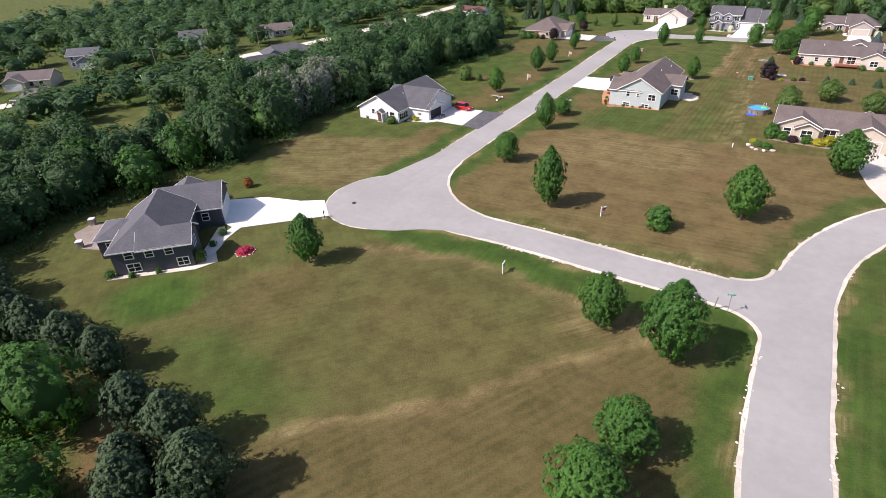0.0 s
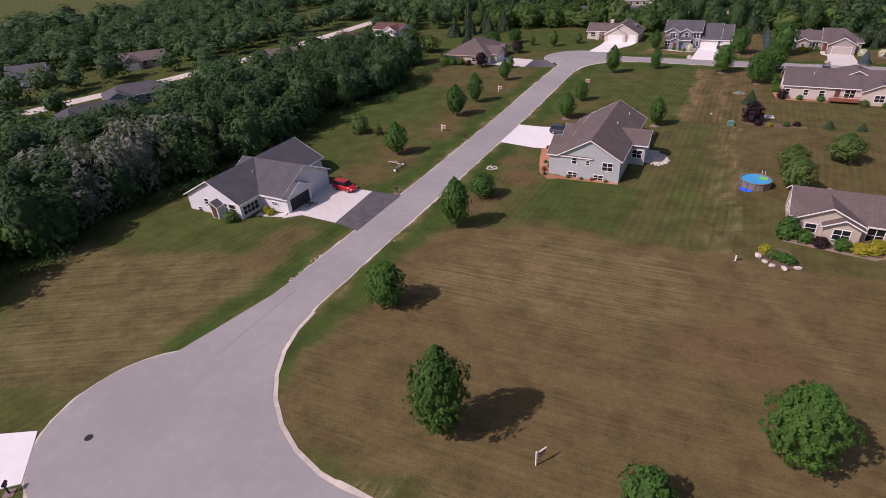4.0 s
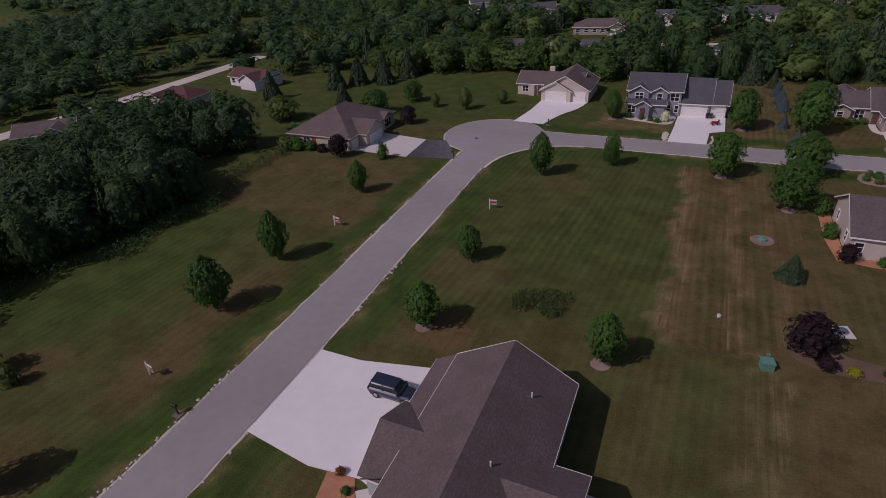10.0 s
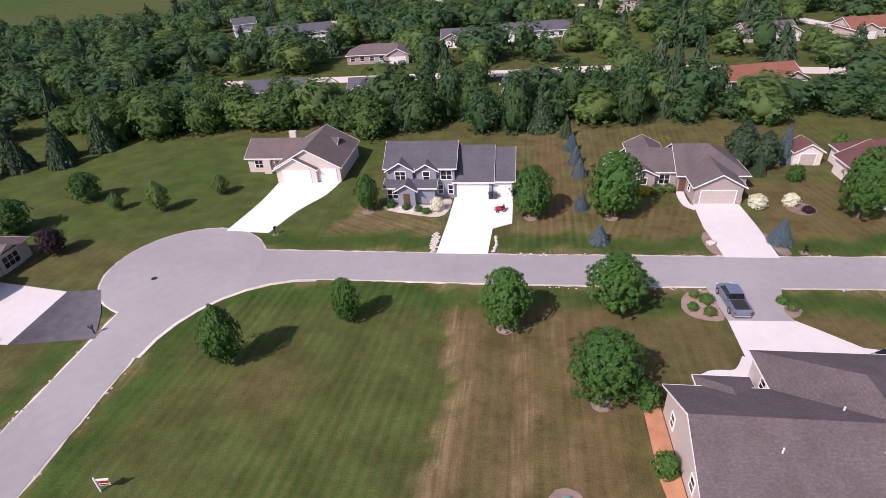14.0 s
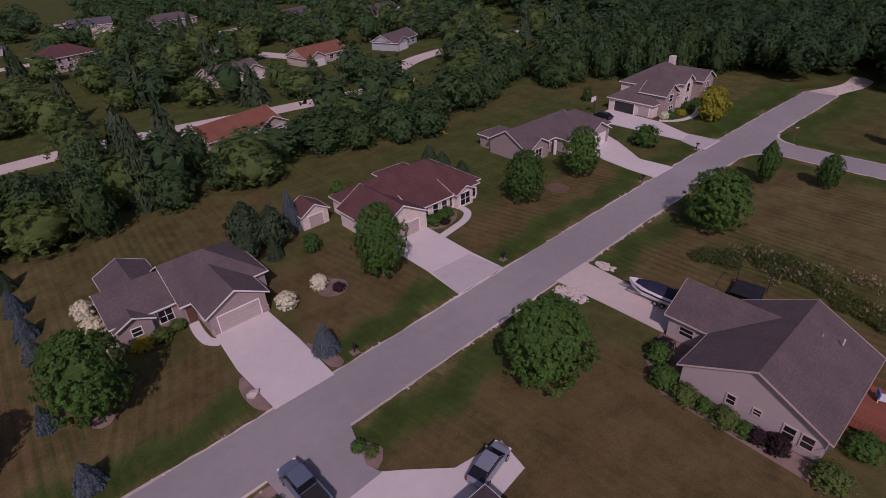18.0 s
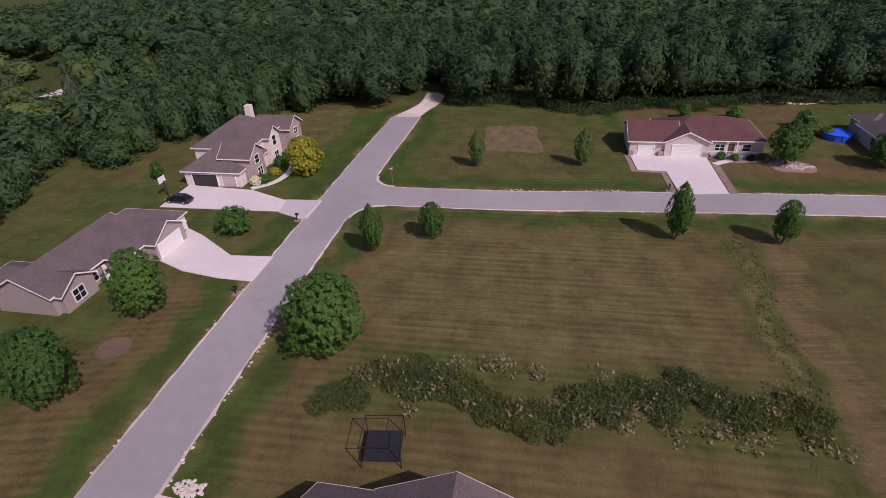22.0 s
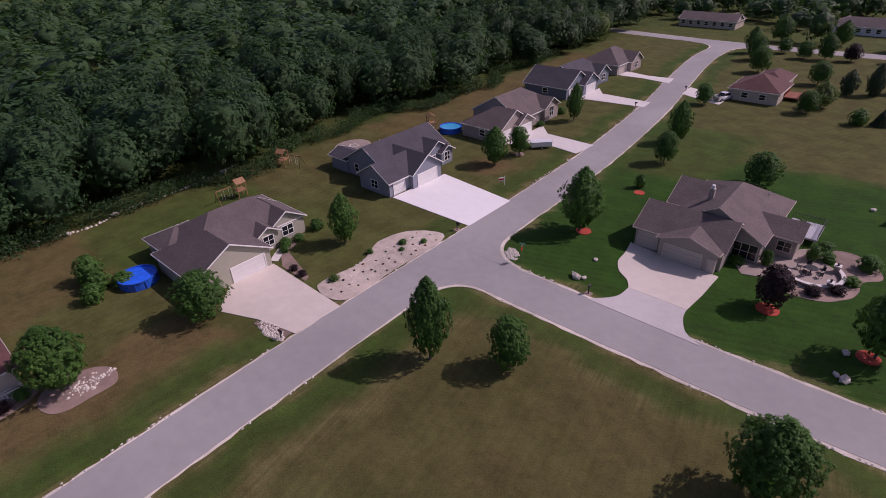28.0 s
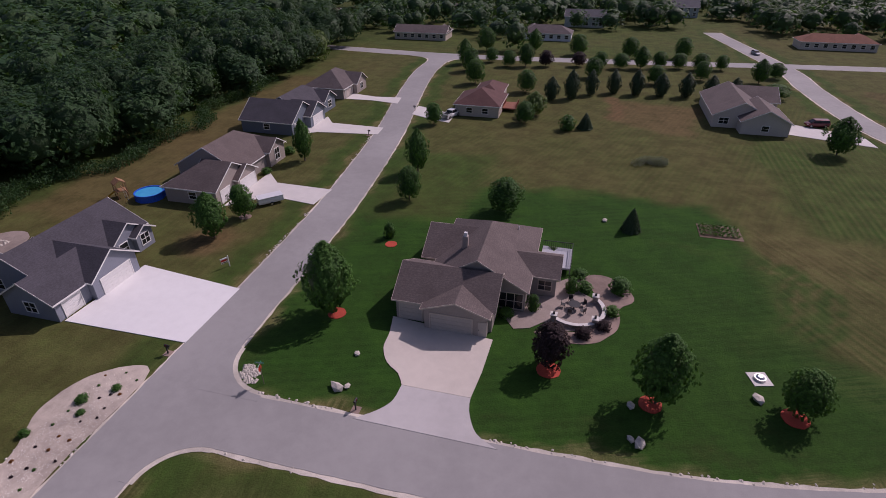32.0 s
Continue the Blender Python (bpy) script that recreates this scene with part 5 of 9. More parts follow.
drive("pale concrete drive of the tan brick house", [(-70.4, 218.0), (-84.4, 218.6), (-83.2, 221), (-81.2, 221.2), (-81.2, 228.8), (-83.2, 230.0), (-70.8, 228.2)])
drive("black asphalt apron of the tan brick house's drive", [(-60.6, 219.6), (-70.3, 218.0), (-70.7, 228.2), (-66.4, 228.8), (-63, 224)], BLACKTOP, 0.081)
drive("white concrete drive widening to two garage doors", smooth_line([(-49.6, 244.0), (-47.6, 251.0), (-44.6, 257.0), (-43.6, 262.2)], 2) + [(-54.9, 261.7)] + smooth_line([(-54.9, 261.7), (-55.2, 254), (-56.6, 244.5)], 2)[1:], material=NEW_CONCRETE)
drive("white concrete drive of the two-storey house", [(-23.6, 239.0), (-16.6, 239.0), (-16.2, 246), (-13.4, 247.6), (-13.3, 256.6), (-22.7, 256.3), (-23.0, 248)], material=NEW_CONCRETE)
drive("white concrete drive of the taupe house", [(13.6, 239.2), (20.2, 239.2), (20.4, 247), (20.2, 254.2), (13.7, 254.2), (13.2, 247)])
drive("pale concrete drive of the cream house", [(38.7, 240.2), (46.8, 240.4), (46.6, 246), (47.0, 256.0), (39.4, 256.0), (39.3, 247)])
drive("pale concrete drive with a boat on it", [(49.2, 233.6), (55.3, 233.6), (54.8, 226), (55.6, 219.4), (49.4, 219.4), (49.4, 226)], CONCRETE_OLD)
drive("pale concrete drive of the tan ranch", [(85.4, 240.8), (91.6, 240.8), (91.2, 247.2), (96.2, 254.8), (98.0, 258.4), (88.6, 256.8), (86.6, 252), (85.6, 246)])
drive("wide pale concrete drive of the cream two-storey house", [(103.0, 240.6), (109.4, 240.6), (109.2, 247.4), (112.4, 255.0), (113.4, 268.2), (104.5, 268.2), (104.8, 252), (105.0, 246)])
drive("pale concrete drive of the cream ranch", [(117.3, 182.2), (118.2, 174.7), (134.0, 174.9), (134.4, 188.4), (126.9, 187.8), (126.6, 183.0)])
drive("tan concrete drive beside the stone bed", [(120.0, 141.9), (119.9, 135.2), (135.0, 134.8), (135.2, 141.4), (131.0, 145.4), (125.7, 143.2)], CONCRETE_OLD)
drive("broad white concrete drive of the blue-grey house", [(120.3, 109.4), (120.3, 98.4), (136.5, 96.6), (137.0, 109.6)], material=NEW_CONCRETE)
drive("tan concrete drive curving to the shaded garage", smooth_line([(94.3, 109.5), (95.2, 108.0), (96.9, 106.7), (98.1, 104.5), (98.3, 102.0), (98.9, 98.9)], 0.6) + [(86.4, 100.2), (86.6, 105.5), (87.0, 109.5)], CONCRETE_OLD)
drive("pale concrete drive where a pickup and a car stand", [(10.0, 226.4), (9.8, 218.0), (20.6, 218.0), (25.8, 218.6), (26.4, 221.8), (21.6, 222.6), (18.4, 225.4), (16.9, 226.6)])
drive("grey asphalt mouth of the drive where a pickup stands", [(9.4, 233.0), (10.0, 226.3), (16.9, 226.5), (16.4, 228.0), (17.9, 233.0)], ASPHALT, 0.088, "drive_apron")
drive("white concrete drive of the arched-window house", [(121.6, 66.9), (132.8, 66.5), (136.6, 62.5), (136.8, 77.8), (131, 72.0), (122.2, 73.2)])
drive("white concrete drive of the slate house", [(124.2, 36.6), (138.4, 38.4), (142.6, 41.6), (141.0, 27.0), (137.8, 31.4), (124.6, 31.8)])
drive("white concrete drive of the brown house", [(127.8, 12), (136, 10.6), (143.2, 11.0), (143.2, 5.4), (136, 7.0), (128.6, 6.2)])
drive("pale concrete drive of the tan house by the far street", [(121.8, 12.6), (110.6, 17.6), (110.6, 24.4), (114, 23.4), (121.2, 20.0)])
drive("white concrete drive of the beige house", [(18.4, 12), (34.6, 4.6), (34.6, 14.0), (18.0, 19)])
drive("pale concrete drive of the tan ranch with gables", [(12.4, 127.0), (18.4, 127.0), (21.5, 118), (24.5, 105.5), (18.5, 101), (15.5, 110)], CONCRETE_OLD)
drive("grey gravel track into the wood", smooth_line([(155, 234.2), (160, 233.2), (166, 231.6), (174, 231.8), (176, 236.5), (166, 236.6), (155, 240.6)], 2), GRAVEL, 0.03, "gravel_track")
# aprons of older concrete where drives meet the street
for pts in ([(102.6, 241.2), (109.6, 240.9), (109.3, 247.0), (104.6, 246.2)], [(38.7, 240.3), (46.7, 240.4), (46.0, 246.0), (39.5, 246.2)], smooth_line([(97.4, 114.9), (95.6, 113.4), (94.5, 111.8), (94.3, 109.54)], 0.6) + smooth_line([(87.0, 109.54), (86.8, 111.2), (85.6, 113.7), (83.4, 115.0)], 0.6)):
    drive("older grey concrete apron where a drive meets the street", pts, APRON, 0.092, "drive_apron")


# ---- trees ----
def crown_width(z, shape):
    """Half width of a unit crown (z in 0..1) at a height."""
    if shape == "round":
        return np.sqrt(np.clip(1 - ((z - 0.44) / 0.57) ** 2, 0.02, 1))
    return np.clip(np.where(z < 0.38, 0.40 + z * 1.58, 1.0 - (np.clip(z - 0.38, 0, 1) / 0.62) ** 2.2), 0.05, 1)


def crown_lumps(a, z, ph, deep):
    """How far boughs swell out or fall back round a crown."""
    return deep * (0.5 * np.sin(3 * a + 7 * z + ph[0]) + 0.45 * np.sin(5 * a - 11 * z + ph[1]) + 0.4 * np.sin(2 * a + 17 * z + ph[2]) + 0.35 * np.sin(9 * a + 5 * z + ph[3]))


def leaf_cloud(seed, n, leaf, blobs, shape, deep=0.11, upright=0.8):
    """Leaf sprays in tufts over a unit crown (x, y in -1..1, z in 0..1); blobs: how many boughs. Returns verts (3n, 3)."""
    r = np.random.default_rng(seed)
    ph = r.uniform(0, 6.28, 4)
    k = max(blobs * 14, 40)
    zt = 1 - r.random(k) ** 1.15
    at = np.arange(k) * 2.39996 + r.uniform(-0.4, 0.4, k)
    qt = crown_width(zt, shape) * (1 + crown_lumps(at, zt, ph, deep)) * np.where(r.random(k) < 0.25, r.uniform(0.35, 0.85, k), r.uniform(0.82, 1.04, k))
    c = np.stack([np.cos(at) * qt, np.sin(at) * qt, zt], 1)
    i = r.integers(0, k, n)
    d = r.normal(size=(n, 3))
    d /= np.linalg.norm(d, axis=1)[:, None]
    size = 0.75 / math.sqrt(k)
    pos = c[i] + d * (size * 2.6) * r.uniform(0.2, 1.1, (n, 1)) * np.array([1, 1, 0.55])
    out = (c[i] - np.array([0, 0, 0.40])) / np.array([1, 1, 0.6])
    out /= np.linalg.norm(out, axis=1)[:, None]
    nrm = out * 0.9 + d * 0.45 + r.normal(size=(n, 3)) * 0.22 + np.array([0, 0, 0.3])
    v = sprays(pos, nrm, leaf * r.uniform(0.55, 1.35, n), r, (d * 0.4 + out * 0.6 + np.array([0, 0, 0.8])) * upright + r.normal(size=(n, 3)) * 0.45).reshape(n, 3, 3)
    mid = v.mean(1, keepdims=True)
    v = mid + (v - mid) * np.array([1, 1, 0.48])
    return v.reshape(-1, 3)


def ball(level):
    bm = bmesh.new()
    bmesh.ops.create_icosphere(bm, subdivisions=level, radius=1)
    bm.verts.index_update()
    v = np.array([tuple(x.co) for x in bm.verts])
    f = np.array([[x.index for x in y.verts] for y in bm.faces], dtype=np.int32)
    bm.free()
    return v, f


BALLS = {1: ball(1), 2: ball(2)}


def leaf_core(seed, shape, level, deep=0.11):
    """The leafy mass inside a crown, its shade put into a darker leaf colour. Returns verts and triangles."""
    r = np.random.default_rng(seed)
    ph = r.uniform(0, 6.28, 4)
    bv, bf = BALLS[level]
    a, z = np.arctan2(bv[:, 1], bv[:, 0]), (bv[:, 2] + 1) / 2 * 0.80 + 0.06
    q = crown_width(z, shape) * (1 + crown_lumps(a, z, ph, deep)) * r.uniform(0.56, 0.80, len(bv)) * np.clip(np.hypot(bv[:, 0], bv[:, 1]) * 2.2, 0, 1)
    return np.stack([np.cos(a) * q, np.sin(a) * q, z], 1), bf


def sprays(pos, nrm, size, r, aim=None):
    """Pointed sprays, three vertices each; aim: the way that they point."""
    nrm = nrm / np.linalg.norm(nrm, axis=1)[:, None]
    t = np.cross(nrm, r.normal(size=nrm.shape)) if aim is None else aim - nrm * (aim * nrm).sum(1)[:, None]
    t /= np.linalg.norm(t, axis=1)[:, None]
    b = np.cross(nrm, t)
    s = size[:, None]
    v = np.stack([pos - t * s * 0.8 - b * s * 0.62, pos - t * s * 0.8 + b * s * 0.62, pos + t * s * 1.2], 1)
    return v.reshape(-1, 3)


def spruce_cloud(seed, n, leaf):
    """Drooping sprays in whorls round a cone."""
    r = np.random.default_rng(seed)
    z = 1 - np.sqrt(r.random(n))
    tier = np.floor(z * 13) / 13
    z = tier + (z - tier) * 0.75
    a = r.uniform(0, 2 * np.pi, n)
    wide = (1 - z) ** 0.85 * (0.80 + 0.16 * r.random(n) + 0.18 * np.abs(np.sin(a * 4.5 + tier * 40))) + 0.02
    q = wide * np.sqrt(r.uniform(0.25, 1, n))
    pos = np.stack([np.cos(a) * q, np.sin(a) * q, z + 0.03 - 0.05 * q], 1)
    nrm = np.stack([np.cos(a) * 0.5, np.sin(a) * 0.5, np.full(n, 0.9)], 1) + r.normal(size=(n, 3)) * 0.4
    return sprays(pos, nrm, leaf * r.uniform(0.6, 1.3, n) * (0.6 + 0.5 * (1 - z)), r, np.stack([np.cos(a), np.sin(a), np.full(n, 0.15)], 1) + r.normal(size=(n, 3)) * 0.35)


def cloud_mesh(name, v, material, balls=None):
    """A mesh of loose sprays, three vertices each, and of the mass inside them."""
    n = len(v) // 3
    bv, bf = balls if balls is not None else (np.zeros((0, 3)), np.zeros((0, 3), dtype=np.int32))
    m = len(bf)
    me = bpy.data.meshes.new(name)
    me.vertices.add(3 * n + len(bv))
    me.vertices.foreach_set("co", np.concatenate([v, bv]).astype(np.float32).ravel())
    me.loops.add(3 * n + 3 * m)
    me.loops.foreach_set("vertex_index", np.concatenate([np.arange(3 * n), (bf + 3 * n).ravel()]).astype(np.int32))
    me.polygons.add(n + m)
    me.polygons.foreach_set("loop_start", np.concatenate([np.arange(0, 3 * n, 3), 3 * n + np.arange(0, 3 * m, 3)]).astype(np.int32))
    me.materials.append(material)
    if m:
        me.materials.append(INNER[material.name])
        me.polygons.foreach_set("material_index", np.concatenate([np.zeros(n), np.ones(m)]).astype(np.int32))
    me.update()
    me.validate()
    me.polygons.foreach_set("use_smooth", np.concatenate([np.zeros(n, dtype=bool), np.ones(m, dtype=bool)]))
    return me


def trunk_mesh(seed, h, spread):
    """A tapered trunk with a few rising limbs, for a crown of unit width."""
    r = random.Random(seed)
    bm = bmesh.new()
    add_cyl(bm, 0, 0, -0.03, h, 0.045, 0.018, 7)
    for k in range(5):
        a, z = r.uniform(0, 6.28), h * r.uniform(0.3, 0.65)
        m = Matrix.Translation((0, 0, z)) @ Euler((r.uniform(0.5, 0.9), 0, a)).to_matrix().to_4x4()
        add_cyl(bm, 0, 0, 0, spread * r.uniform(0.5, 0.8), 0.02, 0.006, 5, m)
    return bm_mesh("trunk", bm, BARK)


TREE_KINDS = {}


def tree_kind(key, material, shape, n, leaf, base, variants=3, blobs=26):
    """Meshes for one kind: crown and trunk for a tree 1 high and crown of radius 1; base is where the crown starts."""
    made = []
    for s in range(variants):
        if shape == "spruce":
            v, core = spruce_cloud(s + 11, n, leaf), None
        else:
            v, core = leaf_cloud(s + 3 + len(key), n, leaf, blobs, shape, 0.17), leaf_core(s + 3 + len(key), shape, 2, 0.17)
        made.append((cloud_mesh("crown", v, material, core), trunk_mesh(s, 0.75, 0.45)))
    TREE_KINDS[key] = (made, base)


tree_kind("maple", LEAF, "oval", 9000, 0.047, 0.12, 4, 56)
tree_kind("round", LEAF, "round", 9000, 0.047, 0.14, 4, 56)
tree_kind("light", LEAF_LIGHT, "oval", 3000, 0.075, 0.10, 2, 44)
tree_kind("plum", LEAF_PLUM, "round", 3600, 0.075, 0.15, 2, 44)
tree_kind("yellow", LEAF_YELLOW, "round", 4500, 0.065, 0.06, 1, 50)
tree_kind("spruce", NEEDLE, "spruce", 4400, 0.07, 0.02, 2)
tree_kind("pine", NEEDLE, "oval", 3600, 0.075, 0.0, 2, 44)
tree_kind("rust", LEAF_RUST, "round", 500, 0.16, 0.0, 1, 14)
tree_kind("blue", NEEDLE_BLUE, "spruce", 4400, 0.07, 0.02, 2)
tree_kind("bush", LEAF, "round", 900, 0.12, 0.0, 2, 16)
tree_kind("bush_light", LEAF_LIGHT, "round", 900, 0.12, 0.0, 1, 16)
tree_kind("bush_yellow", LEAF_YELLOW, "round", 900, 0.12, 0.0, 1, 16)
tree_kind("bush_plum", LEAF_PLUM, "round", 900, 0.12, 0.0, 1, 16)
tree_kind("rose", foliage("red_blooms_mound", (0.22, 0.01, 0.03), (0.55, 0.05, 0.12), 0.2), "round", 900, 0.10, 0.0, 1, 20)
tree_kind("bloom", BLOOM, "round", 1300, 0.10, 0.0, 1, 16)
TREE_NAMES = {"maple": ("tree", "young maple with a dense green crown on the lawn"), "round": ("tree", "round-crowned green lawn tree"), "light": ("tree", "light green airy young lawn tree"), "plum": ("tree", "dark purple-leaved tree on the lawn"),
              "yellow": ("tree", "yellow-leaved tree beside the house front"), "spruce": ("spruce", "dark green cone-shaped spruce"), "pine": ("tree", "bushy dark evergreen on the lawn"), "rust": ("shrub", "small rust-coloured shrub in a bed"), "blue": ("spruce", "blue-grey spruce on the lawn"), "bush": ("shrub", "dense dark green rounded shrub"),
              "bush_light": ("shrub", "loose light green leafy shrub"), "bush_yellow": ("shrub", "bright yellow-green shrub in a bed"), "bush_plum": ("shrub", "dark purple shrub in a bed"), "rose": ("shrub", "low mound of red and pink flowers in a ring of stones"), "bloom": ("shrub", "white-flowering hydrangea shrub in bloom")}
tree_count = [0]


def tree(kind, x, y, h, r, label=""):
    made, base = TREE_KINDS[kind]
    k = tree_count[0] = tree_count[0] + 1
    crown, trunk = made[k % len(made)]
    nm, lb = TREE_NAMES[kind]
    root = tagged(new(nm), label or lb, nm, "planted trees" if nm != "shrub" else "garden shrubs")
    root.matrix_basis = pose(x, y, 0, 0, 0, (k * 137) % 360)
    t = part("trunk", trunk, root)
    t.scale = (h * 0.42, h * 0.42, h * 0.95)
    c = part("crown", crown, root)
    c.location = (0, 0, h * base)
    c.scale = (r * 0.89, r * 0.89 * (0.94 + 0.1 * ((k * 37) % 10) / 10), h * (1 - base) * 1.02)
    return root


TREES = """
maple -53.7 46 7.9 2.8|round -12.5 52.5 6.8 2.9|maple -4.2 50.1 10.1 3.9|round -4.9 35.7 6.1 3|maple -5.9 28.4 7.5 3.8|maple -29.8 78.6 10.4 3.2|round -45 93.7 5.9 2.7
bush -11.9 79 3.7 2.3|maple -1.5 87.8 8.8 3.6|maple 11.8 113.3 8.2 4.2|light 0.7 155 4.7 3|light 8.9 161.6 5.3 3.6|maple -45.5 114.9 8.2 2.6|round -45.9 126.3 4.2 2.4|light 0.7 145.7 6 3
maple -70.3 138.7 6.8 2.7|maple -69.6 165.8 7.5 2.8|maple -69.8 177.8 7.5 2.3|maple -70.5 200.8 5.8 2|bush -74.4 216 3.2 1.3|plum -83.9 214.7 4.4 2.2|maple -44 171.5 5.9 2.4|round -44.4 186.4 4.9 1.9
maple -24.4 172.3 6.2 2.1|spruce -6.4 194.4 3.3 1.9|bush_plum -5.9 181.2 4 2.5|bush_light -85.5 147.6 4.3 2.4|bush_light -81 148 2.6 1.2|maple -42.8 216.5 7.7 2.4|round -31.9 224.1 5.8 1.8
round -14 224.1 7.3 3|maple -1.8 227.7 7.4 4|round -4.8 214.4 7.5 3.6|maple -35.9 251.4 6.2 2.2|blue -2.2 264.5 3.2 1.6|blue -3 252.4 2.9 1.3|plum -79.6 237.3 4 2.1|light -70.8 250.7 5.4 2|light -63.5 257.3 3.6 1.8
light -79 251.1 3.3 1.5|round -86.9 254.5 5.1 2.8|round -91.3 242.8 5.7 3.6|spruce -102.5 245.4 6.4 3|light -112.3 232.6 5.9 5|round -10.5 249.8 7.9 3.2|round 1.2 250.3 9.6 4.2|blue -1.6 242.6 2.8 1.5|blue 21.6 243.1 3.6 1.8
blue -2.3 270 3.3 1.6|blue -2.5 276.2 3.6 1.6|spruce -2.9 283.5 4.5 1.6|round 34.7 250.3 10 3.7|pine 25.2 269.4 7.4 3.4|pine 28.2 267.6 6.4 2.8|pine 23.4 266.4 4.6 2.2|rust -83.8 60.7 1.9 1.1|spruce 8.3 180.4 1.8 1.1|spruce 14 180.6 1.7 1.0|spruce 19.5 179.8 2.4 1.4|light 17.3 153.3 5.4 3.2|blue 32.5 270.6 6.5 1.9|spruce 26.6 264.8 3.8 1.5|bush 31.4 262.7 2.6 1.5|round 34.8 223.6 9.4 4.6
round 63.2 250.9 8.6 3.4|round 77.6 250.6 8.6 3.5|bush 98 250.2 3.9 3|round 74.6 225.8 8.9 4.6|bush 42.1 272.4 4.2 1.5|maple 94.6 226.9 7.3 2|round 99.5 219.4 5.5 2|light 126.4 216.5 6.8 1.9|light 128.3 197.4 7 2
yellow 120.5 248 7 3.5|bush 115.9 276.3 3.3 1.3|spruce 65.4 277 2.9 1.8|spruce 65.1 272.8 2.6 1.9|spruce 64.6 267 2.6 1.7|maple 102.6 185.4 8.5 2.1|round 103 171.7 6.3 2|bush 156.6 174.8 3 1.7|bush 156.7 164.7 2.8 1.9
bush 150.9 153 3.9 2.1|maple 131.7 162.4 7.8 3.6|round 131.4 146.9 6.1 3.4|maple 131.5 124.6 7.8 2.6|maple 73.6 130 8.5 3.7|maple 105 135 10.4 2.7|round 97.8 130.7 6.2 2.4|maple 106.4 100.2 9.9 3.8
maple 131.8 87.2 7.3 2.9|round 131 80.2 5.6 2.2|maple 132.9 55.2 8.4 2.3|maple 109 55.2 8.4 2.6|round 106.8 67.5 6.1 2.3|bush 105.8 80.5 2.4 1|round 113.8 26.2 5 2.2|round 90.2 67.8 5.8 3.2|light 91.3 13.6 5.9 3.4
maple 69.1 105.6 8.6 3.3|round 55.7 103.7 5.4 2.3|plum 79.9 103 5.6 2.2|spruce 70.2 69.3 3.8 1.8|bush 82.7 22.7 3.3 2.1|spruce 78.7 20.8 3.7 2.1|maple 28 25.6 7.8 3.8|round 100.2 -40.6 7.2 2.8|plum 93.7 -42.2 5.1 2.7
plum 83 -44.8 4.6 2.7|round 75.9 -44.9 5 2.7|round 69.5 -44.7 4.8 2.9|maple 63 -46.3 7 3.3|round 57.1 -48.5 5.3 2.6|round 50.9 -49.3 4.8 2.8|round 44.4 -48.4 5.2 3|round 37.8 -50 4.7 2.4|round 23.8 -41.8 4.6 2.8
pine 83.3 -4.2 7.5 2.4|pine 78.1 -9.6 6.6 2.2|pine 72 -13 6.2 2.4|pine 65.9 -12.7 6.5 2.4|pine 59.4 -13.1 6 2.4|pine 52.8 -13.5 6.3 2.5|round 29.5 -17.6 3.7 3.7|pine 46.5 -13.8 6 2.4|pine 40.5 -14.2 5.6 2.4|pine 88.5 -2 6 2.3|round 96 -8 6 3|round 112 -14 7 3.2|round 117 -30 7 3.4|maple 121 -40 8 3|round 93 20 5 2.6|round 60 -26 5.4 2.8|round 78 -30 6 3|round 46 -34 5.6 2.8|maple 30 -34 7 3.2|round 66 -62 7 3.4|round 84 -64 7 3.6|round 48 -66 7 3.4|maple 100 -66 8 3.4|round 118 -64 8 3.8|round 112.5 -44.8 4.7 2.5|round 105.7 -39.3 5.1 2.8
"""
for item in TREES.replace("\n", "|").split("|"):
    if item.strip():
        k, *v = item.split()
        tree(k, *map(float, v))


# ---- woodland ----
def woodland(name, label, spots, material, n, leaf, seed, shape="round", blobs=12, lift=0.0, level=1):
    """Many crowns in one mesh; spots: x, y, height, radius."""
    r = np.random.default_rng(seed)
    cone = shape == "spruce"
    temps = [spruce_cloud(seed + k, n, leaf) if cone else leaf_cloud(seed + k, n, leaf, blobs, shape, 0.22, 0.0) for k in range(6)]
    cores = None if cone else [leaf_core(seed + k, shape, level, 0.22) for k in range(6)]
    out, bvs, bfs, count = [], [], [], 0
    for i, (x, y, h, rad) in enumerate(spots):
        a = r.uniform(0, 6.283)
        c, s = math.cos(a), math.sin(a)

        def put(v):
            return np.stack([(v[:, 0] * c - v[:, 1] * s) * rad + x, (v[:, 0] * s + v[:, 1] * c) * rad + y, (lift + v[:, 2] * (1 - lift)) * h], 1)
        out.append(put(temps[i % 6]))
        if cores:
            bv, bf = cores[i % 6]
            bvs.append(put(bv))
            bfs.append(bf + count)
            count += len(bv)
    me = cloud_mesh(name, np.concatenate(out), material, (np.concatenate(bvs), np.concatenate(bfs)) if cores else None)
    return tagged(new(name, me), label, "woods", kind="stuff")


def scatter(seed, x0, y0, x1, y1, gap, h, r, keep=lambda x, y: True):
    """Jittered spots on a grid: x, y, height, radius."""
    q = random.Random(seed)
    out = []
    y = y0
    while y < y1:
        x = x0
        while x < x1:
            px, py = x + q.uniform(-0.42, 0.42) * gap, y + q.uniform(-0.42, 0.42) * gap
            if keep(px, py):
                k = q.uniform(0.72, 1.22)
                out.append((px, py, h * k, r * q.uniform(0.65, 1.3)))
            x += gap
        y += gap
    return out


def clear_of(x, y, rects):
    return not any(x0 < x < x1 and y0 < y < y1 for x0, y0, x1, y1 in rects)


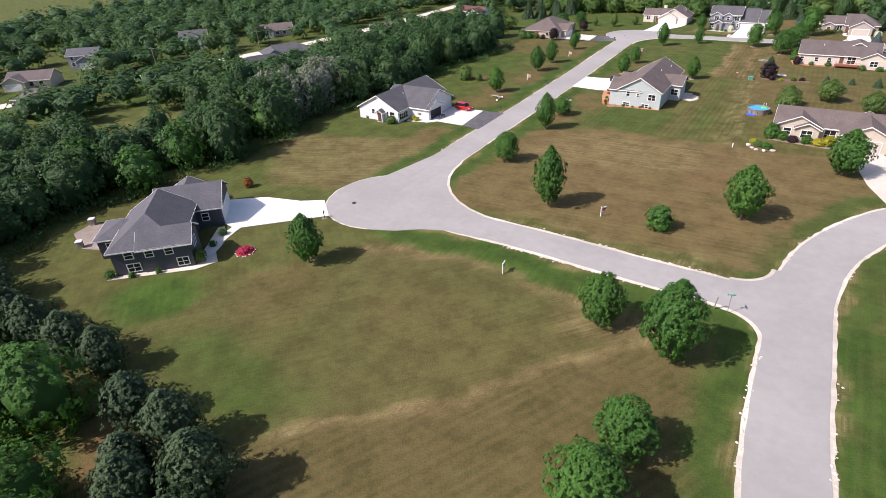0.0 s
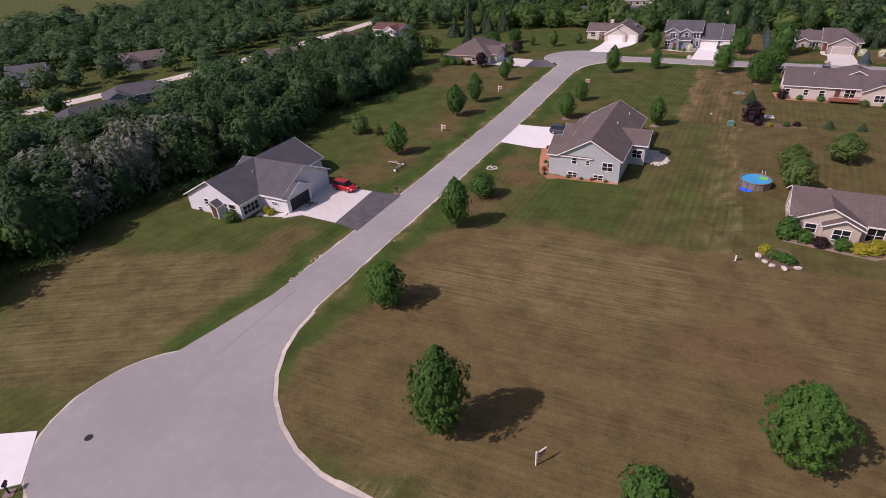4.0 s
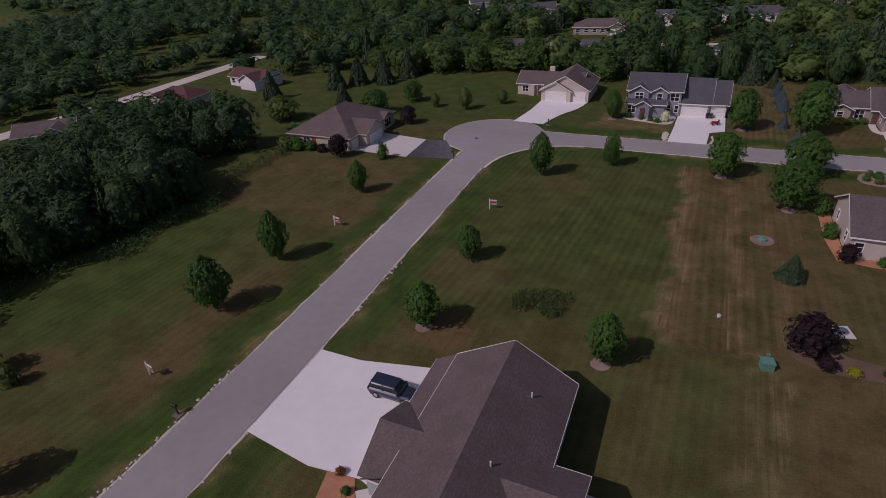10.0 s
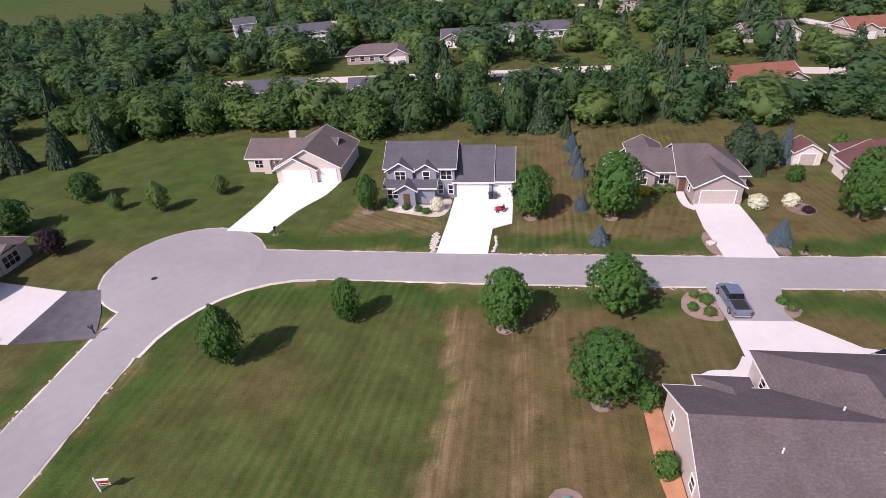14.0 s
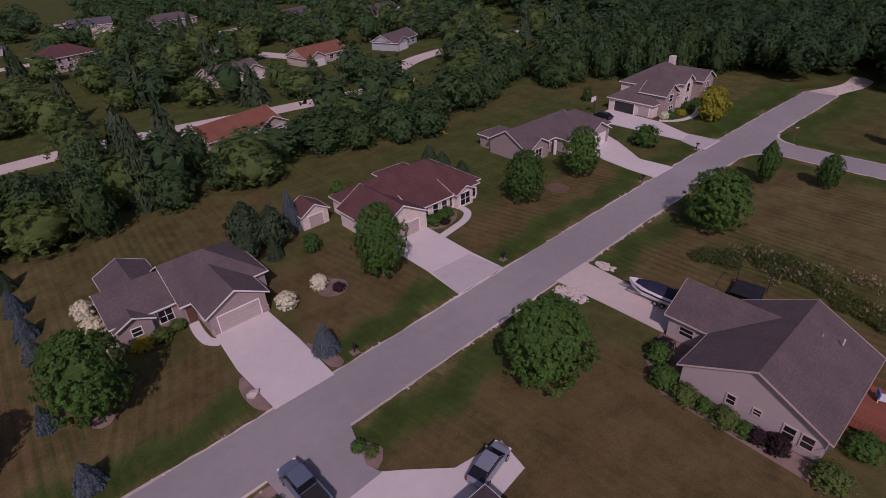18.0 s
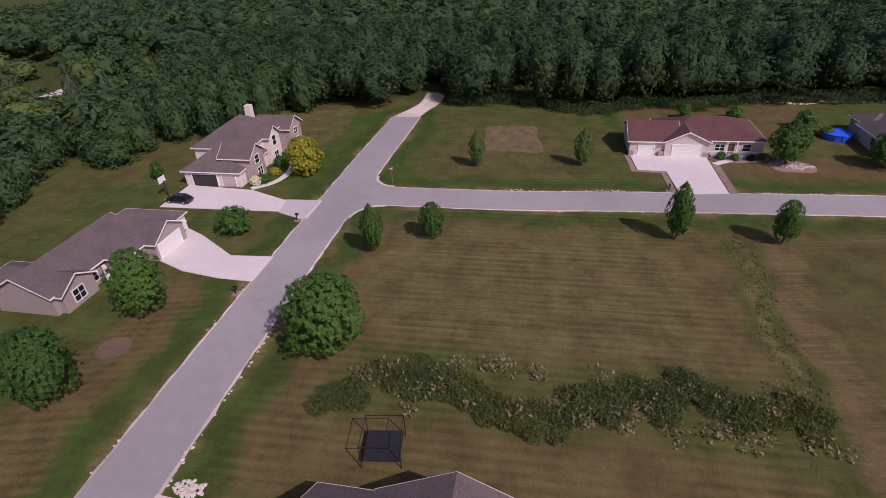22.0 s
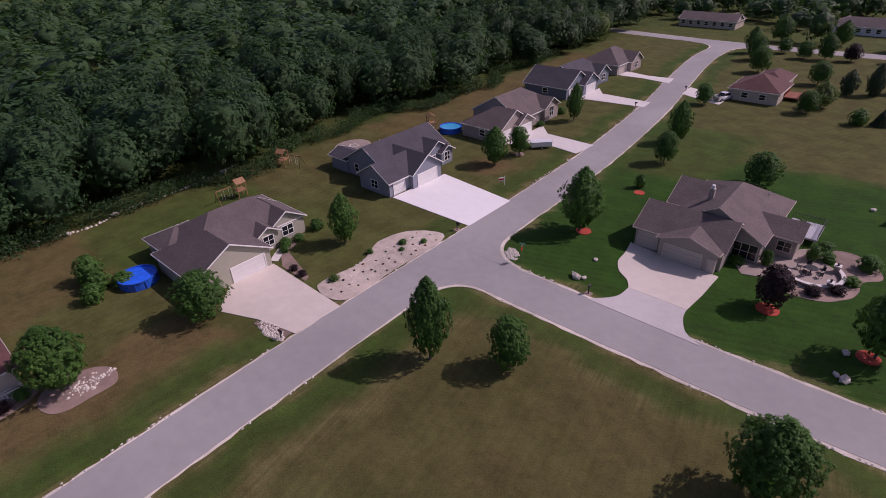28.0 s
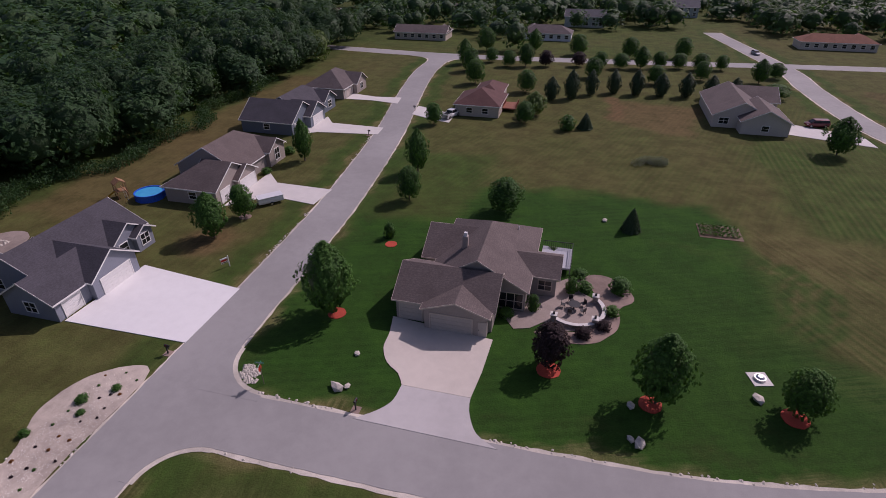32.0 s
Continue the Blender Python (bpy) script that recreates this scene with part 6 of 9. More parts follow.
STREETS_FAR = [("town_street", [(-100, 331), (-70, 332.8), (-30, 334.8), (18, 338), (61, 331), (97, 327), (104, 339), (130, 350), (190, 352)]), ("valley_street", [(-214, 40), (-203, 66), (-196, 110), (-188, 147), (-181, 176), (-176, 230), (-176, 300)]),
               ("town_lane", [(100, 374), (84, 420), (66.3, 460.4), (60.3, 501), (56, 583)]), ("town_cross_street", [(-120, 432), (-40, 452), (30, 462), (110, 470), (190, 500)])]
for i, (nm, pts) in enumerate(STREETS_FAR):
    tagged(new(nm, strip_mesh(nm, smooth_line(pts, 3), 3.4, 0.06 + 0.004 * i, CONCRETE_OLD)), "pale grey street among trees and houses", "road", kind="structure")

# town houses beyond the trees: x, y, turn, length, depth, eave, wall, roof
TOWN = [
    (-57, 357, 5, 20, 9, 2.9, SID_TAUPE, R_BROWN), (-96, 392, 20, 24, 10, 4.2, SID_WHITE, R_SLATE), (-146, 262, -10, 15, 8, 2.8, SID_WHITE, R_RED), (-152, 238, 5, 13, 9, 2.8, SID_TAN, R_RED), (-76, 316, 8, 16, 8, 2.8, SID_GREY, R_SLATE), (-48, 316, 4, 15, 8, 2.8, SID_GREY, R_GREY),
    (-8, 318, -8, 16, 9, 2.8, SID_SAGE, R_GREY), (-128, 412, 30, 9, 8, 5.2, SID_WHITE, R_SLATE), (44, 318, 12, 18, 9, 2.8, SID_TAN, R_ORANGE), (-6, 388, 6, 30, 9, 2.9, SID_WHITE, R_SLATE), (66, 372, 10, 16, 9, 2.9, SID_BEIGE, R_TAUPE), (98, 374, 8, 18, 10, 2.9, SID_TAN, R_ORANGE),
    (34, 441, 15, 18, 12, 5.0, SID_TAN, R_RED), (-30, 380, 4, 18, 9, 2.9, SID_TAUPE, R_GREY), (12, 500, 20, 16, 10, 5.0, SID_GREY, R_GREY), (90, 498, 5, 22, 10, 5.0, SID_TAUPE, R_TAUPE), (60, 520, -10, 18, 10, 4.8, SID_TAN, R_GREY), (140, 470, 15, 18, 10, 3.0, SID_SAGE, R_TAUPE), (-60, 480, 10, 18, 10, 3.0, SID_WHITE, R_GREY),
    (130, 372, 20, 17, 9, 2.9, SID_SAGE, R_TAUPE), (165, 430, 12, 18, 10, 4.8, SID_BEIGE, R_TAUPE), (-160, 133, 60, 18, 9, 2.8, SID_TAUPE, R_DARK), (-226, 154, 50, 11, 8, 5.0, SID_WHITE, R_SLATE), (-222, 86, 40, 14, 9, 2.8, SID_TAN, R_TAUPE), (-192, 74, 30, 12, 8, 2.8, SID_TAUPE, R_BROWN), (-212, 188, 50, 15, 9, 2.9, SID_TAUPE, R_BROWN),
    (-236, 112, 40, 11, 8, 4.8, SID_GREY, R_GREY), (-168, 152, 60, 18, 9, 2.8, SID_GREY, R_SLATE), (-160, 205, 40, 13, 8, 2.8, SID_TAN, R_BROWN),
    (149, -84, 0, 22, 9, 2.9, SID_TAN, R_BROWN), (98, -95, 0, 20, 10, 2.9, SID_WHITE, R_TAUPE), (84, -133, 0, 18, 10, 4.6, SID_SAGE, R_SLATE), (37, -178, 0, 16, 12, 4.8, SID_SAGE, R_GREY), (-10, -99, 0, 26, 9, 2.9, SID_BEIGE, R_ORANGE), (212, -126, 0, 14, 9, 2.9, SID_TAN, R_RED), (150, -160, 10, 16, 9, 2.9, SID_TAUPE, R_TAUPE),
]
WALL_WORD = {SID_TAUPE.name: "taupe", SID_WHITE.name: "white", SID_TAN.name: "tan", SID_GREY.name: "blue-grey", SID_SAGE.name: "sage", SID_BEIGE.name: "beige"}
ROOF_WORD = {R_BROWN.name: "brown", R_SLATE.name: "slate-grey", R_RED.name: "red-brown", R_GREY.name: "grey", R_TAUPE.name: "taupe", R_ORANGE.name: "rust-red", R_DARK.name: "charcoal"}
for k, (x, y, turn, ln, dp, eave, wm, rm) in enumerate(TOWN):
    a, b = ln / 2, dp / 2
    fx = -a if k % 2 else a - 7.0
    holes = []
    for d, pl in (("S", -b), ("N", b)):
        for u in np.arange(-a + 1.8, a - 1.0, 3.1):
            if d == "S" and fx - 0.6 < u < fx + 7.6:
                continue
            holes.append(("win", d, pl, float(u), 0.95, 1.4, 1.3))
            if eave > 4:
                holes.append(("win", d, pl, float(u), 3.2, 1.2, 1.3))
    holes.append(("gar", "S", -b - 2.4, fx + 3.5, 4.9, 2.2))
    house(f"{WALL_WORD[wm.name]} town house with {ROOF_WORD[rm.name]} roof among the trees", wm, rm, TRIM, DOOR_WHITE, [(-a, -b, a, b, eave, "x", 0.5, bool(k % 3 == 0), bool(k % 3 == 0)), (fx, -b - 2.4, fx + 7, b - 1, min(eave, 3.0), "y", 0.5, False, True)], holes, origin=(x, y), rot=turn)

YARDS = [(x - 14, y - 18, x + 14, y + 9) for x, y, *_ in TOWN]


def off_streets(x, y, gap=6.0):
    for _, pts in STREETS_FAR:
        for (ax, ay), (bx, by) in zip(pts, pts[1:]):
            dx, dy = bx - ax, by - ay
            t = max(0, min(1, ((x - ax) * dx + (y - ay) * dy) / (dx * dx + dy * dy)))
            if math.hypot(x - ax - t * dx, y - ay - t * dy) < gap:
                return False
    return True


def wave(y, s=0.11):
    return 3.0 * math.sin(y * s) + 2.0 * math.sin(y * s * 2.7 + 1)


LEAF_OAK = foliage("oak_leaves", (0.017, 0.055, 0.023), (0.056, 0.124, 0.042), lace=3.5, tufts=2.2, warm=0.35)
# the belt west of the first street, then the valley wood
belt = scatter(1, -130, 20, -98, 216, 5.8, 10.0, 4.4, lambda x, y: x < -103 + wave(y) * 0.7 + (y - 30) * 0.03 and not (x > -108 and 196 < y) and not (x < -116 and 58 < y < 84))
woodland("tree_belt", "dense green belt of mixed trees behind the gardens", belt, LEAF_WOOD, 1500, 0.078, 21, blobs=24, lift=0.0, level=2)
far_w = scatter(2, -330, -60, -130, 430, 8.6, 8.4, 4.7, lambda x, y: clear_of(x, y, YARDS + [(-158, 56, -116, 86), (-182, 142, -160, 176)]) and off_streets(x, y, 11) and (x > -200 or noise.noise((x * 0.02, y * 0.02, 0)) > -0.25) and not (y > 225 and x > -175 and noise.noise((x * 0.03, y * 0.03, 4)) > 0.1))
woodland("valley_wood", "thick green wood in the valley behind the houses", far_w, LEAF_WOOD, 230, 0.14, 33, blobs=8, lift=0.15, level=1)
far_w2 = scatter(3, -560, -100, -330, 520, 14.0, 10.0, 7.5, lambda x, y: not (x < -385 and 60 < y < 420) and noise.noise((x * 0.008, y * 0.008, 2)) > -0.05)
woodland("distant_wood", "distant green wood edging pale fields", far_w2, LEAF_WOOD, 110, 0.16, 35, blobs=6, lift=0.2, level=1)
woodland("silver_grove", "grove of silver-leaved trees in the belt", scatter(5, -112, 92, -101, 116, 5.5, 11.0, 4.4), LEAF_SILVER, 1400, 0.075, 37, blobs=16, lift=0, level=1)
woodland("bright_trees", "light green broad-crowned trees in the belt", [(-104, 62, 10, 4.6), (-101, 50, 9, 4.2), (-106, 74, 8, 4), (-112, 46, 10, 5), (-103, 84, 8.5, 3.8), (-108, 130, 8.5, 4), (-104, 150, 7.5, 3.6), (-106, 176, 9, 4)], LEAF, 2200, 0.065, 38, blobs=22, lift=0.0, level=1)
# the oak wood east of the estate
edge = lambda y: 171.5 + wave(y, 0.09) * 0.8 - (7.0 if 150 < y < 236 else 0) - (12 if y >= 236 else 0)
oaks = scatter(7, 150, -75, 212, 300, 7.2, 13.5, 5.2, lambda x, y: x > edge(y) and not (x < 178 and 228 < y < 240) and not (y > 236 and x < 158 + (285 - y) * 0.1))
woodland("oak_wood", "tall dark green oak wood behind the back lawns", oaks, LEAF_OAK, 1600, 0.072, 41, blobs=30, lift=0.22, level=2)
oaks_far = scatter(8, 212, -170, 440, 460, 12.0, 14.5, 7.2, lambda x, y: noise.noise((x * 0.004, y * 0.004, 9)) > -0.5)
woodland("oak_wood_canopy", "unbroken canopy of the oak wood", oaks_far, LEAF_WOOD, 230, 0.14, 43, blobs=7, lift=0.35, level=1)
woodland("bright_edge_trees", "light green trees at the end of the oak wood", [(178, -22, 11, 5), (186, -8, 12, 5.5), (173, -34, 10, 4.6), (188, -30, 12, 5)], LEAF_LIGHT, 1600, 0.07, 47, blobs=24, lift=0.05, level=2)
# hedge of tall trees behind the northern houses, and the town's trees
hedge = scatter(9, -38, 287, 22, 303, 6.0, 11.0, 4.2, lambda x, y: y > 289 + wave(x, 0.08) * 0.6 and not (14 < x < 22 and y > 293))
hedge += scatter(19, 24, 287, 165, 304, 7.4, 7.5, 4.0, lambda x, y: y > 289 + wave(x, 0.08) * 0.8 - (12 if x > 120 else 0) and noise.noise((x * 0.06, y * 0.06, 3)) > -0.2)
willows = scatter(18, -118, 285, -38, 300, 6.2, 8.0, 4.2, lambda x, y: y > 286 + wave(x, 0.08) * 0.8)
woodland("willow_row", "row of light green willows behind the lawns", willows, foliage("willow_leaves", (0.034, 0.088, 0.020), (0.098, 0.180, 0.042), lace=3.5, tufts=2.4), 1500, 0.078, 52, blobs=24, lift=0, level=2)
hedge += scatter(10, 128, 262, 170, 300, 6.2, 11, 4.2, lambda x, y: y > 296 - (x - 120) * 0.95)
woodland("northern_hedge", "row of leafy trees behind the northern houses", hedge, LEAF_WOOD, 1500, 0.078, 51, blobs=24, lift=0, level=2)
pines = [(x, 293 + 5 * math.sin(x), 11 + 3.5 * math.sin(x * 1.7), 3.4 + 0.7 * math.sin(x * 2.3)) for x in (-60, -53, -49, -38, -34, -24, -13, -8, 2, 7)] + [(20, 297, 15, 4.0), (-112, 268, 8.5, 3.2), (-107, 274, 8, 3.2), (-101, 279, 8.5, 3.3), (-116, 262, 8, 3.2), (-104, 270, 7, 2.8), (-128, 248, 8, 3)]
woodland("pine_row", "row of tall dark evergreens behind the lawns", pines, NEEDLE, 3200, 0.09, 53, "spruce")
town = scatter(11, -190, 300, 260, 640, 11.5, 10.0, 6.0, lambda x, y: clear_of(x, y, YARDS) and off_streets(x, y, 7) and noise.noise((x * 0.03, y * 0.03, 5)) > -0.05)
woodland("town_trees", "garden and street trees of the town", town, LEAF_WOOD, 230, 0.14, 55, blobs=8, lift=0.1, level=1)
woodland("town_trees_light", "lighter green garden trees of the town", scatter(12, -190, 300, 200, 480, 19, 9.0, 5.0, lambda x, y: clear_of(x, y, YARDS) and off_streets(x, y, 7)), LEAF_LIGHT, 520, 0.12, 57, blobs=12, lift=0.08, level=2)
woodland("town_evergreens", "dark spruces scattered in the town", scatter(13, -190, 304, 200, 470, 30, 12.0, 3.4, lambda x, y: clear_of(x, y, YARDS) and off_streets(x, y, 7)), NEEDLE, 500, 0.2, 59, "spruce")
south = scatter(14, -110, -420, 330, -68, 12.0, 10.5, 6.0, lambda x, y: clear_of(x, y, YARDS + [(22, -120, 92, -60), (-60, -112, 30, -60), (120, -96, 190, -50), (104, -66, 150, -50), (10, -160, 40, -60)]) and noise.noise((x * 0.02, y * 0.02, 7)) > -0.5)
woodland("southern_trees", "trees round the houses beyond the far street", south, LEAF_WOOD, 170, 0.16, 61, blobs=7, lift=0.1, level=1)
# the corner by the slate-blue house
woodland("corner_trees", "bright green trees at the field's corner", [(-70, 8, 9, 4.2), (-60, 8.5, 9.5, 5.2), (-54, 10.5, 10.5, 4.4), (-76, 11, 8.5, 4), (-66, 0, 9, 4.4), (-58, -1, 9, 4), (-83, 12, 8, 4), (-90, 15, 8, 4), (-97, 18, 9, 4.4), (-50, 0, 8, 4), (-74, 2, 9, 4), (-84, 4, 9, 4.5), (-104, 22, 9, 4.5), (-46, 4, 8.5, 4.2), (-40, 1, 9, 4.4)], LEAF, 3000, 0.06, 63, blobs=26, lift=0.0, level=1)
woodland("corner_pines", "dark bushy pines at the field's edge", [(-41, 15.5, 7.5, 2.9), (-34.5, 13.5, 8, 3.2), (-47.7, 15.4, 6.5, 2.8), (-63, 17.2, 7, 3.0), (-69, 16.4, 7.5, 3.0), (-75, 16, 7, 3.2), (-81, 16.3, 7, 3.2), (-57.5, 18, 6.5, 2.6), (-38, 9.4, 7.5, 3), (-31.5, 9.0, 7, 3), (-86, 18, 7.5, 3.4), (-41, 11.0, 6.5, 2.6)], NEEDLE, 3600, 0.065, 65, "oval", 40, 0.02, 2)


# ---- beds, borders and stones ----
def bed(label, pts, material, z=0.05, smooth=True, name="flower_bed"):
    ol = smooth_line(pts, 0.7, True) if smooth else pts
    return tagged(new(name, slab_mesh(name, ol, z, material, 0.08, 0.05, RNG)), label, "flower bed")


def ring_pts(x, y, r, k=1.0):
    return [(x + r * math.cos(a) * k, y + r * math.sin(a)) for a in [2 * math.pi * i / 10 for i in range(10)]]


def rock_mesh(seed, material):
    r = random.Random(seed)
    bm = bmesh.new()
    bmesh.ops.create_icosphere(bm, subdivisions=1, radius=1)
    for v in bm.verts:
        v.co *= r.uniform(0.7, 1.15)
        v.co.z *= 0.7
    return bm_mesh("rock", bm, material)


ROCK = plain("limestone", (0.50, 0.46, 0.40), 0.9, 0.25, 2.0, bump_scale=6)
ROCKS = [rock_mesh(i, ROCK) for i in range(4)]


def rock(x, y, s, label="pale limestone boulder on the grass"):
    ob = tagged(new("boulder", ROCKS[int(x * 7 + y * 3) % 4]), label, "rock", "boulders")
    ob.matrix_basis = pose(x, y, s * 0.3, 0, 0, (x * 57) % 360) @ Matrix.Diagonal((s, s * 0.75, s * 0.75, 1))
    return ob


def stone_row(name, label, pts, material, gap=0.4, size=0.16):
    """A border of stones along a line, in one mesh."""
    r = random.Random(len(pts))
    vs, fs = [], []
    line = smooth_line(pts, gap)
    base = [(1, 0, 0), (0.3, 0.9, 0), (-0.8, 0.6, 0), (-0.8, -0.6, 0), (0.3, -0.9, 0), (0.1, 0, 0.9)]
    for x, y in line:
        s, a = size * r.uniform(0.6, 1.4), r.uniform(0, 6.28)
        k = len(vs)
        ox, oy = r.uniform(-0.15, 0.15), r.uniform(-0.15, 0.15)
        for bx, by, bz in base:
            vs.append((x + ox + s * (bx * math.cos(a) - by * math.sin(a)), y + oy + s * (bx * math.sin(a) + by * math.cos(a)), bz * s + 0.05))
        fs += [(k + i, k + (i + 1) % 5, k + 5) for i in range(5)]
    return tagged(new(name, mesh_of(name, vs, fs, material)), label, "stones", kind="stuff")


def rubble(name, label, x, y, rx, ry, n, size=0.2, material=None, turn=0.0):
    """A heap or scatter of broken stone in one mesh."""
    r = random.Random(int(x * 13 + y * 7))
    vs, fs = [], []
    base = [(1, 0, 0), (0.3, 0.9, 0), (-0.8, 0.6, 0), (-0.8, -0.6, 0), (0.3, -0.9, 0), (0.1, 0, 0.7)]
    ct, st = math.cos(radians(turn)), math.sin(radians(turn))
    for _ in range(n):
        a, q, s, b = r.uniform(0, 6.283), math.sqrt(r.random()) * r.uniform(0.7, 1.1), size * r.uniform(0.5, 1.5), r.uniform(0, 6.28)
        ux, uy = rx * q * math.cos(a), ry * q * math.sin(a)
        ox, oy, k = x + ux * ct - uy * st, y + ux * st + uy * ct, len(vs)
        for bx, by, bz in base:
            vs.append((ox + s * (bx * math.cos(b) - by * math.sin(b)), oy + s * (bx * math.sin(b) + by * math.cos(b)), bz * s + 0.03))
        fs += [(k + i, k + (i + 1) % 5, k + 5) for i in range(5)]
    return tagged(new(name, mesh_of(name, vs, fs, material or ROCK)), label, "stones", kind="stuff")


def verge_stones(pts, seed):
    """Pale stones in loose runs along both edges of a street, in one mesh."""
    r = random.Random(seed)
    vs, fs = [], []
    base = [(1, 0, 0), (0.3, 0.9, 0), (-0.8, 0.6, 0), (-0.8, -0.6, 0), (0.3, -0.9, 0), (0.1, 0, 0.6)]
    line = smooth_line(pts, 0.35)
    lft, rgt = strip_outline(line, HALF + 0.32)
    for side, edge_line in enumerate((lft, rgt)):
        for i, (x, y) in enumerate(edge_line):
            run = math.sin(i * 0.045 + seed + side * 2.1) + 0.6 * math.sin(i * 0.17 + seed * 3)
            if r.random() > 0.22 + 0.5 * max(run, 0):
                continue
            s_, a = r.uniform(0.08, 0.2) * (1.25 if run > 0.7 else 1), r.uniform(0, 6.28)
            ox, oy, k = x + r.gauss(0, 0.16), y + r.gauss(0, 0.16), len(vs)
            vs += [(ox + s_ * (bx * math.cos(a) - by * math.sin(a)), oy + s_ * (bx * math.sin(a) + by * math.cos(a)), bz * s_ + 0.03) for bx, by, bz in base]
            fs += [(k + j, k + (j + 1) % 5, k + 5) for j in range(5)]
    return tagged(new("verge_stones", mesh_of("verge_stones", vs, fs, ROCK)), "pale stones scattered along the street's edge", "stones", kind="stuff")


for k, pts in enumerate(([(-56.6, 93), (-56.3, 150), (-57.0, 190), (-57.5, 218)], [(-14, 235.4), (-10, 235.4), (9, 235.8)], [(24, 236.2), (38, 236.5)], [(56, 237.0), (84, 237.5)],
                         [(-30, 67.0), (-10, 66.2), (-2, 66.0)], [(112.7, 212), (114.2, 188), (114.3, 184)], [(115.2, 170), (115.7, 160), (116.3, 145)], [(108, 117.9), (100, 117.9)], [(84, 117.8), (65, 117.0), (45, 113), (30, 107)], [(18.5, 97), (11, 84), (9, 76)], [(7.8, 56), (7.8, 40), (10.5, 20)], [(117.4, 94), (118.0, 76)], [(120.2, 52), (121.7, 38)])):
    verge_stones(pts, k + 1)

bed("wood-chip bed round the sage-grey house", [(-37.7, 137.0), (-40.2, 139.5), (-42.2, 146), (-43.6, 152.4), (-41.8, 153.2), (-39.6, 149.5), (-38.5, 147.0), (-38.5, 139.5), (-36.6, 139.2), (-36.2, 137.9)], MULCH, smooth=False)
bed("wood-chip strip along the sage-grey house", [(-36.4, 139.3), (-26.0, 139.3), (-25.8, 138.7), (-31, 138.3), (-36.2, 138.0)], MULCH, 0.055, False)
bed("grey patio slab beside a heap of stone", [(-23.3, 150.4), (-21.8, 150.2), (-21.2, 153), (-21.4, 157), (-23.3, 157)], CONCRETE_OLD, 0.06, False)
rubble("rubble_heap", "heap of pale broken stone by the patio", -20.9, 152.6, 1.9, 3.0, 420, 0.2)
bed("bark bed with shrubs beside the drive mouth", [(5.7, 228.5), (7.0, 231.4), (9.5, 231.9), (9.7, 229), (9.6, 226.4), (6.9, 226.6)], BEDSTONE)
bed("bark bed with shrubs across the drive", [(16.0, 230.8), (17.4, 230.4), (18.4, 228.4), (16.9, 227.0), (16.3, 228.4)], BEDSTONE)
bed("brick-red border bed round the beige house", [(-1.4, 214.0), (0.2, 214.4), (0.2, 201.7), (9.6, 201.7), (9.6, 200.2), (3.0, 200.0), (-0.8, 200.6), (-1.5, 206)], MULCH, smooth=False)
bed("stone bed with grasses beside the drive mouth", [(12.0, 243.3), (12.3, 240.6), (13.3, 239.6), (13.6, 242), (13.4, 245), (12.8, 245.6)], BEDSTONE)
bed("stone bed with grasses across the drive mouth", [(20.4, 245.6), (20.6, 240.4), (22.0, 240.2), (21.8, 243)], BEDSTONE)
bed("round planted bed on the lawn", ring_pts(28.4, 252.8, 2.0), BEDSTONE)
bed("shrub bed before the cream house", [(47.2, 257.2), (47.6, 254.6), (51, 254.4), (53.6, 256.6), (52.6, 257.6)], BEDSTONE)
bed("ring of bare soil with a small tree stump", ring_pts(71.1, 250.4, 1.9), DIRT)
bed("patch of bare dry soil on the lawn", [(134.5, 216.2), (138, 216.8), (143, 217.0), (149, 217.4), (149.6, 213), (149.2, 206.6), (144, 206.2), (138.6, 205.0), (134.2, 204.8), (134.4, 210)], plain("dry_thatch", (0.125, 0.100, 0.042), 0.95, 0.35, 0.5, bump_scale=8), 0.012, True, "bare_patch")
bed("white stone bed with dark shrubs along the street", [(120.5, 134.0), (125.8, 134.2), (125.6, 127), (127.8, 121.5), (126.6, 116.5), (122.6, 113.8), (120.6, 115.5), (120.6, 125)], STONE_SAND, 0.10)
bed("oval planted island edged with boulders", [(-4.4, 122.2), (-2.8, 120.2), (-0.1, 120.5), (0.3, 122.6), (-0.9, 125.2), (-3.2, 124.6)], DIRT)
bed("planted border before the gabled tan house", [(-1.6, 131), (-1.2, 127.6), (3, 127.0), (9.4, 126.2), (10.6, 127.2), (10.6, 130.4), (7.6, 129.8), (7.4, 129.0), (3.2, 129.0), (-0.4, 130)], BEDSTONE, smooth=False)
bed("stone bed along the boat house's wall", [(47.5, 219.4), (44.2, 218.4), (41.2, 215), (41.0, 207), (40.8, 201.2), (43.1, 200.6), (43.1, 214.9), (49.2, 215.1), (49.2, 219.4)], BEDSTONE, smooth=False)
bed("pale flower bed before the two-storey house", [(-33.4, 253.4), (-33.0, 251.6), (-28, 250.0), (-24.4, 249.6), (-23.2, 252), (-23.3, 255.8), (-25.4, 255.4), (-25.6, 253.6)], GRAVEL)
bed("pale stone border round the slate-blue house", [(-77.6, 30.2), (-76.6, 28.4), (-67.6, 36.6), (-66.4, 39.6), (-69.4, 41.6), (-72.6, 46.2), (-74.8, 47.6), (-75.4, 46.8), (-70.6, 40.0), (-69.0, 37.1), (-76.3, 29.8)], GRAVEL, smooth=False)
bed("round bed of dark soil under red flowers", ring_pts(-64.9, 43.6, 1.5), REDROSE, 0.08)
tree("rose", -64.9, 43.6, 0.75, 1.35)
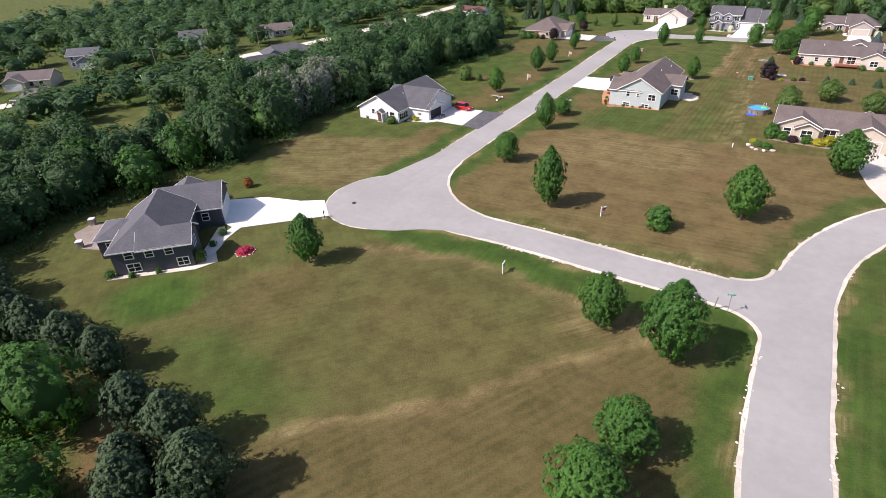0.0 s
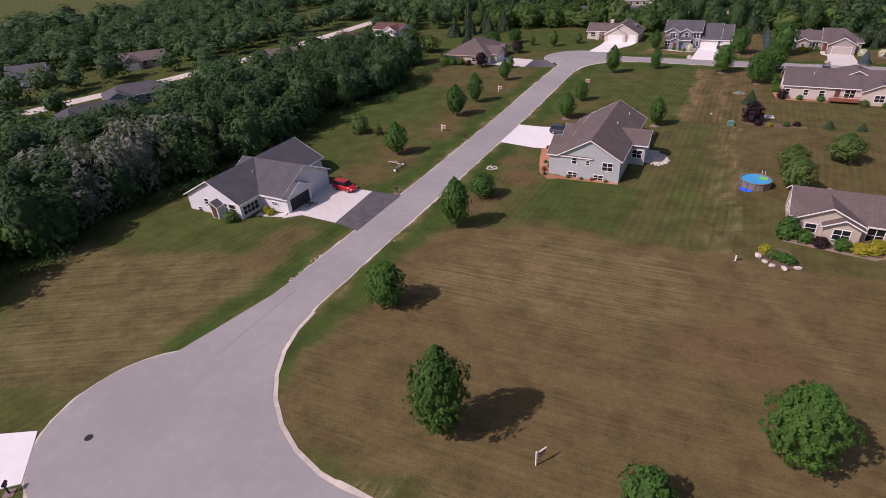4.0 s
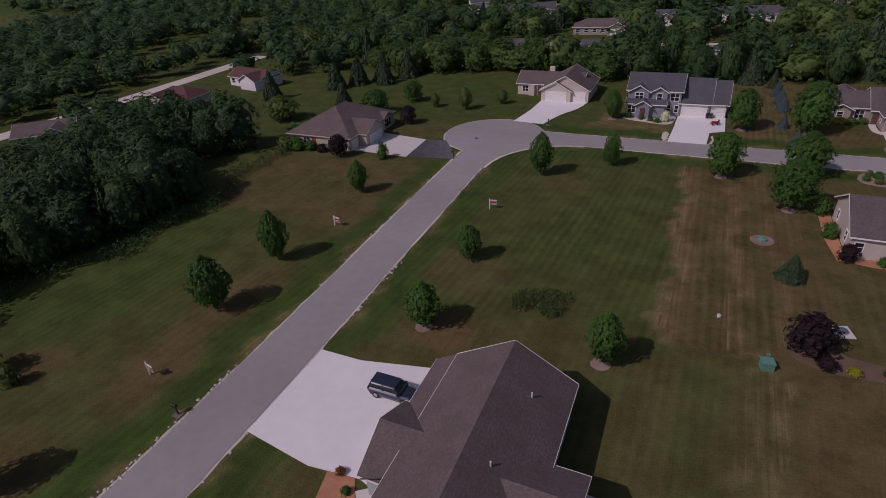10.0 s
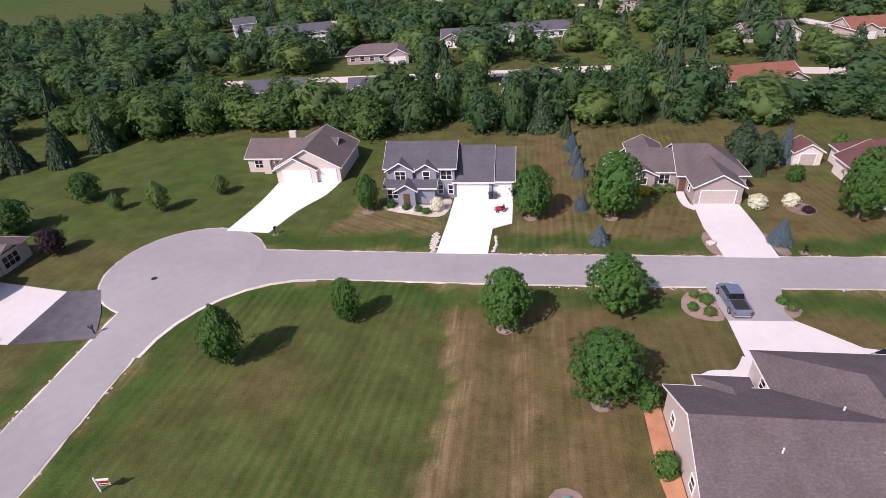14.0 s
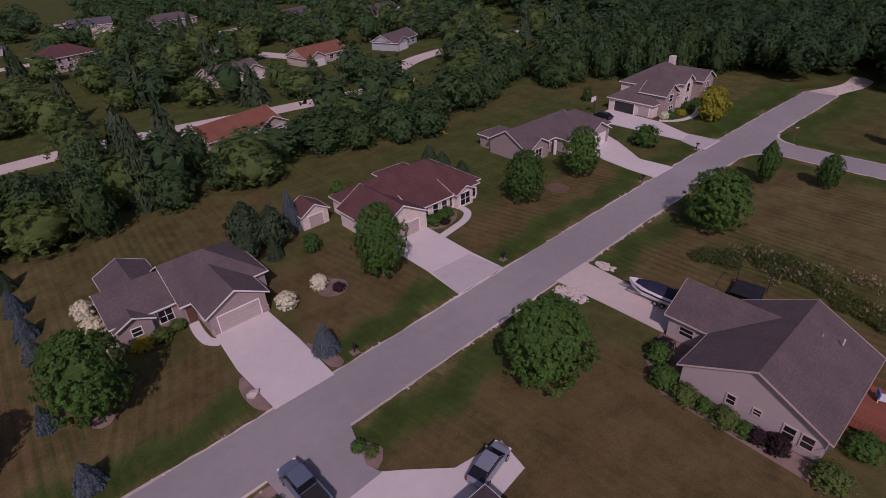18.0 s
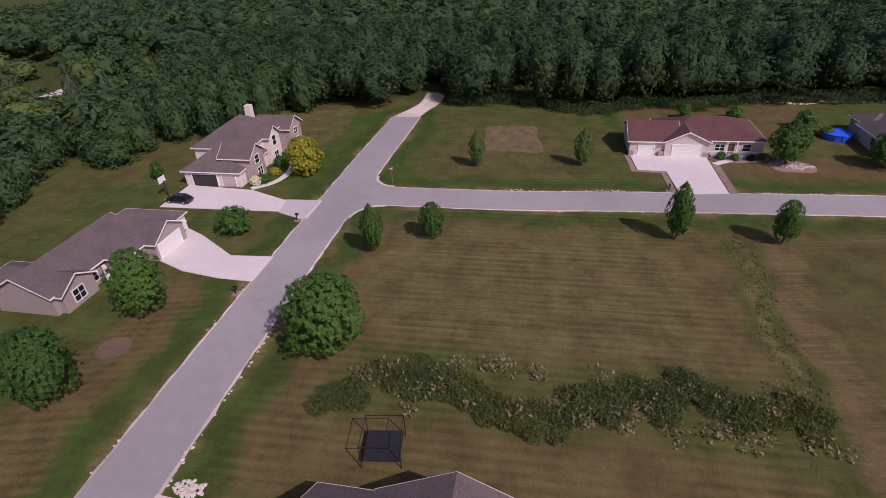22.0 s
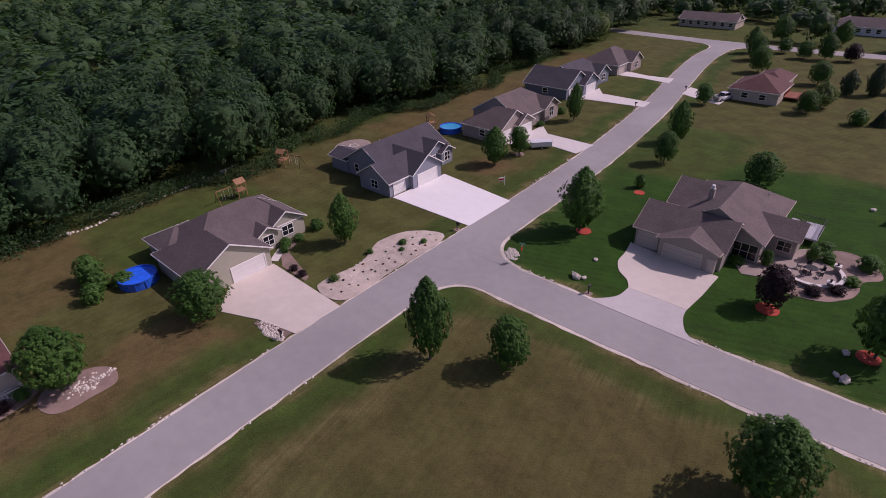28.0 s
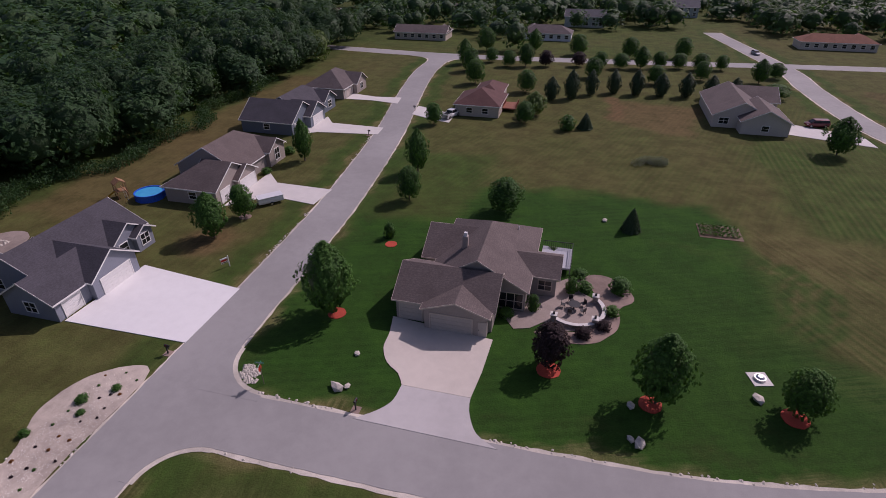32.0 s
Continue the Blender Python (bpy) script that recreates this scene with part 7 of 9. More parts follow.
stone_row("bed_edge", "pale stones round the red bed", ring_pts(-64.9, 43.6, 1.5) + [(-63.4, 43.6)], ROCK, 0.25, 0.15)
bed("brown mulch bed by the plum shrub", [(-7.6, 183), (-7.4, 179.6), (-4, 178.2), (4.0, 178.8), (4.0, 180.6), (-2.5, 181.2), (-5.4, 183.6)], DIRT)
bed("narrow stone border along the cream ranch's walk", [(127.0, 188.0), (126.5, 183.2), (118.0, 182.6), (117.8, 183.4), (125.8, 184.0), (126.2, 188.8), (134.2, 189.4), (134.3, 188.6)], BEDSTONE, smooth=False)
bed("planted border before the cream ranch", [(134.9, 174.6), (133.2, 174.4), (131.6, 172), (132.4, 165.6), (135.0, 164.8)], BEDSTONE)
bed("stone border beside the cream ranch's drive", [(118.3, 174.5), (118.2, 173.2), (124, 173.4), (130.4, 173.4), (132.6, 174.6)], BEDSTONE, smooth=False)
bed("mulched border beside the tan drive", [(133.4, 134.5), (128, 134.6), (128.5, 133.6), (136, 131.6), (138.4, 127), (139.2, 131)], BEDSTONE, smooth=False)
bed("grey stone border beside the tan drive", [(120.4, 143.4), (125.4, 144.0), (125.6, 143.3), (120.4, 142.1)], BEDSTONE, 0.09, False)
for x, y, r in ((105.8, 100.0, 1.15), (79.8, 103.5, 1.3), (69.6, 105.9, 1.15), (56.2, 104.3, 1.25), (104.9, 82.5, 0.9)):
    bed("bright red mulch ring under a tree", ring_pts(x, y, r), REDMULCH, 0.07, name="mulch_ring")
for x, y in ((-44, 171.3), (-24.6, 172), (-5, 213.6), (-14, 223.8), (-36, 251), (-10.6, 249.4), (1, 249.6), (131, 80)):
    bed("brown mulch ring under a tree", ring_pts(x, y, 1.0), BEDSTONE, name="mulch_ring")
bed("oblong pinkish stone bed under the maple beside the street", [(128.3, 158.6), (128.0, 161.5), (128.4, 164.4), (131.4, 165.2), (133.4, 163.0), (132.6, 159.4), (130.6, 158.0)], BEDSTONE, 0.06)
rubble("bed_edge_stones", "pale stones lying in the oblong bed", 130.4, 160.6, 1.6, 2.6, 90, 0.2)
rubble("corner_stones", "pale stones at the street corner", 110.4, 112.0, 1.7, 1.0, 150, 0.2, turn=-50)
rubble("ditch_stones", "grey stones beside the drive mouth", 122.6, 143.4, 2.6, 0.8, 200, 0.2)
rubble("drive_stones", "pale stones beside the two-storey house's drive", -24.2, 242.2, 0.6, 3.0, 130, 0.18)
rubble("culvert_stones", "pale stones at the culvert beside the boat drive", 48.2, 230.6, 1.3, 2.3, 220, 0.2)
rubble("culvert_stones", "pale stones beside the boat drive's far edge", 56.2, 231.2, 0.8, 1.6, 90, 0.18)
stone_row("drive_stones", "pale stones across the two-storey house's drive", [(-15.9, 239.6), (-15.6, 241.4), (-15.7, 243.8)], ROCK, 0.14, 0.2)
stone_row("field_stones", "line of pale stones along the wood's edge", [(171, 158), (169, 152), (168, 147), (170, 141), (170, 133), (171, 126), (172.5, 119)], ROCK, 0.7, 0.32)
stone_row("rock_ring", "small ring of pale stones on the grass", ring_pts(-49.1, 138.4, 0.9) + [(-48.4, 138.2), (-49.4, 138.6)], ROCK, 0.22, 0.2)
for x, y, s in ((100.6, 111.6, 0.9), (99.6, 111.2, 0.5), (70.8, 111.2, 0.8), (71.6, 110.8, 0.5), (59.2, 102.6, 0.8), (100.5, 106.3, 0.5), (74.1, 67.2, 0.6), (-4.2, 122.0, 0.7), (-3.4, 120.9, 0.5), (-2.6, 120.2, 0.5), (-1.2, 119.9, 0.6), (0.2, 120.6, 0.6), (168.2, 150.5, 0.7), (169.4, 143, 0.8), (170.2, 137.4, 0.7), (171.4, 122, 0.8), (71.5, 106.6, 0.6),
                (12.8, 242.4, 0.8), (21.2, 243.0, 0.6), (-14, 184, 0.4)):
    rock(x, y, s)

# ---- shrubs in beds ----
for item in """
bush 6.8 228.2 0.9 0.7|bush_light 8.4 227.4 1 0.8|bush_light 7.6 230.6 0.9 0.7|bush 8.6 229.6 1.1 0.9|bush 16.8 229.8 0.9 0.8|bush_light 17.4 228.6 0.8 0.7|bush -1.0 213.6 2.6 1.3|bush -1.0 206.6 2.2 1.2|bush_plum 0.2 200.9 2.2 1.3|bush 8.2 200.8 1.3 1.0|bush 4.0 200.7 1.1 0.9|bush_light 16.4 198.9 1.4 1.2|bush 20.6 198.8 1.2 1.1
bloom 22.3 253.2 2.0 1.5|bloom 27.2 253.8 1.9 1.3|bloom 3.6 269.2 2.2 1.5|bloom 3.7 264.6 2.2 1.5|bloom 4.4 258.4 1.8 1.2|bush_yellow 7.2 257.8 1.3 1.4|bush_light 9.2 258 1.3 1.3|bloom -25 251.6 2.2 1.2|bush_plum 28.8 251.8 0.9 1.0|bush_light 11.2 258.6 1.2 1.1
bush 48.2 256 1.6 1.4|bush 50 255.8 1.8 1.4|bush 51.8 256.6 1.4 1.2|bush_plum 49.6 254.9 1.0 0.9|bush 45.2 217.6 2.0 1.4|bush_plum 47 218 1.4 1.2|bush 42.4 215.6 2.0 1.5|bush_light 41.9 213.2 1.8 1.4|bush 42 211.4 1.4 1.0|bush_light 41.8 209.4 1.8 1.3
bush 42.0 207.8 1.2 1.0|bush_plum 42 206.8 1.3 1.0|bush_plum 42.2 205.2 1.5 1.2|bush_light 41.8 201.2 1.8 1.7|bush 46.7 200.4 1.9 1.7|bush_yellow 9.4 128.2 1.9 1.6|bush_yellow 7.6 127.6 1.4 1.3|bush 5.6 127.8 1.6 1.3|bush_plum 3.2 128 1.2 1.3|bush 1.2 128.6 1.6 1.4
bush -0.8 129 3.0 1.8|bush_light -2.6 122.4 1.2 1.1|bush_yellow -3.4 123.4 1.2 1.0|bush -1.4 122 1.2 1.0|bush -0.6 121.6 1.1 0.9|bush -72.6 45.6 1 0.8|bush -71 42.4 0.9 0.7|bush_light -68.6 38.4 2.4 1.1|bush -71.6 33.4 0.8 0.6|bush -74.2 30.8 0.8 0.6|bush -76.9 29.2 1.2 0.9
bush_yellow -76.6 107.6 1.0 0.9|bush_yellow -77.8 108 1.1 0.9|bush_yellow -73.2 122.8 1.1 0.9|bush_yellow -71.6 122 1.0 0.8|bush_yellow -70.6 121.9 0.9 0.8|bush_light -81.4 103.4 1.8 1.5|bush -30 252 0.9 0.8|bush -28 251.4 0.9 0.8|bush -26.6 250.6 0.9 0.8|bush -32.6 252.6 1.2 0.9
bush -92 216.4 2 1.5|bush -95 215.8 2.6 2.0|bush_light -97.4 215.4 3 2.2|bush_plum -89 216.2 1.6 1.3|bush 115.6 254.6 1.6 1.5|bloom 114.8 255.4 1.6 1.3|bush 124 255 1.8 1.5|bush_yellow 119.6 254 1.3 1.2|bush 127.4 254.6 2 1.6|bush 129.6 254 1.8 1.4
bush 133.2 172.6 1.4 1.1|bush 132.8 170.4 1.2 1.0|bush_plum 133 167.6 1.1 0.9|bush 133.6 165.8 1.2 1.0|bush 137.8 130.8 1.3 1.1|bush 138.4 124.6 1.6 1.3|bush 136.6 131.8 1.0 0.9|bush_plum 131.4 133.9 0.8 0.7|bush_plum 129.4 134 0.8 0.7|bush 137.6 128.6 1.1 1
bush_light 125 132 0.9 0.8|bush 126.4 124.4 0.7 0.6
bush 146.6 150.4 1.8 1.6|bush 148 153 3.0 1.8|bush 145.6 154.6 2.6 1.6|bush 138 52.2 1.4 1.4|bush 137 63 1.2 1.1|bush -100 222 3 2.4|bush_plum -4.6 178.8 1.2 1.0|bush_plum 2.6 180.4 0.9 0.9|bush_yellow -2.4 178.6 0.8 0.7|bush 0.6 179.4 0.9 0.8
bush 76.6 87.6 1.3 1.1|bush 78.2 88.4 2.2 1.0|bush_plum 74.2 95 1.1 1.0|bush_plum 76.4 97 1.2 1.1|bush_plum 79.4 97.4 1.2 1.1|bush 73.2 92 1.2 1.1|bush 72.2 86.8 2.0 1.6|bush 82.6 93.4 2.2 0.9|bush 85.6 95.3 1.0 1.1|bush 87 95.2 1.0 1.0|bush_light 81.4 79.4 1.2 1.0|bush 77.4 84.6 1.2 1.2
""".replace("\n", "|").split("|"):
    if item.strip():
        k, *v = item.split()
        tree(k, *map(float, v))


# small plants set out in the white stone and along borders
qb = random.Random(12)
for x in (121.6, 123.0, 124.6):
    for y in np.arange(115.8, 133.6, 1.9):
        tree(("bush", "bush_plum", "rust", "bush")[qb.randrange(4)], x + qb.uniform(-0.6, 0.6), float(y) + qb.uniform(-0.8, 0.8), qb.uniform(0.18, 0.3), qb.uniform(0.14, 0.24))
for x, y, h, w in ((122.4, 117.4, 0.6, 0.6), (124.6, 119.6, 0.7, 0.75), (123.4, 121.0, 0.5, 0.5)):
    tree("bush", x, y, h, w)
for x, y in ((-38.9, 138.6), (-39.6, 140.6), (-39.2, 142.4), (-40.4, 144.2), (-40.0, 146.4), (-41.2, 148.4), (-40.8, 150.2), (-42.2, 151.6), (-34.6, 138.7), (-32.2, 138.8), (-30.4, 138.9), (-28, 139)):
    tree(("bush", "rust", "bush_light")[qb.randrange(3)], x, y, qb.uniform(0.4, 0.8), qb.uniform(0.35, 0.55))
rubble("white_stones", "white stones of the bed along the street", 123.2, 124.3, 2.7, 9.4, 3600, 0.11, WHITESTONE)

# ---- tall weeds ----
def weeds(name, label, spots, n, h, seed, material, blade=(0.1, 0.26)):
    r = np.random.default_rng(seed)
    out = []
    for x, y, rad in spots:
        k = int(n * rad * rad)
        a, q = r.uniform(0, 6.283, k), rad * np.sqrt(r.random(k))
        pos = np.stack([x + np.cos(a) * q, y + np.sin(a) * q, h * r.uniform(0.1, 0.9, k) * r.uniform(0.6, 1.1)], 1)
        out.append(sprays(pos, r.normal(size=(k, 3)) + np.array([0, 0, 0.5]), r.uniform(*blade, k), r, r.normal(size=(k, 3)) * 0.5 + np.array([0, 0, 1.0])))
    return tagged(new(name, cloud_mesh(name, np.concatenate(out), material)), label, "weeds", kind="stuff")


LEAF_WEED = foliage("weeds", (0.044, 0.084, 0.022), (0.125, 0.165, 0.055), tufts=0.9, warm=0.8)
q = random.Random(3)
weeds("ditch_weeds", "tall rank weeds along a ditch", [(69.5 + 2.0 * math.sin(y * 0.3) + q.uniform(-2.2, 2.2) + (3 if y < 190 else 0), y, q.uniform(0.8, 1.5)) for y in np.arange(178, 224, 0.4)], 420, 1.0, 71, LEAF_WEED, (0.05, 0.15))
weeds("lawn_tangle", "tangled bush of weeds and dead stalks on the lawn", [(-33 + q.uniform(-2.4, 2.4), 180.2 + q.uniform(-1.6, 1.6), 1.4) for _ in range(9)], 190, 1.6, 73, LEAF_WEED, (0.06, 0.17))
weeds("ornamental_grass", "clump of pale ornamental grass", [(65.4 + q.uniform(-2.6, 2.6), 39.8 + q.uniform(-2, 2), 1.3) for _ in range(9)], 190, 1.4, 75, LEAF_SILVER, (0.06, 0.17))
weeds("wood_edge_brush", "low brush along the wood's edge", [(170.5 + wave(y, 0.09) - (6 if y > 150 else 0) + q.uniform(-2, 1), y, q.uniform(1.2, 2.2)) for y in np.arange(0, 228, 1.2)], 70, 3.2, 77, LEAF_OAK)
weeds("belt_edge_brush", "low brush along the tree belt", [(-101 + wave(y) * 0.7 + (y - 30) * 0.03 + q.uniform(-1, 2), y, q.uniform(1.2, 2.2)) for y in np.arange(24, 214, 2.4)], 45, 2.0, 79, LEAF_WOOD)

weeds("rank_strip", "strip of unmown dry grass between two lots", [(x, 177.6 + 0.9 * math.sin(x * 0.25) + q.uniform(-1.5, 1.5), q.uniform(0.5, 1.1)) for x in np.arange(73, 104, 0.45)], 13, 0.12, 81, foliage("dry_grass", (0.10, 0.115, 0.04), (0.20, 0.18, 0.085), 0.45))
weeds("pale_seed_heads", "pale seed heads above the ditch weeds", [(70.5 + q.uniform(-3.5, 3.5), y, 1.2) for y in np.arange(178, 222, 1.0)], 26, 1.4, 83, foliage("seed_heads", (0.16, 0.13, 0.08), (0.32, 0.27, 0.18)))


# ---- vehicles ----
def paint(name, col, rough=0.3, metal=0.3):
    m, nt, b = mat(name, rough, metal)
    p = obj_pos(nt)
    nt.links.new(mixc(nt, noise_tex(nt, p, 1.5, 2), tuple(c * 0.9 for c in col), col), b.inputs["Base Color"])
    b.inputs["Coat Weight"].default_value = 0.6
    return m


P_RED = paint("red_paint", (0.55, 0.012, 0.015))
P_NAVY = paint("dark_blue_paint", (0.035, 0.045, 0.075))
P_STEEL = paint("steel_blue_paint", (0.16, 0.21, 0.28))
P_SILVER = paint("silver_blue_paint", (0.30, 0.34, 0.40))
P_BLACK = paint("black_paint", (0.012, 0.012, 0.014))
P_WHITE = paint("white_paint", (0.72, 0.72, 0.72), 0.3, 0.0)
P_MAROON = paint("maroon_paint", (0.16, 0.02, 0.03))
TYRE = plain("tyre_rubber", (0.018, 0.018, 0.018), 0.9)
RIM = plain("alloy_rim", (0.5, 0.5, 0.52), 0.3, 0.05, metal=0.9)
LAMP_CLEAR = plain("head_lamp", (0.75, 0.76, 0.78), 0.15)
LAMP_RED = plain("tail_lamp", (0.35, 0.01, 0.01), 0.2)
CAR_GLASS = plain("car_glass", (0.012, 0.014, 0.018), 0.06)


def loft(name, sections, material):
    """A hull through sections along x: each (x, half width, z low, z high, half width at the top)."""
    bm = bmesh.new()
    rings = []
    for x, w, z0, z1, wt in sections:
        pts = [(-w * 0.92, z0), (-w, z0 + (z1 - z0) * 0.35), (-(w + wt) / 2, z0 + (z1 - z0) * 0.8), (-wt * 0.85, z1), (wt * 0.85, z1), ((w + wt) / 2, z0 + (z1 - z0) * 0.8), (w, z0 + (z1 - z0) * 0.35), (w * 0.92, z0)]
        rings.append([bm.verts.new((x, y, z)) for y, z in pts])
    for a, b in zip(rings, rings[1:]):
        for i in range(8):
            bm.faces.new((a[i], a[(i + 1) % 8], b[(i + 1) % 8], b[i]))
    bm.faces.new(rings[0])
    bm.faces.new(list(reversed(rings[-1])))
    return bm_mesh(name, bm, material)


def wheel(root, x, y, r):
    m = Matrix.Translation((x, y, r)) @ Euler((math.pi / 2, 0, 0)).to_matrix().to_4x4()
    bm = bmesh.new()
    add_cyl(bm, 0, 0, -0.11, 0.11, r, r, 18, m)
    t = part("wheel", bm_mesh("wheel", bm, TYRE), root)
    bm = bmesh.new()
    add_cyl(bm, 0, 0, -0.12, 0.12, r * 0.62, r * 0.62, 12, m)
    part("rim", bm_mesh("rim", bm, RIM), t)


def vehicle(kind, label, body_m, x, y, heading):
    """kind: car, suv, pickup or van. It faces local +x."""
    root = tagged(new("car" if kind != "pickup" else "pickup_truck"), label, "car" if kind != "pickup" else "pickup truck", "parked vehicles")
    root.matrix_basis = pose(x, y, 0.085, 0, 0, heading)
    ln, w, zb, zc, r = {"car": (4.7, 0.90, 0.92, 1.44, 0.32), "suv": (4.75, 0.95, 1.08, 1.78, 0.37), "pickup": (5.8, 1.0, 1.12, 1.88, 0.40), "van": (5.1, 0.98, 1.08, 1.74, 0.34)}[kind]
    h = ln / 2
    part("body", loft("body", [(-h, w * 0.84, 0.42, zb * 0.9, w * 0.78), (-h + 0.25, w, 0.26, zb, w * 0.92), (h - 1.5, w, 0.24, zb, w * 0.92), (h - 0.35, w * 0.95, 0.28, zb * 0.86, w * 0.85), (h, w * 0.75, 0.40, zb * 0.72, w * 0.62)], body_m), root)
    cab = {"car": (-h + 0.35, -h + 1.2, 0.45, 1.35), "suv": (-h + 0.08, -h + 0.45, 0.55, 1.25), "pickup": (-0.75, -0.55, 1.05, 1.75), "van": (-h + 0.08, -h + 0.4, 0.9, 1.75)}[kind]
    part("glasshouse", loft("glasshouse", [(cab[0], w * 0.86, zb - 0.05, zb + 0.02, w * 0.84), (cab[1], w * 0.86, zb - 0.05, zc - 0.03, w * 0.72), (cab[2], w * 0.86, zb - 0.05, zc - 0.03, w * 0.72), (cab[3], w * 0.86, zb - 0.05, zb + 0.02, w * 0.84)], CAR_GLASS), root)
    part("roof", loft("roof", [(cab[1] - 0.08, w * 0.76, zc - 0.06, zc, w * 0.66), (cab[2] + 0.08, w * 0.76, zc - 0.06, zc, w * 0.66)], body_m), root)
    for s in (-1, 1):
        for u, v in ((cab[0], cab[1]), (cab[3], cab[2]), ((cab[1] + cab[2]) / 2, (cab[1] + cab[2]) / 2)):
            bm = bmesh.new()
            vs = [bm.verts.new(p) for p in ((u - 0.05, s * w * 0.9, zb - 0.02), (u + 0.05, s * w * 0.9, zb - 0.02), (v + 0.05, s * w * 0.745, zc - 0.02), (v - 0.05, s * w * 0.745, zc - 0.02))]
            bm.faces.new(vs)
            bmesh.ops.solidify(bm, geom=bm.faces[:], thickness=0.03)
            part("pillar", bm_mesh("pillar", bm, body_m), root)
        for px in (-h + ln * 0.19, h - ln * 0.18):
            wheel(root, px, s * (w - 0.1), r)
        part("headlight", boxes("headlight", LAMP_CLEAR, (h - 0.25, s * w * 0.72 - 0.16, zb * 0.62, h - 0.02, s * w * 0.72 + 0.12, zb * 0.74)), root)
        part("tail_light", boxes("tail_light", LAMP_RED, (-h - 0.012, s * w * 0.78 - 0.1, zb * 0.66, -h + 0.2, s * w * 0.78 + 0.1, zb * 0.88)), root)
        part("mirror", boxes("mirror", body_m, (cab[3] - 0.35, s * (w + 0.02) - 0.08, zb, cab[3] - 0.2, s * (w + 0.02) + 0.1, zb + 0.14)), root)
    if kind == "pickup":
        part("cargo_bed", boxes("cargo_bed", TYRE, (-h + 0.14, -w * 0.8, zb - 0.01, -0.85, w * 0.8, zb + 0.012)), root, "black lined cargo bed")
        for s in (-1, 1):
            part("bed_rail", boxes("bed_rail", body_m, (-h + 0.05, s * w * 0.9 - 0.07, zb - 0.1, -0.75, s * w * 0.9 + 0.07, zb + 0.2)), root)
        part("tailgate", boxes("tailgate", body_m, (-h, -w * 0.85, 0.6, -h + 0.09, w * 0.85, zb + 0.2)), root)
        part("bumper", boxes("bumper", RIM, (-h - 0.1, -w * 0.88, 0.42, -h + 0.02, w * 0.88, 0.6)), root)
    return root


vehicle("suv", "bright red small suv parked on white concrete", P_RED, -70.4, 120.3, -8)
vehicle("suv", "dark blue suv parked before the garage", P_NAVY, -42.2, 160.9, 0)
vehicle("pickup", "steel-blue pickup truck with a black cargo bed", P_STEEL, 11.3, 229.4, 92)
vehicle("car", "silver-blue saloon car at the drive's edge", P_SILVER, 23.6, 220.6, 12)
vehicle("car", "black saloon car on the pale drive", P_BLACK, 106.6, 265.6, 86)
vehicle("pickup", "white pickup truck on a pale drive", P_WHITE, 111.2, 19.8, -110)
vehicle("suv", "grey suv beside the beige house", P_SILVER, 36.6, 12.6, 195)
vehicle("van", "dark red minivan on the white drive", P_MAROON, 26.2, 6.4, 10)
vehicle("car", "pale car on the far street", P_SILVER, 21.2, -80, 100)

# ---- boat on its trailer ----
boat = tagged(new("boat"), "white and navy motor boat with a blue cover on a trailer", "boat")
boat.matrix_basis = pose(54.0, 223.2, 0.085, 0, 0, 94)
NAVY = plain("navy_canvas", (0.012, 0.018, 0.045), 0.75, 0.2)
GEL = plain("white_gelcoat", (0.75, 0.75, 0.74), 0.2, 0.04)
part("hull", loft("hull", [(-2.9, 1.0, 0.75, 1.55, 1.1), (-1.0, 1.05, 0.6, 1.58, 1.16), (1.2, 0.9, 0.62, 1.65, 1.05), (2.5, 0.45, 0.9, 1.72, 0.6), (3.2, 0.06, 1.35, 1.78, 0.08)], GEL), boat)
part("stripe", loft("stripe", [(-2.92, 1.08, 1.1, 1.35, 1.11), (-1.0, 1.13, 1.05, 1.35, 1.17), (1.2, 1.0, 1.1, 1.4, 1.06), (2.4, 0.5, 1.25, 1.48, 0.62)], NAVY), boat)
part("cover", loft("cover", [(-2.7, 0.95, 1.56, 1.74, 0.7), (-0.8, 1.02, 1.58, 2.1, 0.5), (0.6, 0.95, 1.6, 2.15, 0.35), (2.2, 0.5, 1.68, 1.82, 0.25)], NAVY), boat, "dark navy canvas cover")
part("trailer_frame", boxes("trailer_frame", RIM, (-2.6, -0.7, 0.45, 3.0, -0.6, 0.55), (-2.6, 0.6, 0.45, 3.0, 0.7, 0.55), (-2.6, -0.7, 0.44, -2.5, 0.7, 0.54), (2.9, -0.7, 0.44, 3.0, 0.7, 0.54), (2.9, -0.06, 0.45, 4.2, 0.06, 0.55)), boat)
for px in (-1.5, -0.7):
    for s in (-1, 1):
        wheel(boat, px, s * 1.0, 0.32)
part("engine", boxes("engine", BLACK, (-3.4, -0.25, 0.6, -2.9, 0.25, 1.7)), boat)

cam_tr = tagged(new("cargo_trailer"), "low white folding trailer beside the drive", "trailer")
cam_tr.matrix_basis = pose(129.6, 74.4, 0, 0, 0, 46)
part("box", loft("box", [(-2.1, 0.95, 0.45, 1.35, 0.9), (2.1, 0.95, 0.45, 1.35, 0.9)], GEL), cam_tr)
part("lid", boxes("lid", P_WHITE, (-2.14, -0.98, 1.35, 2.14, 0.98, 1.5)), cam_tr)
part("hitch", boxes("hitch", BLACK, (2.1, -0.06, 0.42, 3.3, 0.06, 0.52)), cam_tr)
for s in (-1, 1):
    wheel(cam_tr, 0, s * 0.95, 0.3)

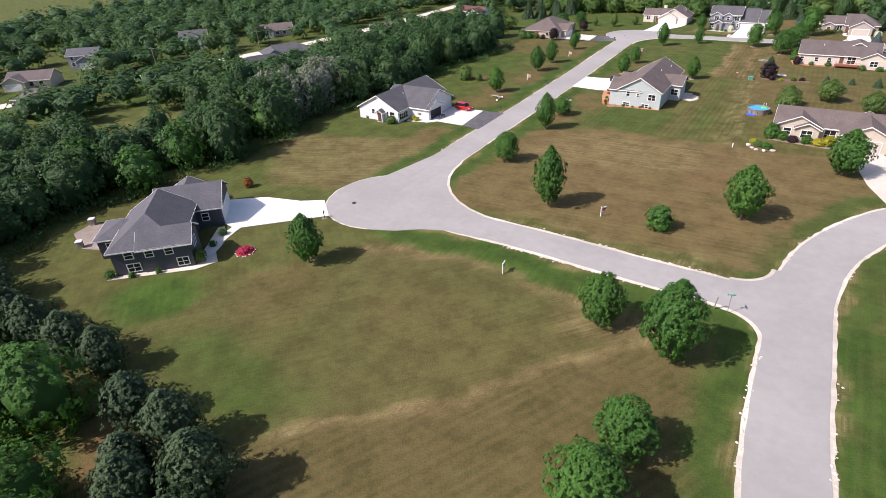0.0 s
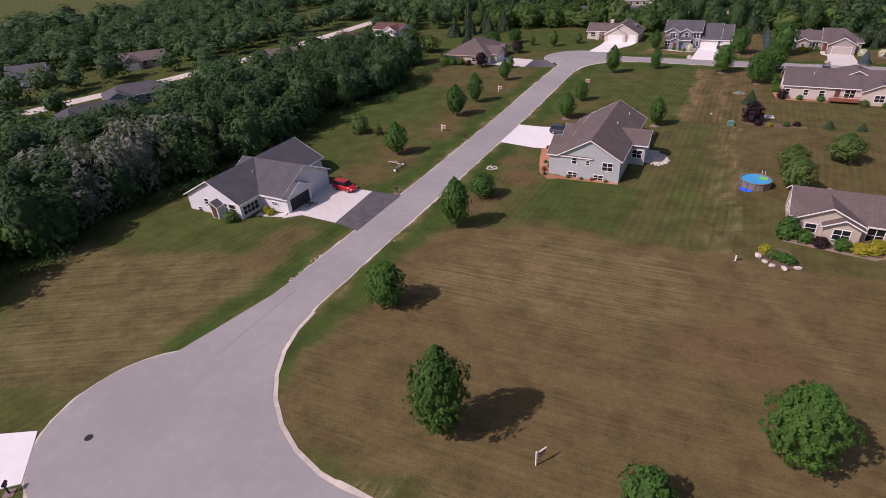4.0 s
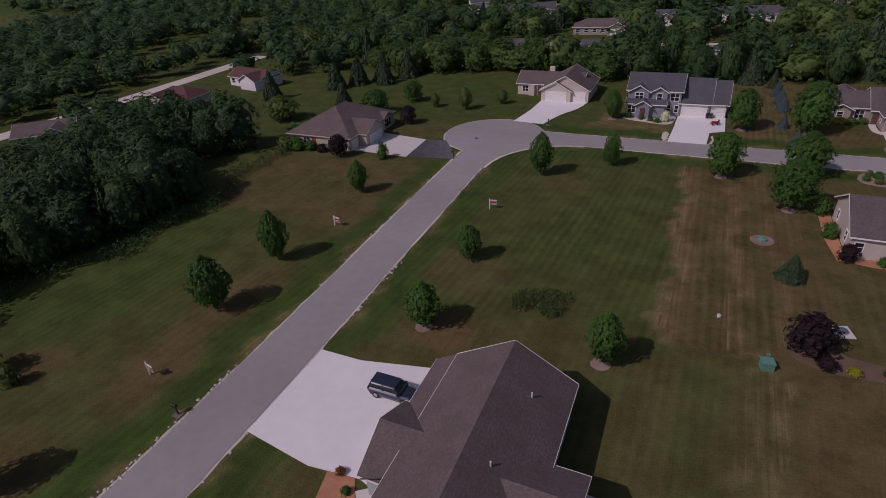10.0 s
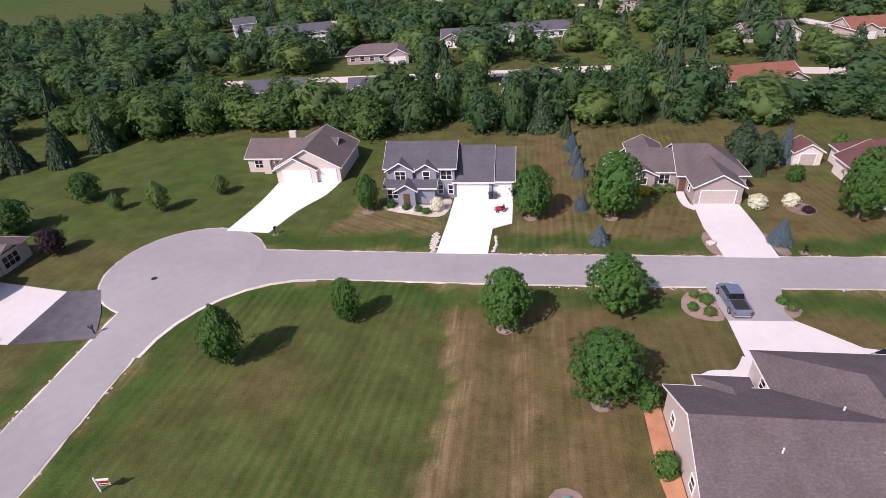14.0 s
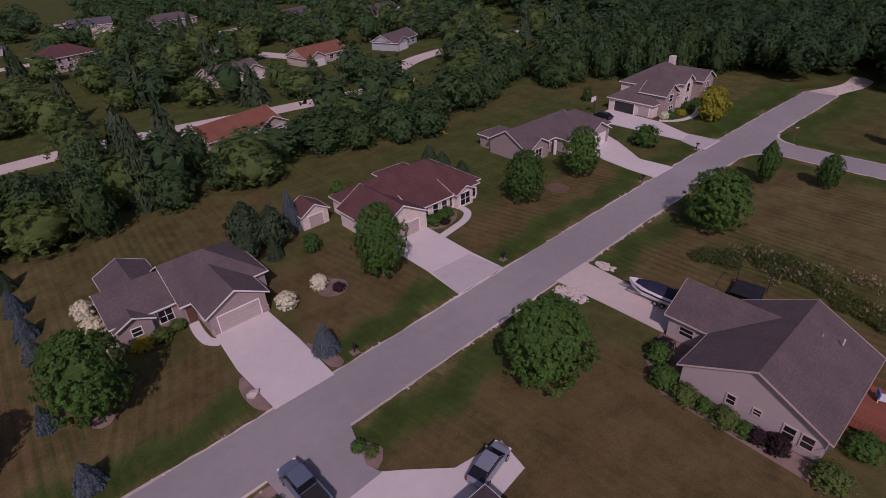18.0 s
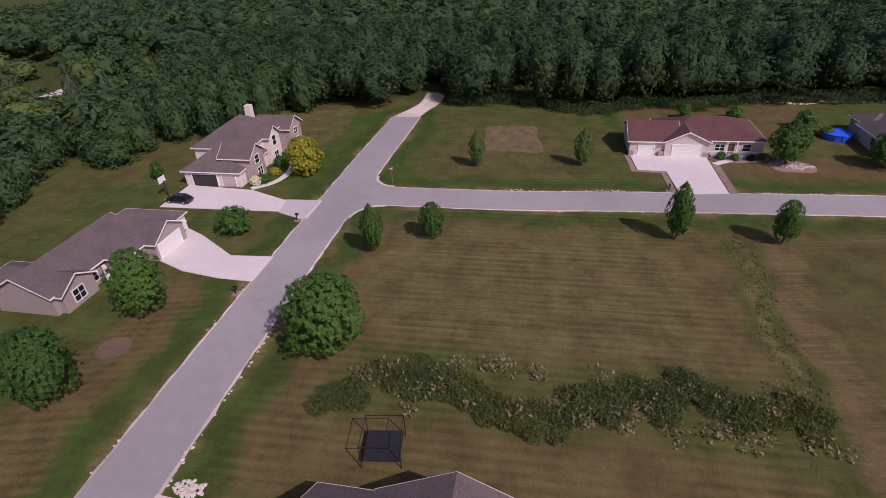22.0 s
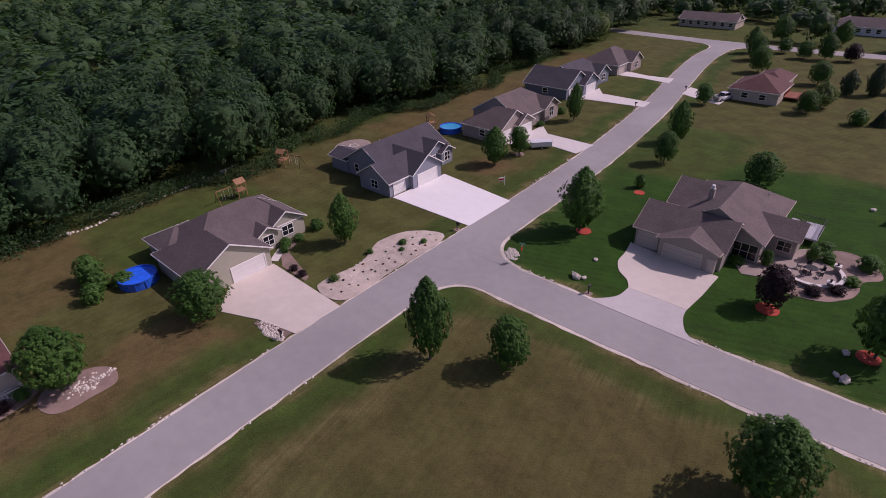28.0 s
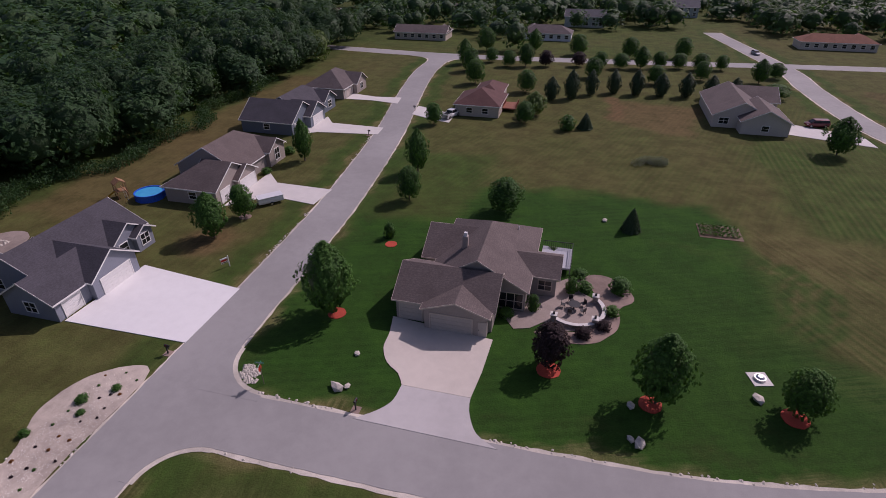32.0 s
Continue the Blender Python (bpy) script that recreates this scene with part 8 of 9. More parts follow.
# ---- pools ----
WATER_M, wnt, wb = mat("pool_water", 0.05)
wp = obj_pos(wnt)
wnt.links.new(mixc(wnt, noise_tex(wnt, wp, 0.6, 2), (0.02, 0.28, 0.55), (0.04, 0.42, 0.70)), wb.inputs["Base Color"])
bump(wnt, wb, noise_tex(wnt, wp, 3.0, 3), 0.2, 0.02)
BLUE_COVER = plain("blue_pool_cover", (0.01, 0.13, 0.80), 0.35, 0.2, 1.2, bump_scale=2)
POOL_WALL = plain("pool_wall", (0.20, 0.17, 0.15), 0.5, 0.2, 3)
BLUE_WALL = plain("blue_pool_wall", (0.015, 0.11, 0.58), 0.4, 0.15, 2)
TARP_GREEN = plain("green_float", (0.16, 0.55, 0.10), 0.5, 0.15)


def pool(label, x, y, r, wall_m, top_m, posts):
    root = tagged(new("swimming_pool"), label, "swimming pool", "garden pools")
    root.matrix_basis = pose(x, y, 0)
    bm = bmesh.new()
    n = 40
    rings = []
    for q, z in ((r, 0), (r, 1.15), (r + 0.08, 1.15), (r + 0.08, 1.24), (r - 0.1, 1.24), (r - 0.1, 0.2)):
        rings.append([bm.verts.new((q * math.cos(2 * math.pi * i / n), q * math.sin(2 * math.pi * i / n), z)) for i in range(n)])
    for a, b in zip(rings, rings[1:]):
        for i in range(n):
            bm.faces.new((a[i], a[(i + 1) % n], b[(i + 1) % n], b[i]))
    part("wall", bm_mesh("wall", bm, wall_m), root)
    bm = bmesh.new()
    vs = [bm.verts.new(((r - 0.08) * math.cos(2 * math.pi * i / n), (r - 0.08) * math.sin(2 * math.pi * i / n), 1.08)) for i in range(n)]
    bm.faces.new(vs)
    part("water" if top_m == WATER_M else "cover", bm_mesh("water", bm, top_m), root)
    for i in range(posts):
        a = 2 * math.pi * i / posts
        bm = bmesh.new()
        add_cyl(bm, (r + 0.07) * math.cos(a), (r + 0.07) * math.sin(a), 0, 1.2, 0.06, 0.06, 6)
        part("post", bm_mesh("post", bm, RIM if wall_m == POOL_WALL else BLUE_WALL), root)
    return root


pl = pool("round frame pool with light blue water on the lawn", -4.9, 146.0, 2.35, POOL_WALL, WATER_M, 12)
part("float", boxes("float", TARP_GREEN, (0.5, 0.2, 1.1, 1.7, 1.2, 1.22)), pl, "bright green air mattress")
part("ladder", boxes("ladder", WHITE_METAL, (0.8, 2.2, 0, 0.86, 2.5, 1.8), (1.3, 2.2, 0, 1.36, 2.5, 1.8), (0.8, 2.4, 0.5, 1.36, 2.5, 0.56), (0.8, 2.4, 0.9, 1.36, 2.5, 0.96)), pl)
bed("crumpled blue tarpaulin beside the pool", [(-7.2, 144.4), (-6.6, 142.9), (-5.2, 143.0), (-5.6, 143.9)], BLUE_COVER, 0.12, name="tarpaulin")
pool("round pool under a deep blue cover", 145.6, 148.9, 2.4, BLUE_WALL, BLUE_COVER, 12)
pl = pool("round blue pool beside a play set", 151.2, 77.6, 2.4, BLUE_WALL, WATER_M, 12)


# ---- posts, signs and boxes ----
WOOD_POST = plain("grey_post_wood", (0.22, 0.17, 0.13), 0.85, 0.3, 3)
WHITE_POST = plain("white_post", (0.75, 0.74, 0.71), 0.5, 0.06)


def mailbox(x, y, turn):
    root = tagged(new("mailbox"), "dark mailbox on a post at the street's edge", "mailbox", "mailboxes")
    root.matrix_basis = pose(x, y, 0, 0, 0, turn)
    part("post", boxes("post", BLACK, (-0.06, -0.06, -0.1, 0.06, 0.06, 1.05), (-0.05, -0.05, 0.82, 0.05, 0.35, 0.9)), root)
    bm = bmesh.new()
    add_box(bm, -0.12, -0.15, 1.05, 0.12, 0.42, 1.2)
    m = Matrix.Translation((0, -0.15, 1.2)) @ Euler((-math.pi / 2, 0, 0)).to_matrix().to_4x4()
    add_cyl(bm, 0, 0, 0, 0.57, 0.12, 0.12, 12, m)
    part("box", bm_mesh("box", bm, BLACK), root)
    part("flag", boxes("flag", LAMP_RED, (0.12, 0.1, 1.2, 0.14, 0.13, 1.42)), root)
    part("base_planting", boxes("base_planting", BEDSTONE, (-0.45, -0.45, -0.02, 0.45, 0.45, 0.05)), root)


for x, y, a in ((-61.4, 57.6, 40), (-61.2, 220.4, 90), (-48.4, 243.6, 0), (23.6, 240.6, 180), (48.3, 241.8, 180), (82.6, 241.6, 180), (102.4, 242.0, 180), (118.6, 183.8, 90), (120.6, 143.4, 90), (121.0, 111.4, 90), (97.6, 113.8, 180), (126.0, 37.6, 90), (121.4, 16.8, -90), (-60.7, 122.4, 90), (-60.6, 151.4, 90)):
    mailbox(x, y, a)


def yard_sign(x, y, turn):
    """A white post with an arm and a hanging panel."""
    root = tagged(new("yard_sign"), "white sale-sign post with a hanging panel on the grass", "sign", "sale signs")
    root.matrix_basis = pose(x, y, 0, 0, 0, turn)
    part("post", boxes("post", WHITE_POST, (-0.06, -0.06, -0.2, 0.06, 0.06, 1.75)), root)
    part("arm", boxes("arm", WHITE_POST, (0.06, -0.05, 1.45, 1.15, 0.05, 1.56)), root)
    pn = part("panel", boxes("panel", WHITE_POST, (0.18, -0.02, 0.75, 1.08, 0.02, 1.38)), root)
    part("band", boxes("band", P_RED, (0.2, -0.026, 1.05, 1.06, -0.021, 1.34), (0.2, 0.021, 1.05, 1.06, 0.026, 1.34)), pn)
    part("bar", boxes("bar", P_BLACK, (0.24, -0.026, 0.82, 1.02, -0.021, 0.95), (0.24, 0.021, 0.82, 1.02, 0.026, 0.95)), pn)


for x, y, a in ((-20.9, 79.0, 60), (-27.4, 56.6, 100), (-67.9, 154.4, -10), (-67.8, 189.0, -10), (-46.9, 201.4, 10), (124.8, 93.8, 60)):
    yard_sign(x, y, a)

STOP_RED = plain("stop_red", (0.5, 0.03, 0.01), 0.4, 0.08)
SIGN_GREEN = plain("sign_green", (0.02, 0.28, 0.16), 0.4, 0.08)


def street_sign(x, y, turn, stop):
    root = tagged(new("street_sign"), "stop sign and green name blades on one post" if stop else "green street-name blades on a thin post", "sign")
    root.matrix_basis = pose(x, y, 0, 0, 0, turn)
    bm = bmesh.new()
    add_cyl(bm, 0, 0, -0.2, 2.9, 0.035, 0.035, 8)
    part("post", bm_mesh("post", bm, WOOD_POST), root)
    for k, z in ((0, 2.75), (90, 2.95)):
        b = part("blade", boxes("blade", SIGN_GREEN, (-0.45, -0.012, z - 0.1, 0.45, 0.012, z + 0.1)), root)
        b.rotation_euler = (0, 0, radians(k))
        part("bar", boxes("bar", WHITE_POST, (-0.34, -0.016, z - 0.035, 0.34, 0.016, z + 0.035)), b)
    if stop:
        bm = bmesh.new()
        m = Matrix.Translation((0, -0.05, 2.2)) @ Euler((math.pi / 2, math.pi / 8, 0)).to_matrix().to_4x4()
        add_cyl(bm, 0, 0, -0.01, 0.01, 0.38, 0.38, 8, m)
        st = part("stop_plate", bm_mesh("stop_plate", bm, STOP_RED), root, "red eight-sided plate")
        cu = bpy.data.curves.new("lettering", "FONT")
        cu.body, cu.size, cu.align_x, cu.align_y, cu.extrude = "STOP", 0.26, "CENTER", "CENTER", 0.003
        cu.materials.append(WHITE_POST)
        tx = new("lettering", cu)
        tx.parent = st
        tx.matrix_basis = Matrix.Translation((0, -0.066, 2.2)) @ Euler((math.pi / 2, 0, 0)).to_matrix().to_4x4()


street_sign(0.2, 61.6, 20, False)
street_sign(117.4, 230.4, 60, True)
street_sign(108.2, 112.9, 100, True)
wm = tagged(new("wooden_marker"), "leaning weathered wooden marker post", "post")
wm.matrix_basis = pose(-1.3, 61.8, 0, 8, 5, 0)
part("post", boxes("post", WOOD_POST, (-0.06, -0.06, -0.2, 0.06, 0.06, 2.0)), wm)

GREEN_METAL = plain("green_metal", (0.10, 0.26, 0.20), 0.5, 0.15)
ub = tagged(new("utility_box"), "pale green utility cabinet on the lawn", "utility box")
ub.matrix_basis = pose(-9.8, 176.9, 0, 0, 0, 12)
part("cabinet", boxes("cabinet", GREEN_METAL, (-0.55, -0.5, 0, 0.55, 0.5, 0.85)), ub)
part("lid", boxes("lid", GREEN_METAL, (-0.6, -0.55, 0.85, 0.6, 0.55, 0.95)), ub)
part("pedestal", boxes("pedestal", GREEN_METAL, (0.2, 0.9, 0, 0.5, 1.2, 0.9)), ub)


def well_cap(x, y, label, slab=True):
    root = tagged(new("well_cap"), label, "well cap")
    root.matrix_basis = pose(x, y, 0, 0, 0, 15)
    if slab:
        part("slab", boxes("slab", CONCRETE, (-1.0, -1.0, 0, 1.0, 1.0, 0.08)), root)
    else:
        part("stone_ring", slab_mesh("stone_ring", ring_pts(0, 0, 1.5), 0.06, BEDSTONE), root)
    bm = bmesh.new()
    add_cyl(bm, 0, 0, 0, 0.32, 0.62, 0.58, 18)
    add_cyl(bm, 0, 0, 0.32, 0.45, 0.45, 0.25, 18)
    part("cap", bm_mesh("cap", bm, RIM if slab else GREEN_METAL), root)


well_cap(58.3, 99.4, "round metal well cap on a square concrete slab")
well_cap(-8.9, 203.2, "round cap in a ring of stones on the lawn", False)
well_cap(-2.5, 185.2, "low ornament on a square pale slab")
mh = tagged(new("manhole_ring"), "pale concrete manhole ring on the lawn", "manhole")
mh.matrix_basis = pose(57.6, 193.5, 0)
bm = bmesh.new()
add_cyl(bm, 0, 0, 0, 0.12, 0.75, 0.7, 24)
part("ring", bm_mesh("ring", bm, CONCRETE), mh)
bm = bmesh.new()
add_cyl(bm, 0, 0, 0.1, 0.135, 0.45, 0.45, 20)
part("lid", bm_mesh("lid", bm, BLACK), mh)
for x, y in ((-60.6, 64.4), (-60.6, 231.6)):
    cb = tagged(new("manhole_cover"), "dark iron manhole cover in the asphalt", "manhole cover")
    cb.matrix_basis = pose(x, y, 0.068)
    bm = bmesh.new()
    add_cyl(bm, 0, 0, -0.02, 0.016, 0.4, 0.4, 18)
    part("cover", bm_mesh("cover", bm, BLACK), cb)

# an old two-wheeled frame of bars lying on the grass
BARE_IRON = plain("pale_bare_iron", (0.42, 0.38, 0.33), 0.6, 0.3, 4)
PALE_RIM = plain("pale_wheel_rim", (0.74, 0.71, 0.66), 0.5, 0.15, 4)


def bar_between(bm, p, q, r, n=6):
    d = Vector(q) - Vector(p)
    add_cyl(bm, 0, 0, 0, d.length, r, r, n, Matrix.Translation(p) @ d.to_track_quat("Z", "Y").to_matrix().to_4x4())


hitch = tagged(new("trailer_frame"), "old A-shaped trailer frame of pale bars on two wheels", "trailer")
hitch.matrix_basis = pose(-67.2, 132.7, 0)
for p, q, w in (((1.25, 0.9, 0.42), (1.15, -2.0, 0.42), 0.07), ((0.9, 0.85, 0.46), (0.8, -1.9, 0.46), 0.06), ((1.2, 0.6, 0.46), (-2.2, 1.1, 0.5), 0.07), ((0.95, -0.1, 0.46), (-0.7, 1.6, 0.5), 0.06), ((-2.2, 1.1, 0.5), (-0.5, 1.7, 0.5), 0.07), ((-2.2, 1.1, 0.5), (-2.2, 1.1, 0.0), 0.08), ((-0.6, 1.65, 0.5), (-0.6, 1.65, 0.0), 0.06)):
    bm = bmesh.new()
    bar_between(bm, p, q, w)
    part("bar", bm_mesh("bar", bm, BARE_IRON), hitch)
for y, sgn in ((0.95, 1), (-2.05, -1)):
    bm = bmesh.new()
    bar_between(bm, (1.22, y, 0.38), (1.22, y + 0.22 * sgn, 0.38), 0.38, 18)
    wh = part("wheel", bm_mesh("wheel", bm, TYRE), hitch)
    bm = bmesh.new()
    bar_between(bm, (1.22, y - 0.02 * sgn, 0.38), (1.22, y + 0.25 * sgn, 0.38), 0.28, 18)
    part("rim", bm_mesh("rim", bm, PALE_RIM), wh, "pale painted rim")

# ---- decks, patios, play things ----
DECK = plain("stained_deck", (0.26, 0.09, 0.05), 0.7, 0.25, 2)
GREY_DECK = plain("grey_deck", (0.42, 0.43, 0.46), 0.6, 0.12, 2)


def deck(label, x0, y0, x1, y1, z, material, rails="", rail_m=None):
    root = tagged(new("deck"), label, "deck")
    root.matrix_basis = pose((x0 + x1) / 2, (y0 + y1) / 2, 0)
    hx, hy = (x1 - x0) / 2, (y1 - y0) / 2
    n = int((y1 - y0) / 0.15)
    me = boxes("plank", material, (-hx, -0.07, z - 0.04, hx, 0.07, z))
    for i in range(n):
        part("plank", me, root, loc=(0, -hy + 0.075 + i * 0.15, 0))
    leg = boxes("leg", material, (-0.07, -0.07, 0, 0.07, 0.07, z - 0.05))
    for a in (-1, 1):
        for b in (-1, 1):
            part("leg", leg, root, loc=(a * (hx - 0.1), b * (hy - 0.1), 0))
    part("skirt", boxes("skirt", material, (-hx, -hy, z - 0.25, hx, -hy + 0.05, z - 0.05), (-hx, hy - 0.05, z - 0.25, hx, hy, z - 0.05), (-hx, -hy, z - 0.25, -hx + 0.05, hy, z - 0.05), (hx - 0.05, -hy, z - 0.25, hx, hy, z - 0.05)), root)
    rm = rail_m or material
    for d in rails:
        if d in "NS":
            yy = hy - 0.05 if d == "N" else -hy + 0.05
            part("rail", boxes("rail", rm, (-hx, yy - 0.04, z + 0.9, hx, yy + 0.04, z + 0.98)), root)
            me = boxes("baluster", rm, (-0.025, -0.025, z, 0.025, 0.025, z + 0.9))
            for i in range(int(2 * hx / 0.3) + 1):
                part("baluster", me, root, loc=(-hx + 0.04 + i * 0.3, yy, 0))
        else:
            xx = hx - 0.05 if d == "E" else -hx + 0.05
            part("rail", boxes("rail", rm, (xx - 0.04, -hy, z + 0.9, xx + 0.04, hy, z + 0.98)), root)
            me = boxes("baluster", rm, (-0.025, -0.025, z, 0.025, 0.025, z + 0.9))
            for i in range(int(2 * hy / 0.3) + 1):
                part("baluster", me, root, loc=(xx, -hy + 0.04 + i * 0.3, 0))
    return root


deck("red-brown stained wooden deck behind the boat house", 48.6, 198.6, 55.0, 202.1, 0.9, DECK, "SEW")
deck("grey deck with dark rails beside the patio house", 78.6, 79.0, 82.8, 84.4, 1.0, GREY_DECK, "SW", BLACK)
deck("pale wooden deck behind the taupe house", 7.6, 268.0, 11.6, 272.2, 2.6, GREY_DECK)
deck("white railed porch of the cream ranch", 133.6, 165.6, 135.3, 174.2, 0.35, GREY_DECK, "W", WHITE_POST)
deck("brown wooden deck at the back of the tan house", 96.2, 6.0, 99.6, 12.0, 0.9, DECK, "EW")
deck("stained back deck of the beige house", 9.8, 199.4, 15.6, 201.7, 0.8, DECK, "S", DECK)
dl = tagged(new("patio_slab"), "pale concrete slab at the foot of the deck stairs", "patio")
dl.matrix_basis = pose(49.2, 197.2, 0)
part("slab", boxes("slab", CONCRETE, (-2.6, -1.0, -0.05, 2.4, 1.3, 0.06)), dl)
gr = tagged(new("deck_furniture"), "blue and white cushioned chair on the deck", "chair")
gr.matrix_basis = pose(53.4, 200.8, 0.9, 0, 0, 20)
part("seat", boxes("seat", WHITE_METAL, (-0.5, -0.5, 0.3, 0.5, 0.5, 0.42)), gr)
part("backrest", boxes("backrest", paint("blue_cushion", (0.02, 0.2, 0.5), 0.7, 0), (-0.5, 0.4, 0.42, 0.5, 0.52, 1.0)), gr)
for a in (-1, 1):
    for b in (-1, 1):
        part("leg", boxes("leg", WHITE_METAL, (a * 0.44 - 0.03, b * 0.44 - 0.03, 0, a * 0.44 + 0.03, b * 0.44 + 0.03, 0.3)), gr)

# curved walks
def path(label, pts, half, material=CONCRETE, z=0.078):
    return tagged(new("garden_walk", strip_mesh("garden_walk", smooth_line(pts, 0.5), half, z, material)), label, "path", kind="structure")


path("curved white concrete walk to the cream house", [(46.8, 252.4), (49.5, 252.9), (52.5, 253.6), (54.6, 255.2), (55.0, 257.6)], 0.6)
path("short curved walk to the taupe house's door", [(13.8, 252.6), (12.8, 253.8), (12.6, 256.0), (12.8, 258.4)], 0.6)
path("curved walk to the beige house's door", [(10.2, 220.4), (8.6, 218.2), (6.0, 217.8), (4.6, 216.4), (4.8, 214.6)], 0.7)
path("tan paved walk to the cream ranch's door", [(130.6, 174.2), (131.8, 172.4), (132.6, 171.0), (133.6, 170.6)], 0.6)
path("pale walk before the cream two-storey house", [(113.0, 255.6), (116, 252.6), (120.5, 251.8), (126, 253.2), (129.6, 255.4)], 0.6)
path("pale stone walk beside the slate-blue garage", [(-72.6, 48.4), (-71.6, 44.6), (-70.2, 42.0), (-69.6, 40.0)], 0.8)
path("pale walk to the two-storey house's door", [(-23.2, 251.8), (-26.0, 252.2), (-29.9, 251.4), (-30.0, 252.8)], 0.6)
path("small concrete walk beside the sage-grey drive", [(-39.6, 151.0), (-38.6, 149.8), (-36.8, 148.8)], 0.7)
path("curved pale walk to the olive house's door", [(135.6, 134.4), (136.8, 132.8), (137.6, 131.6)], 0.6)
path("pale walk before the white house", [(-74.0, 108.4), (-76.5, 107.6), (-79.0, 107.2)], 0.7)

# stone patio with a curved seat wall
bed("stone-paved patio beside the grey-taupe house", [(86.8, 94.2), (84.4, 97.6), (82.6, 97.0), (81.0, 95.4), (78.6, 96.6), (75.6, 95.6), (73.9, 92.6), (74.8, 89.6), (77.2, 88.0), (76.0, 85.6), (77.6, 84.2), (80.2, 86.6), (80.4, 90.0), (83.4, 90.2), (83.6, 94.1)], PAVER, 0.07, False, "patio")
bed("curved shrub bed below the patio wall", [(82.0, 97.6), (78.6, 98.6), (75.0, 97.8), (72.4, 94.4), (72.2, 90.6), (70.4, 88.4), (71.6, 85.0), (74.6, 83.4), (76.6, 84.6), (75.0, 88.6), (74.2, 92.6), (76, 95.9), (79, 96.8)], BEDSTONE, 0.05, True)
sw = tagged(new("seat_wall"), "low curved stone seat wall round the patio", "garden wall")
sw.matrix_basis = pose(77.6, 92.2, 0)
arc = [(3.5 * math.cos(a), 3.5 * math.sin(a)) for a in np.linspace(radians(50), radians(225), 15)]
blk = boxes("stone_block", STONE, (-0.37, -0.2, 0, 0.37, 0.2, 0.5))
cap = boxes("capstone", CONCRETE, (-0.39, -0.25, 0.5, 0.39, 0.25, 0.58))
for (ax, ay), (bx, by) in zip(arc, arc[1:]):
    ang = math.atan2(by - ay, bx - ax)
    for nm, me in (("stone_block", blk), ("capstone", cap)):
        o = part(nm, me, sw, loc=((ax + bx) / 2, (ay + by) / 2, 0))
        o.rotation_euler = (0, 0, ang)
for x, y in ((80.0, 94.9), (75.2, 94.6), (75.2, 89.9), (78.2, 87.4)):
    pr = tagged(new("stone_pillar"), "square stone pillar with a pale cap by the patio", "pillar", "patio pillars")
    pr.matrix_basis = pose(x, y, 0)
    part("shaft", boxes("shaft", STONE, (-0.33, -0.33, 0, 0.33, 0.33, 1.0)), pr)
    part("cap", boxes("cap", CONCRETE, (-0.42, -0.42, 1.0, 0.42, 0.42, 1.1)), pr)
    part("lantern", boxes("lantern", BLACK, (-0.12, -0.12, 1.1, 0.12, 0.12, 1.45)), pr)
tb = tagged(new("patio_table"), "round dark patio table", "table")
tb.matrix_basis = pose(77.7, 91.9, 0.07)
bm = bmesh.new()
add_cyl(bm, 0, 0, 0.68, 0.72, 0.75, 0.75, 20)
part("tabletop", bm_mesh("tabletop", bm, BLACK), tb)
bm = bmesh.new()
add_cyl(bm, 0, 0, 0, 0.68, 0.1, 0.06, 8)
part("pedestal", bm_mesh("pedestal", bm, BLACK), tb)
for k in range(5):
    a = k * 1.2566
    ch = tagged(new("patio_chair"), "dark metal patio chair by the round table", "chair", "chairs round the patio table")
    ch.matrix_basis = pose(77.7 + 1.35 * math.cos(a), 91.9 + 1.35 * math.sin(a), 0.07, 0, 0, math.degrees(a) - 90)
    part("seat", boxes("seat", BLACK, (-0.27, -0.27, 0.4, 0.27, 0.27, 0.46)), ch)
    part("backrest", boxes("backrest", BLACK, (-0.27, 0.22, 0.46, 0.27, 0.28, 0.95)), ch)
    for sx in (-1, 1):
        for sy in (-1, 1):
            part("leg", boxes("leg", BLACK, (sx * 0.24 - 0.02, sy * 0.24 - 0.02, 0, sx * 0.24 + 0.02, sy * 0.24 + 0.02, 0.4)), ch)

bed("stone-paved round patio with a fire ring behind the blue-grey house", ring_pts(162.0, 97.0, 4.0, 0.9), PAVER, 0.06, True, "patio")
stone_row("fire_ring", "ring of stones on the round patio", ring_pts(162, 97, 0.9) + [(162.9, 97)], ROCK, 0.3, 0.25)
bed("red-paved patio with stone seats behind the slate-blue house", [(-97, 37.4), (-96.0, 33.6), (-89.6, 31.6), (-84.6, 33.6), (-86.5, 37.5), (-92, 40)], PAVER, 0.06, False, "patio")
for x, y in ((-96.4, 37.2), (-90.2, 31.8)):
    pr = tagged(new("stone_pillar"), "square stone pillar with a pale cap by the patio", "pillar", "patio pillars")
    pr.matrix_basis = pose(x, y, 0, 0, 0, 45)
    part("shaft", boxes("shaft", STONE, (-0.4, -0.4, 0, 0.4, 0.4, 1.1)), pr)
    part("cap", boxes("cap", CONCRETE, (-0.5, -0.5, 1.1, 0.5, 0.5, 1.22)), pr)

PLAY_WOOD = plain("play_wood", (0.30, 0.16, 0.08), 0.8, 0.25, 3)
SLIDE_Y = plain("yellow_plastic", (0.75, 0.42, 0.02), 0.4, 0.08)
PLAY_RED = plain("red_canvas", (0.45, 0.05, 0.02), 0.7, 0.1)


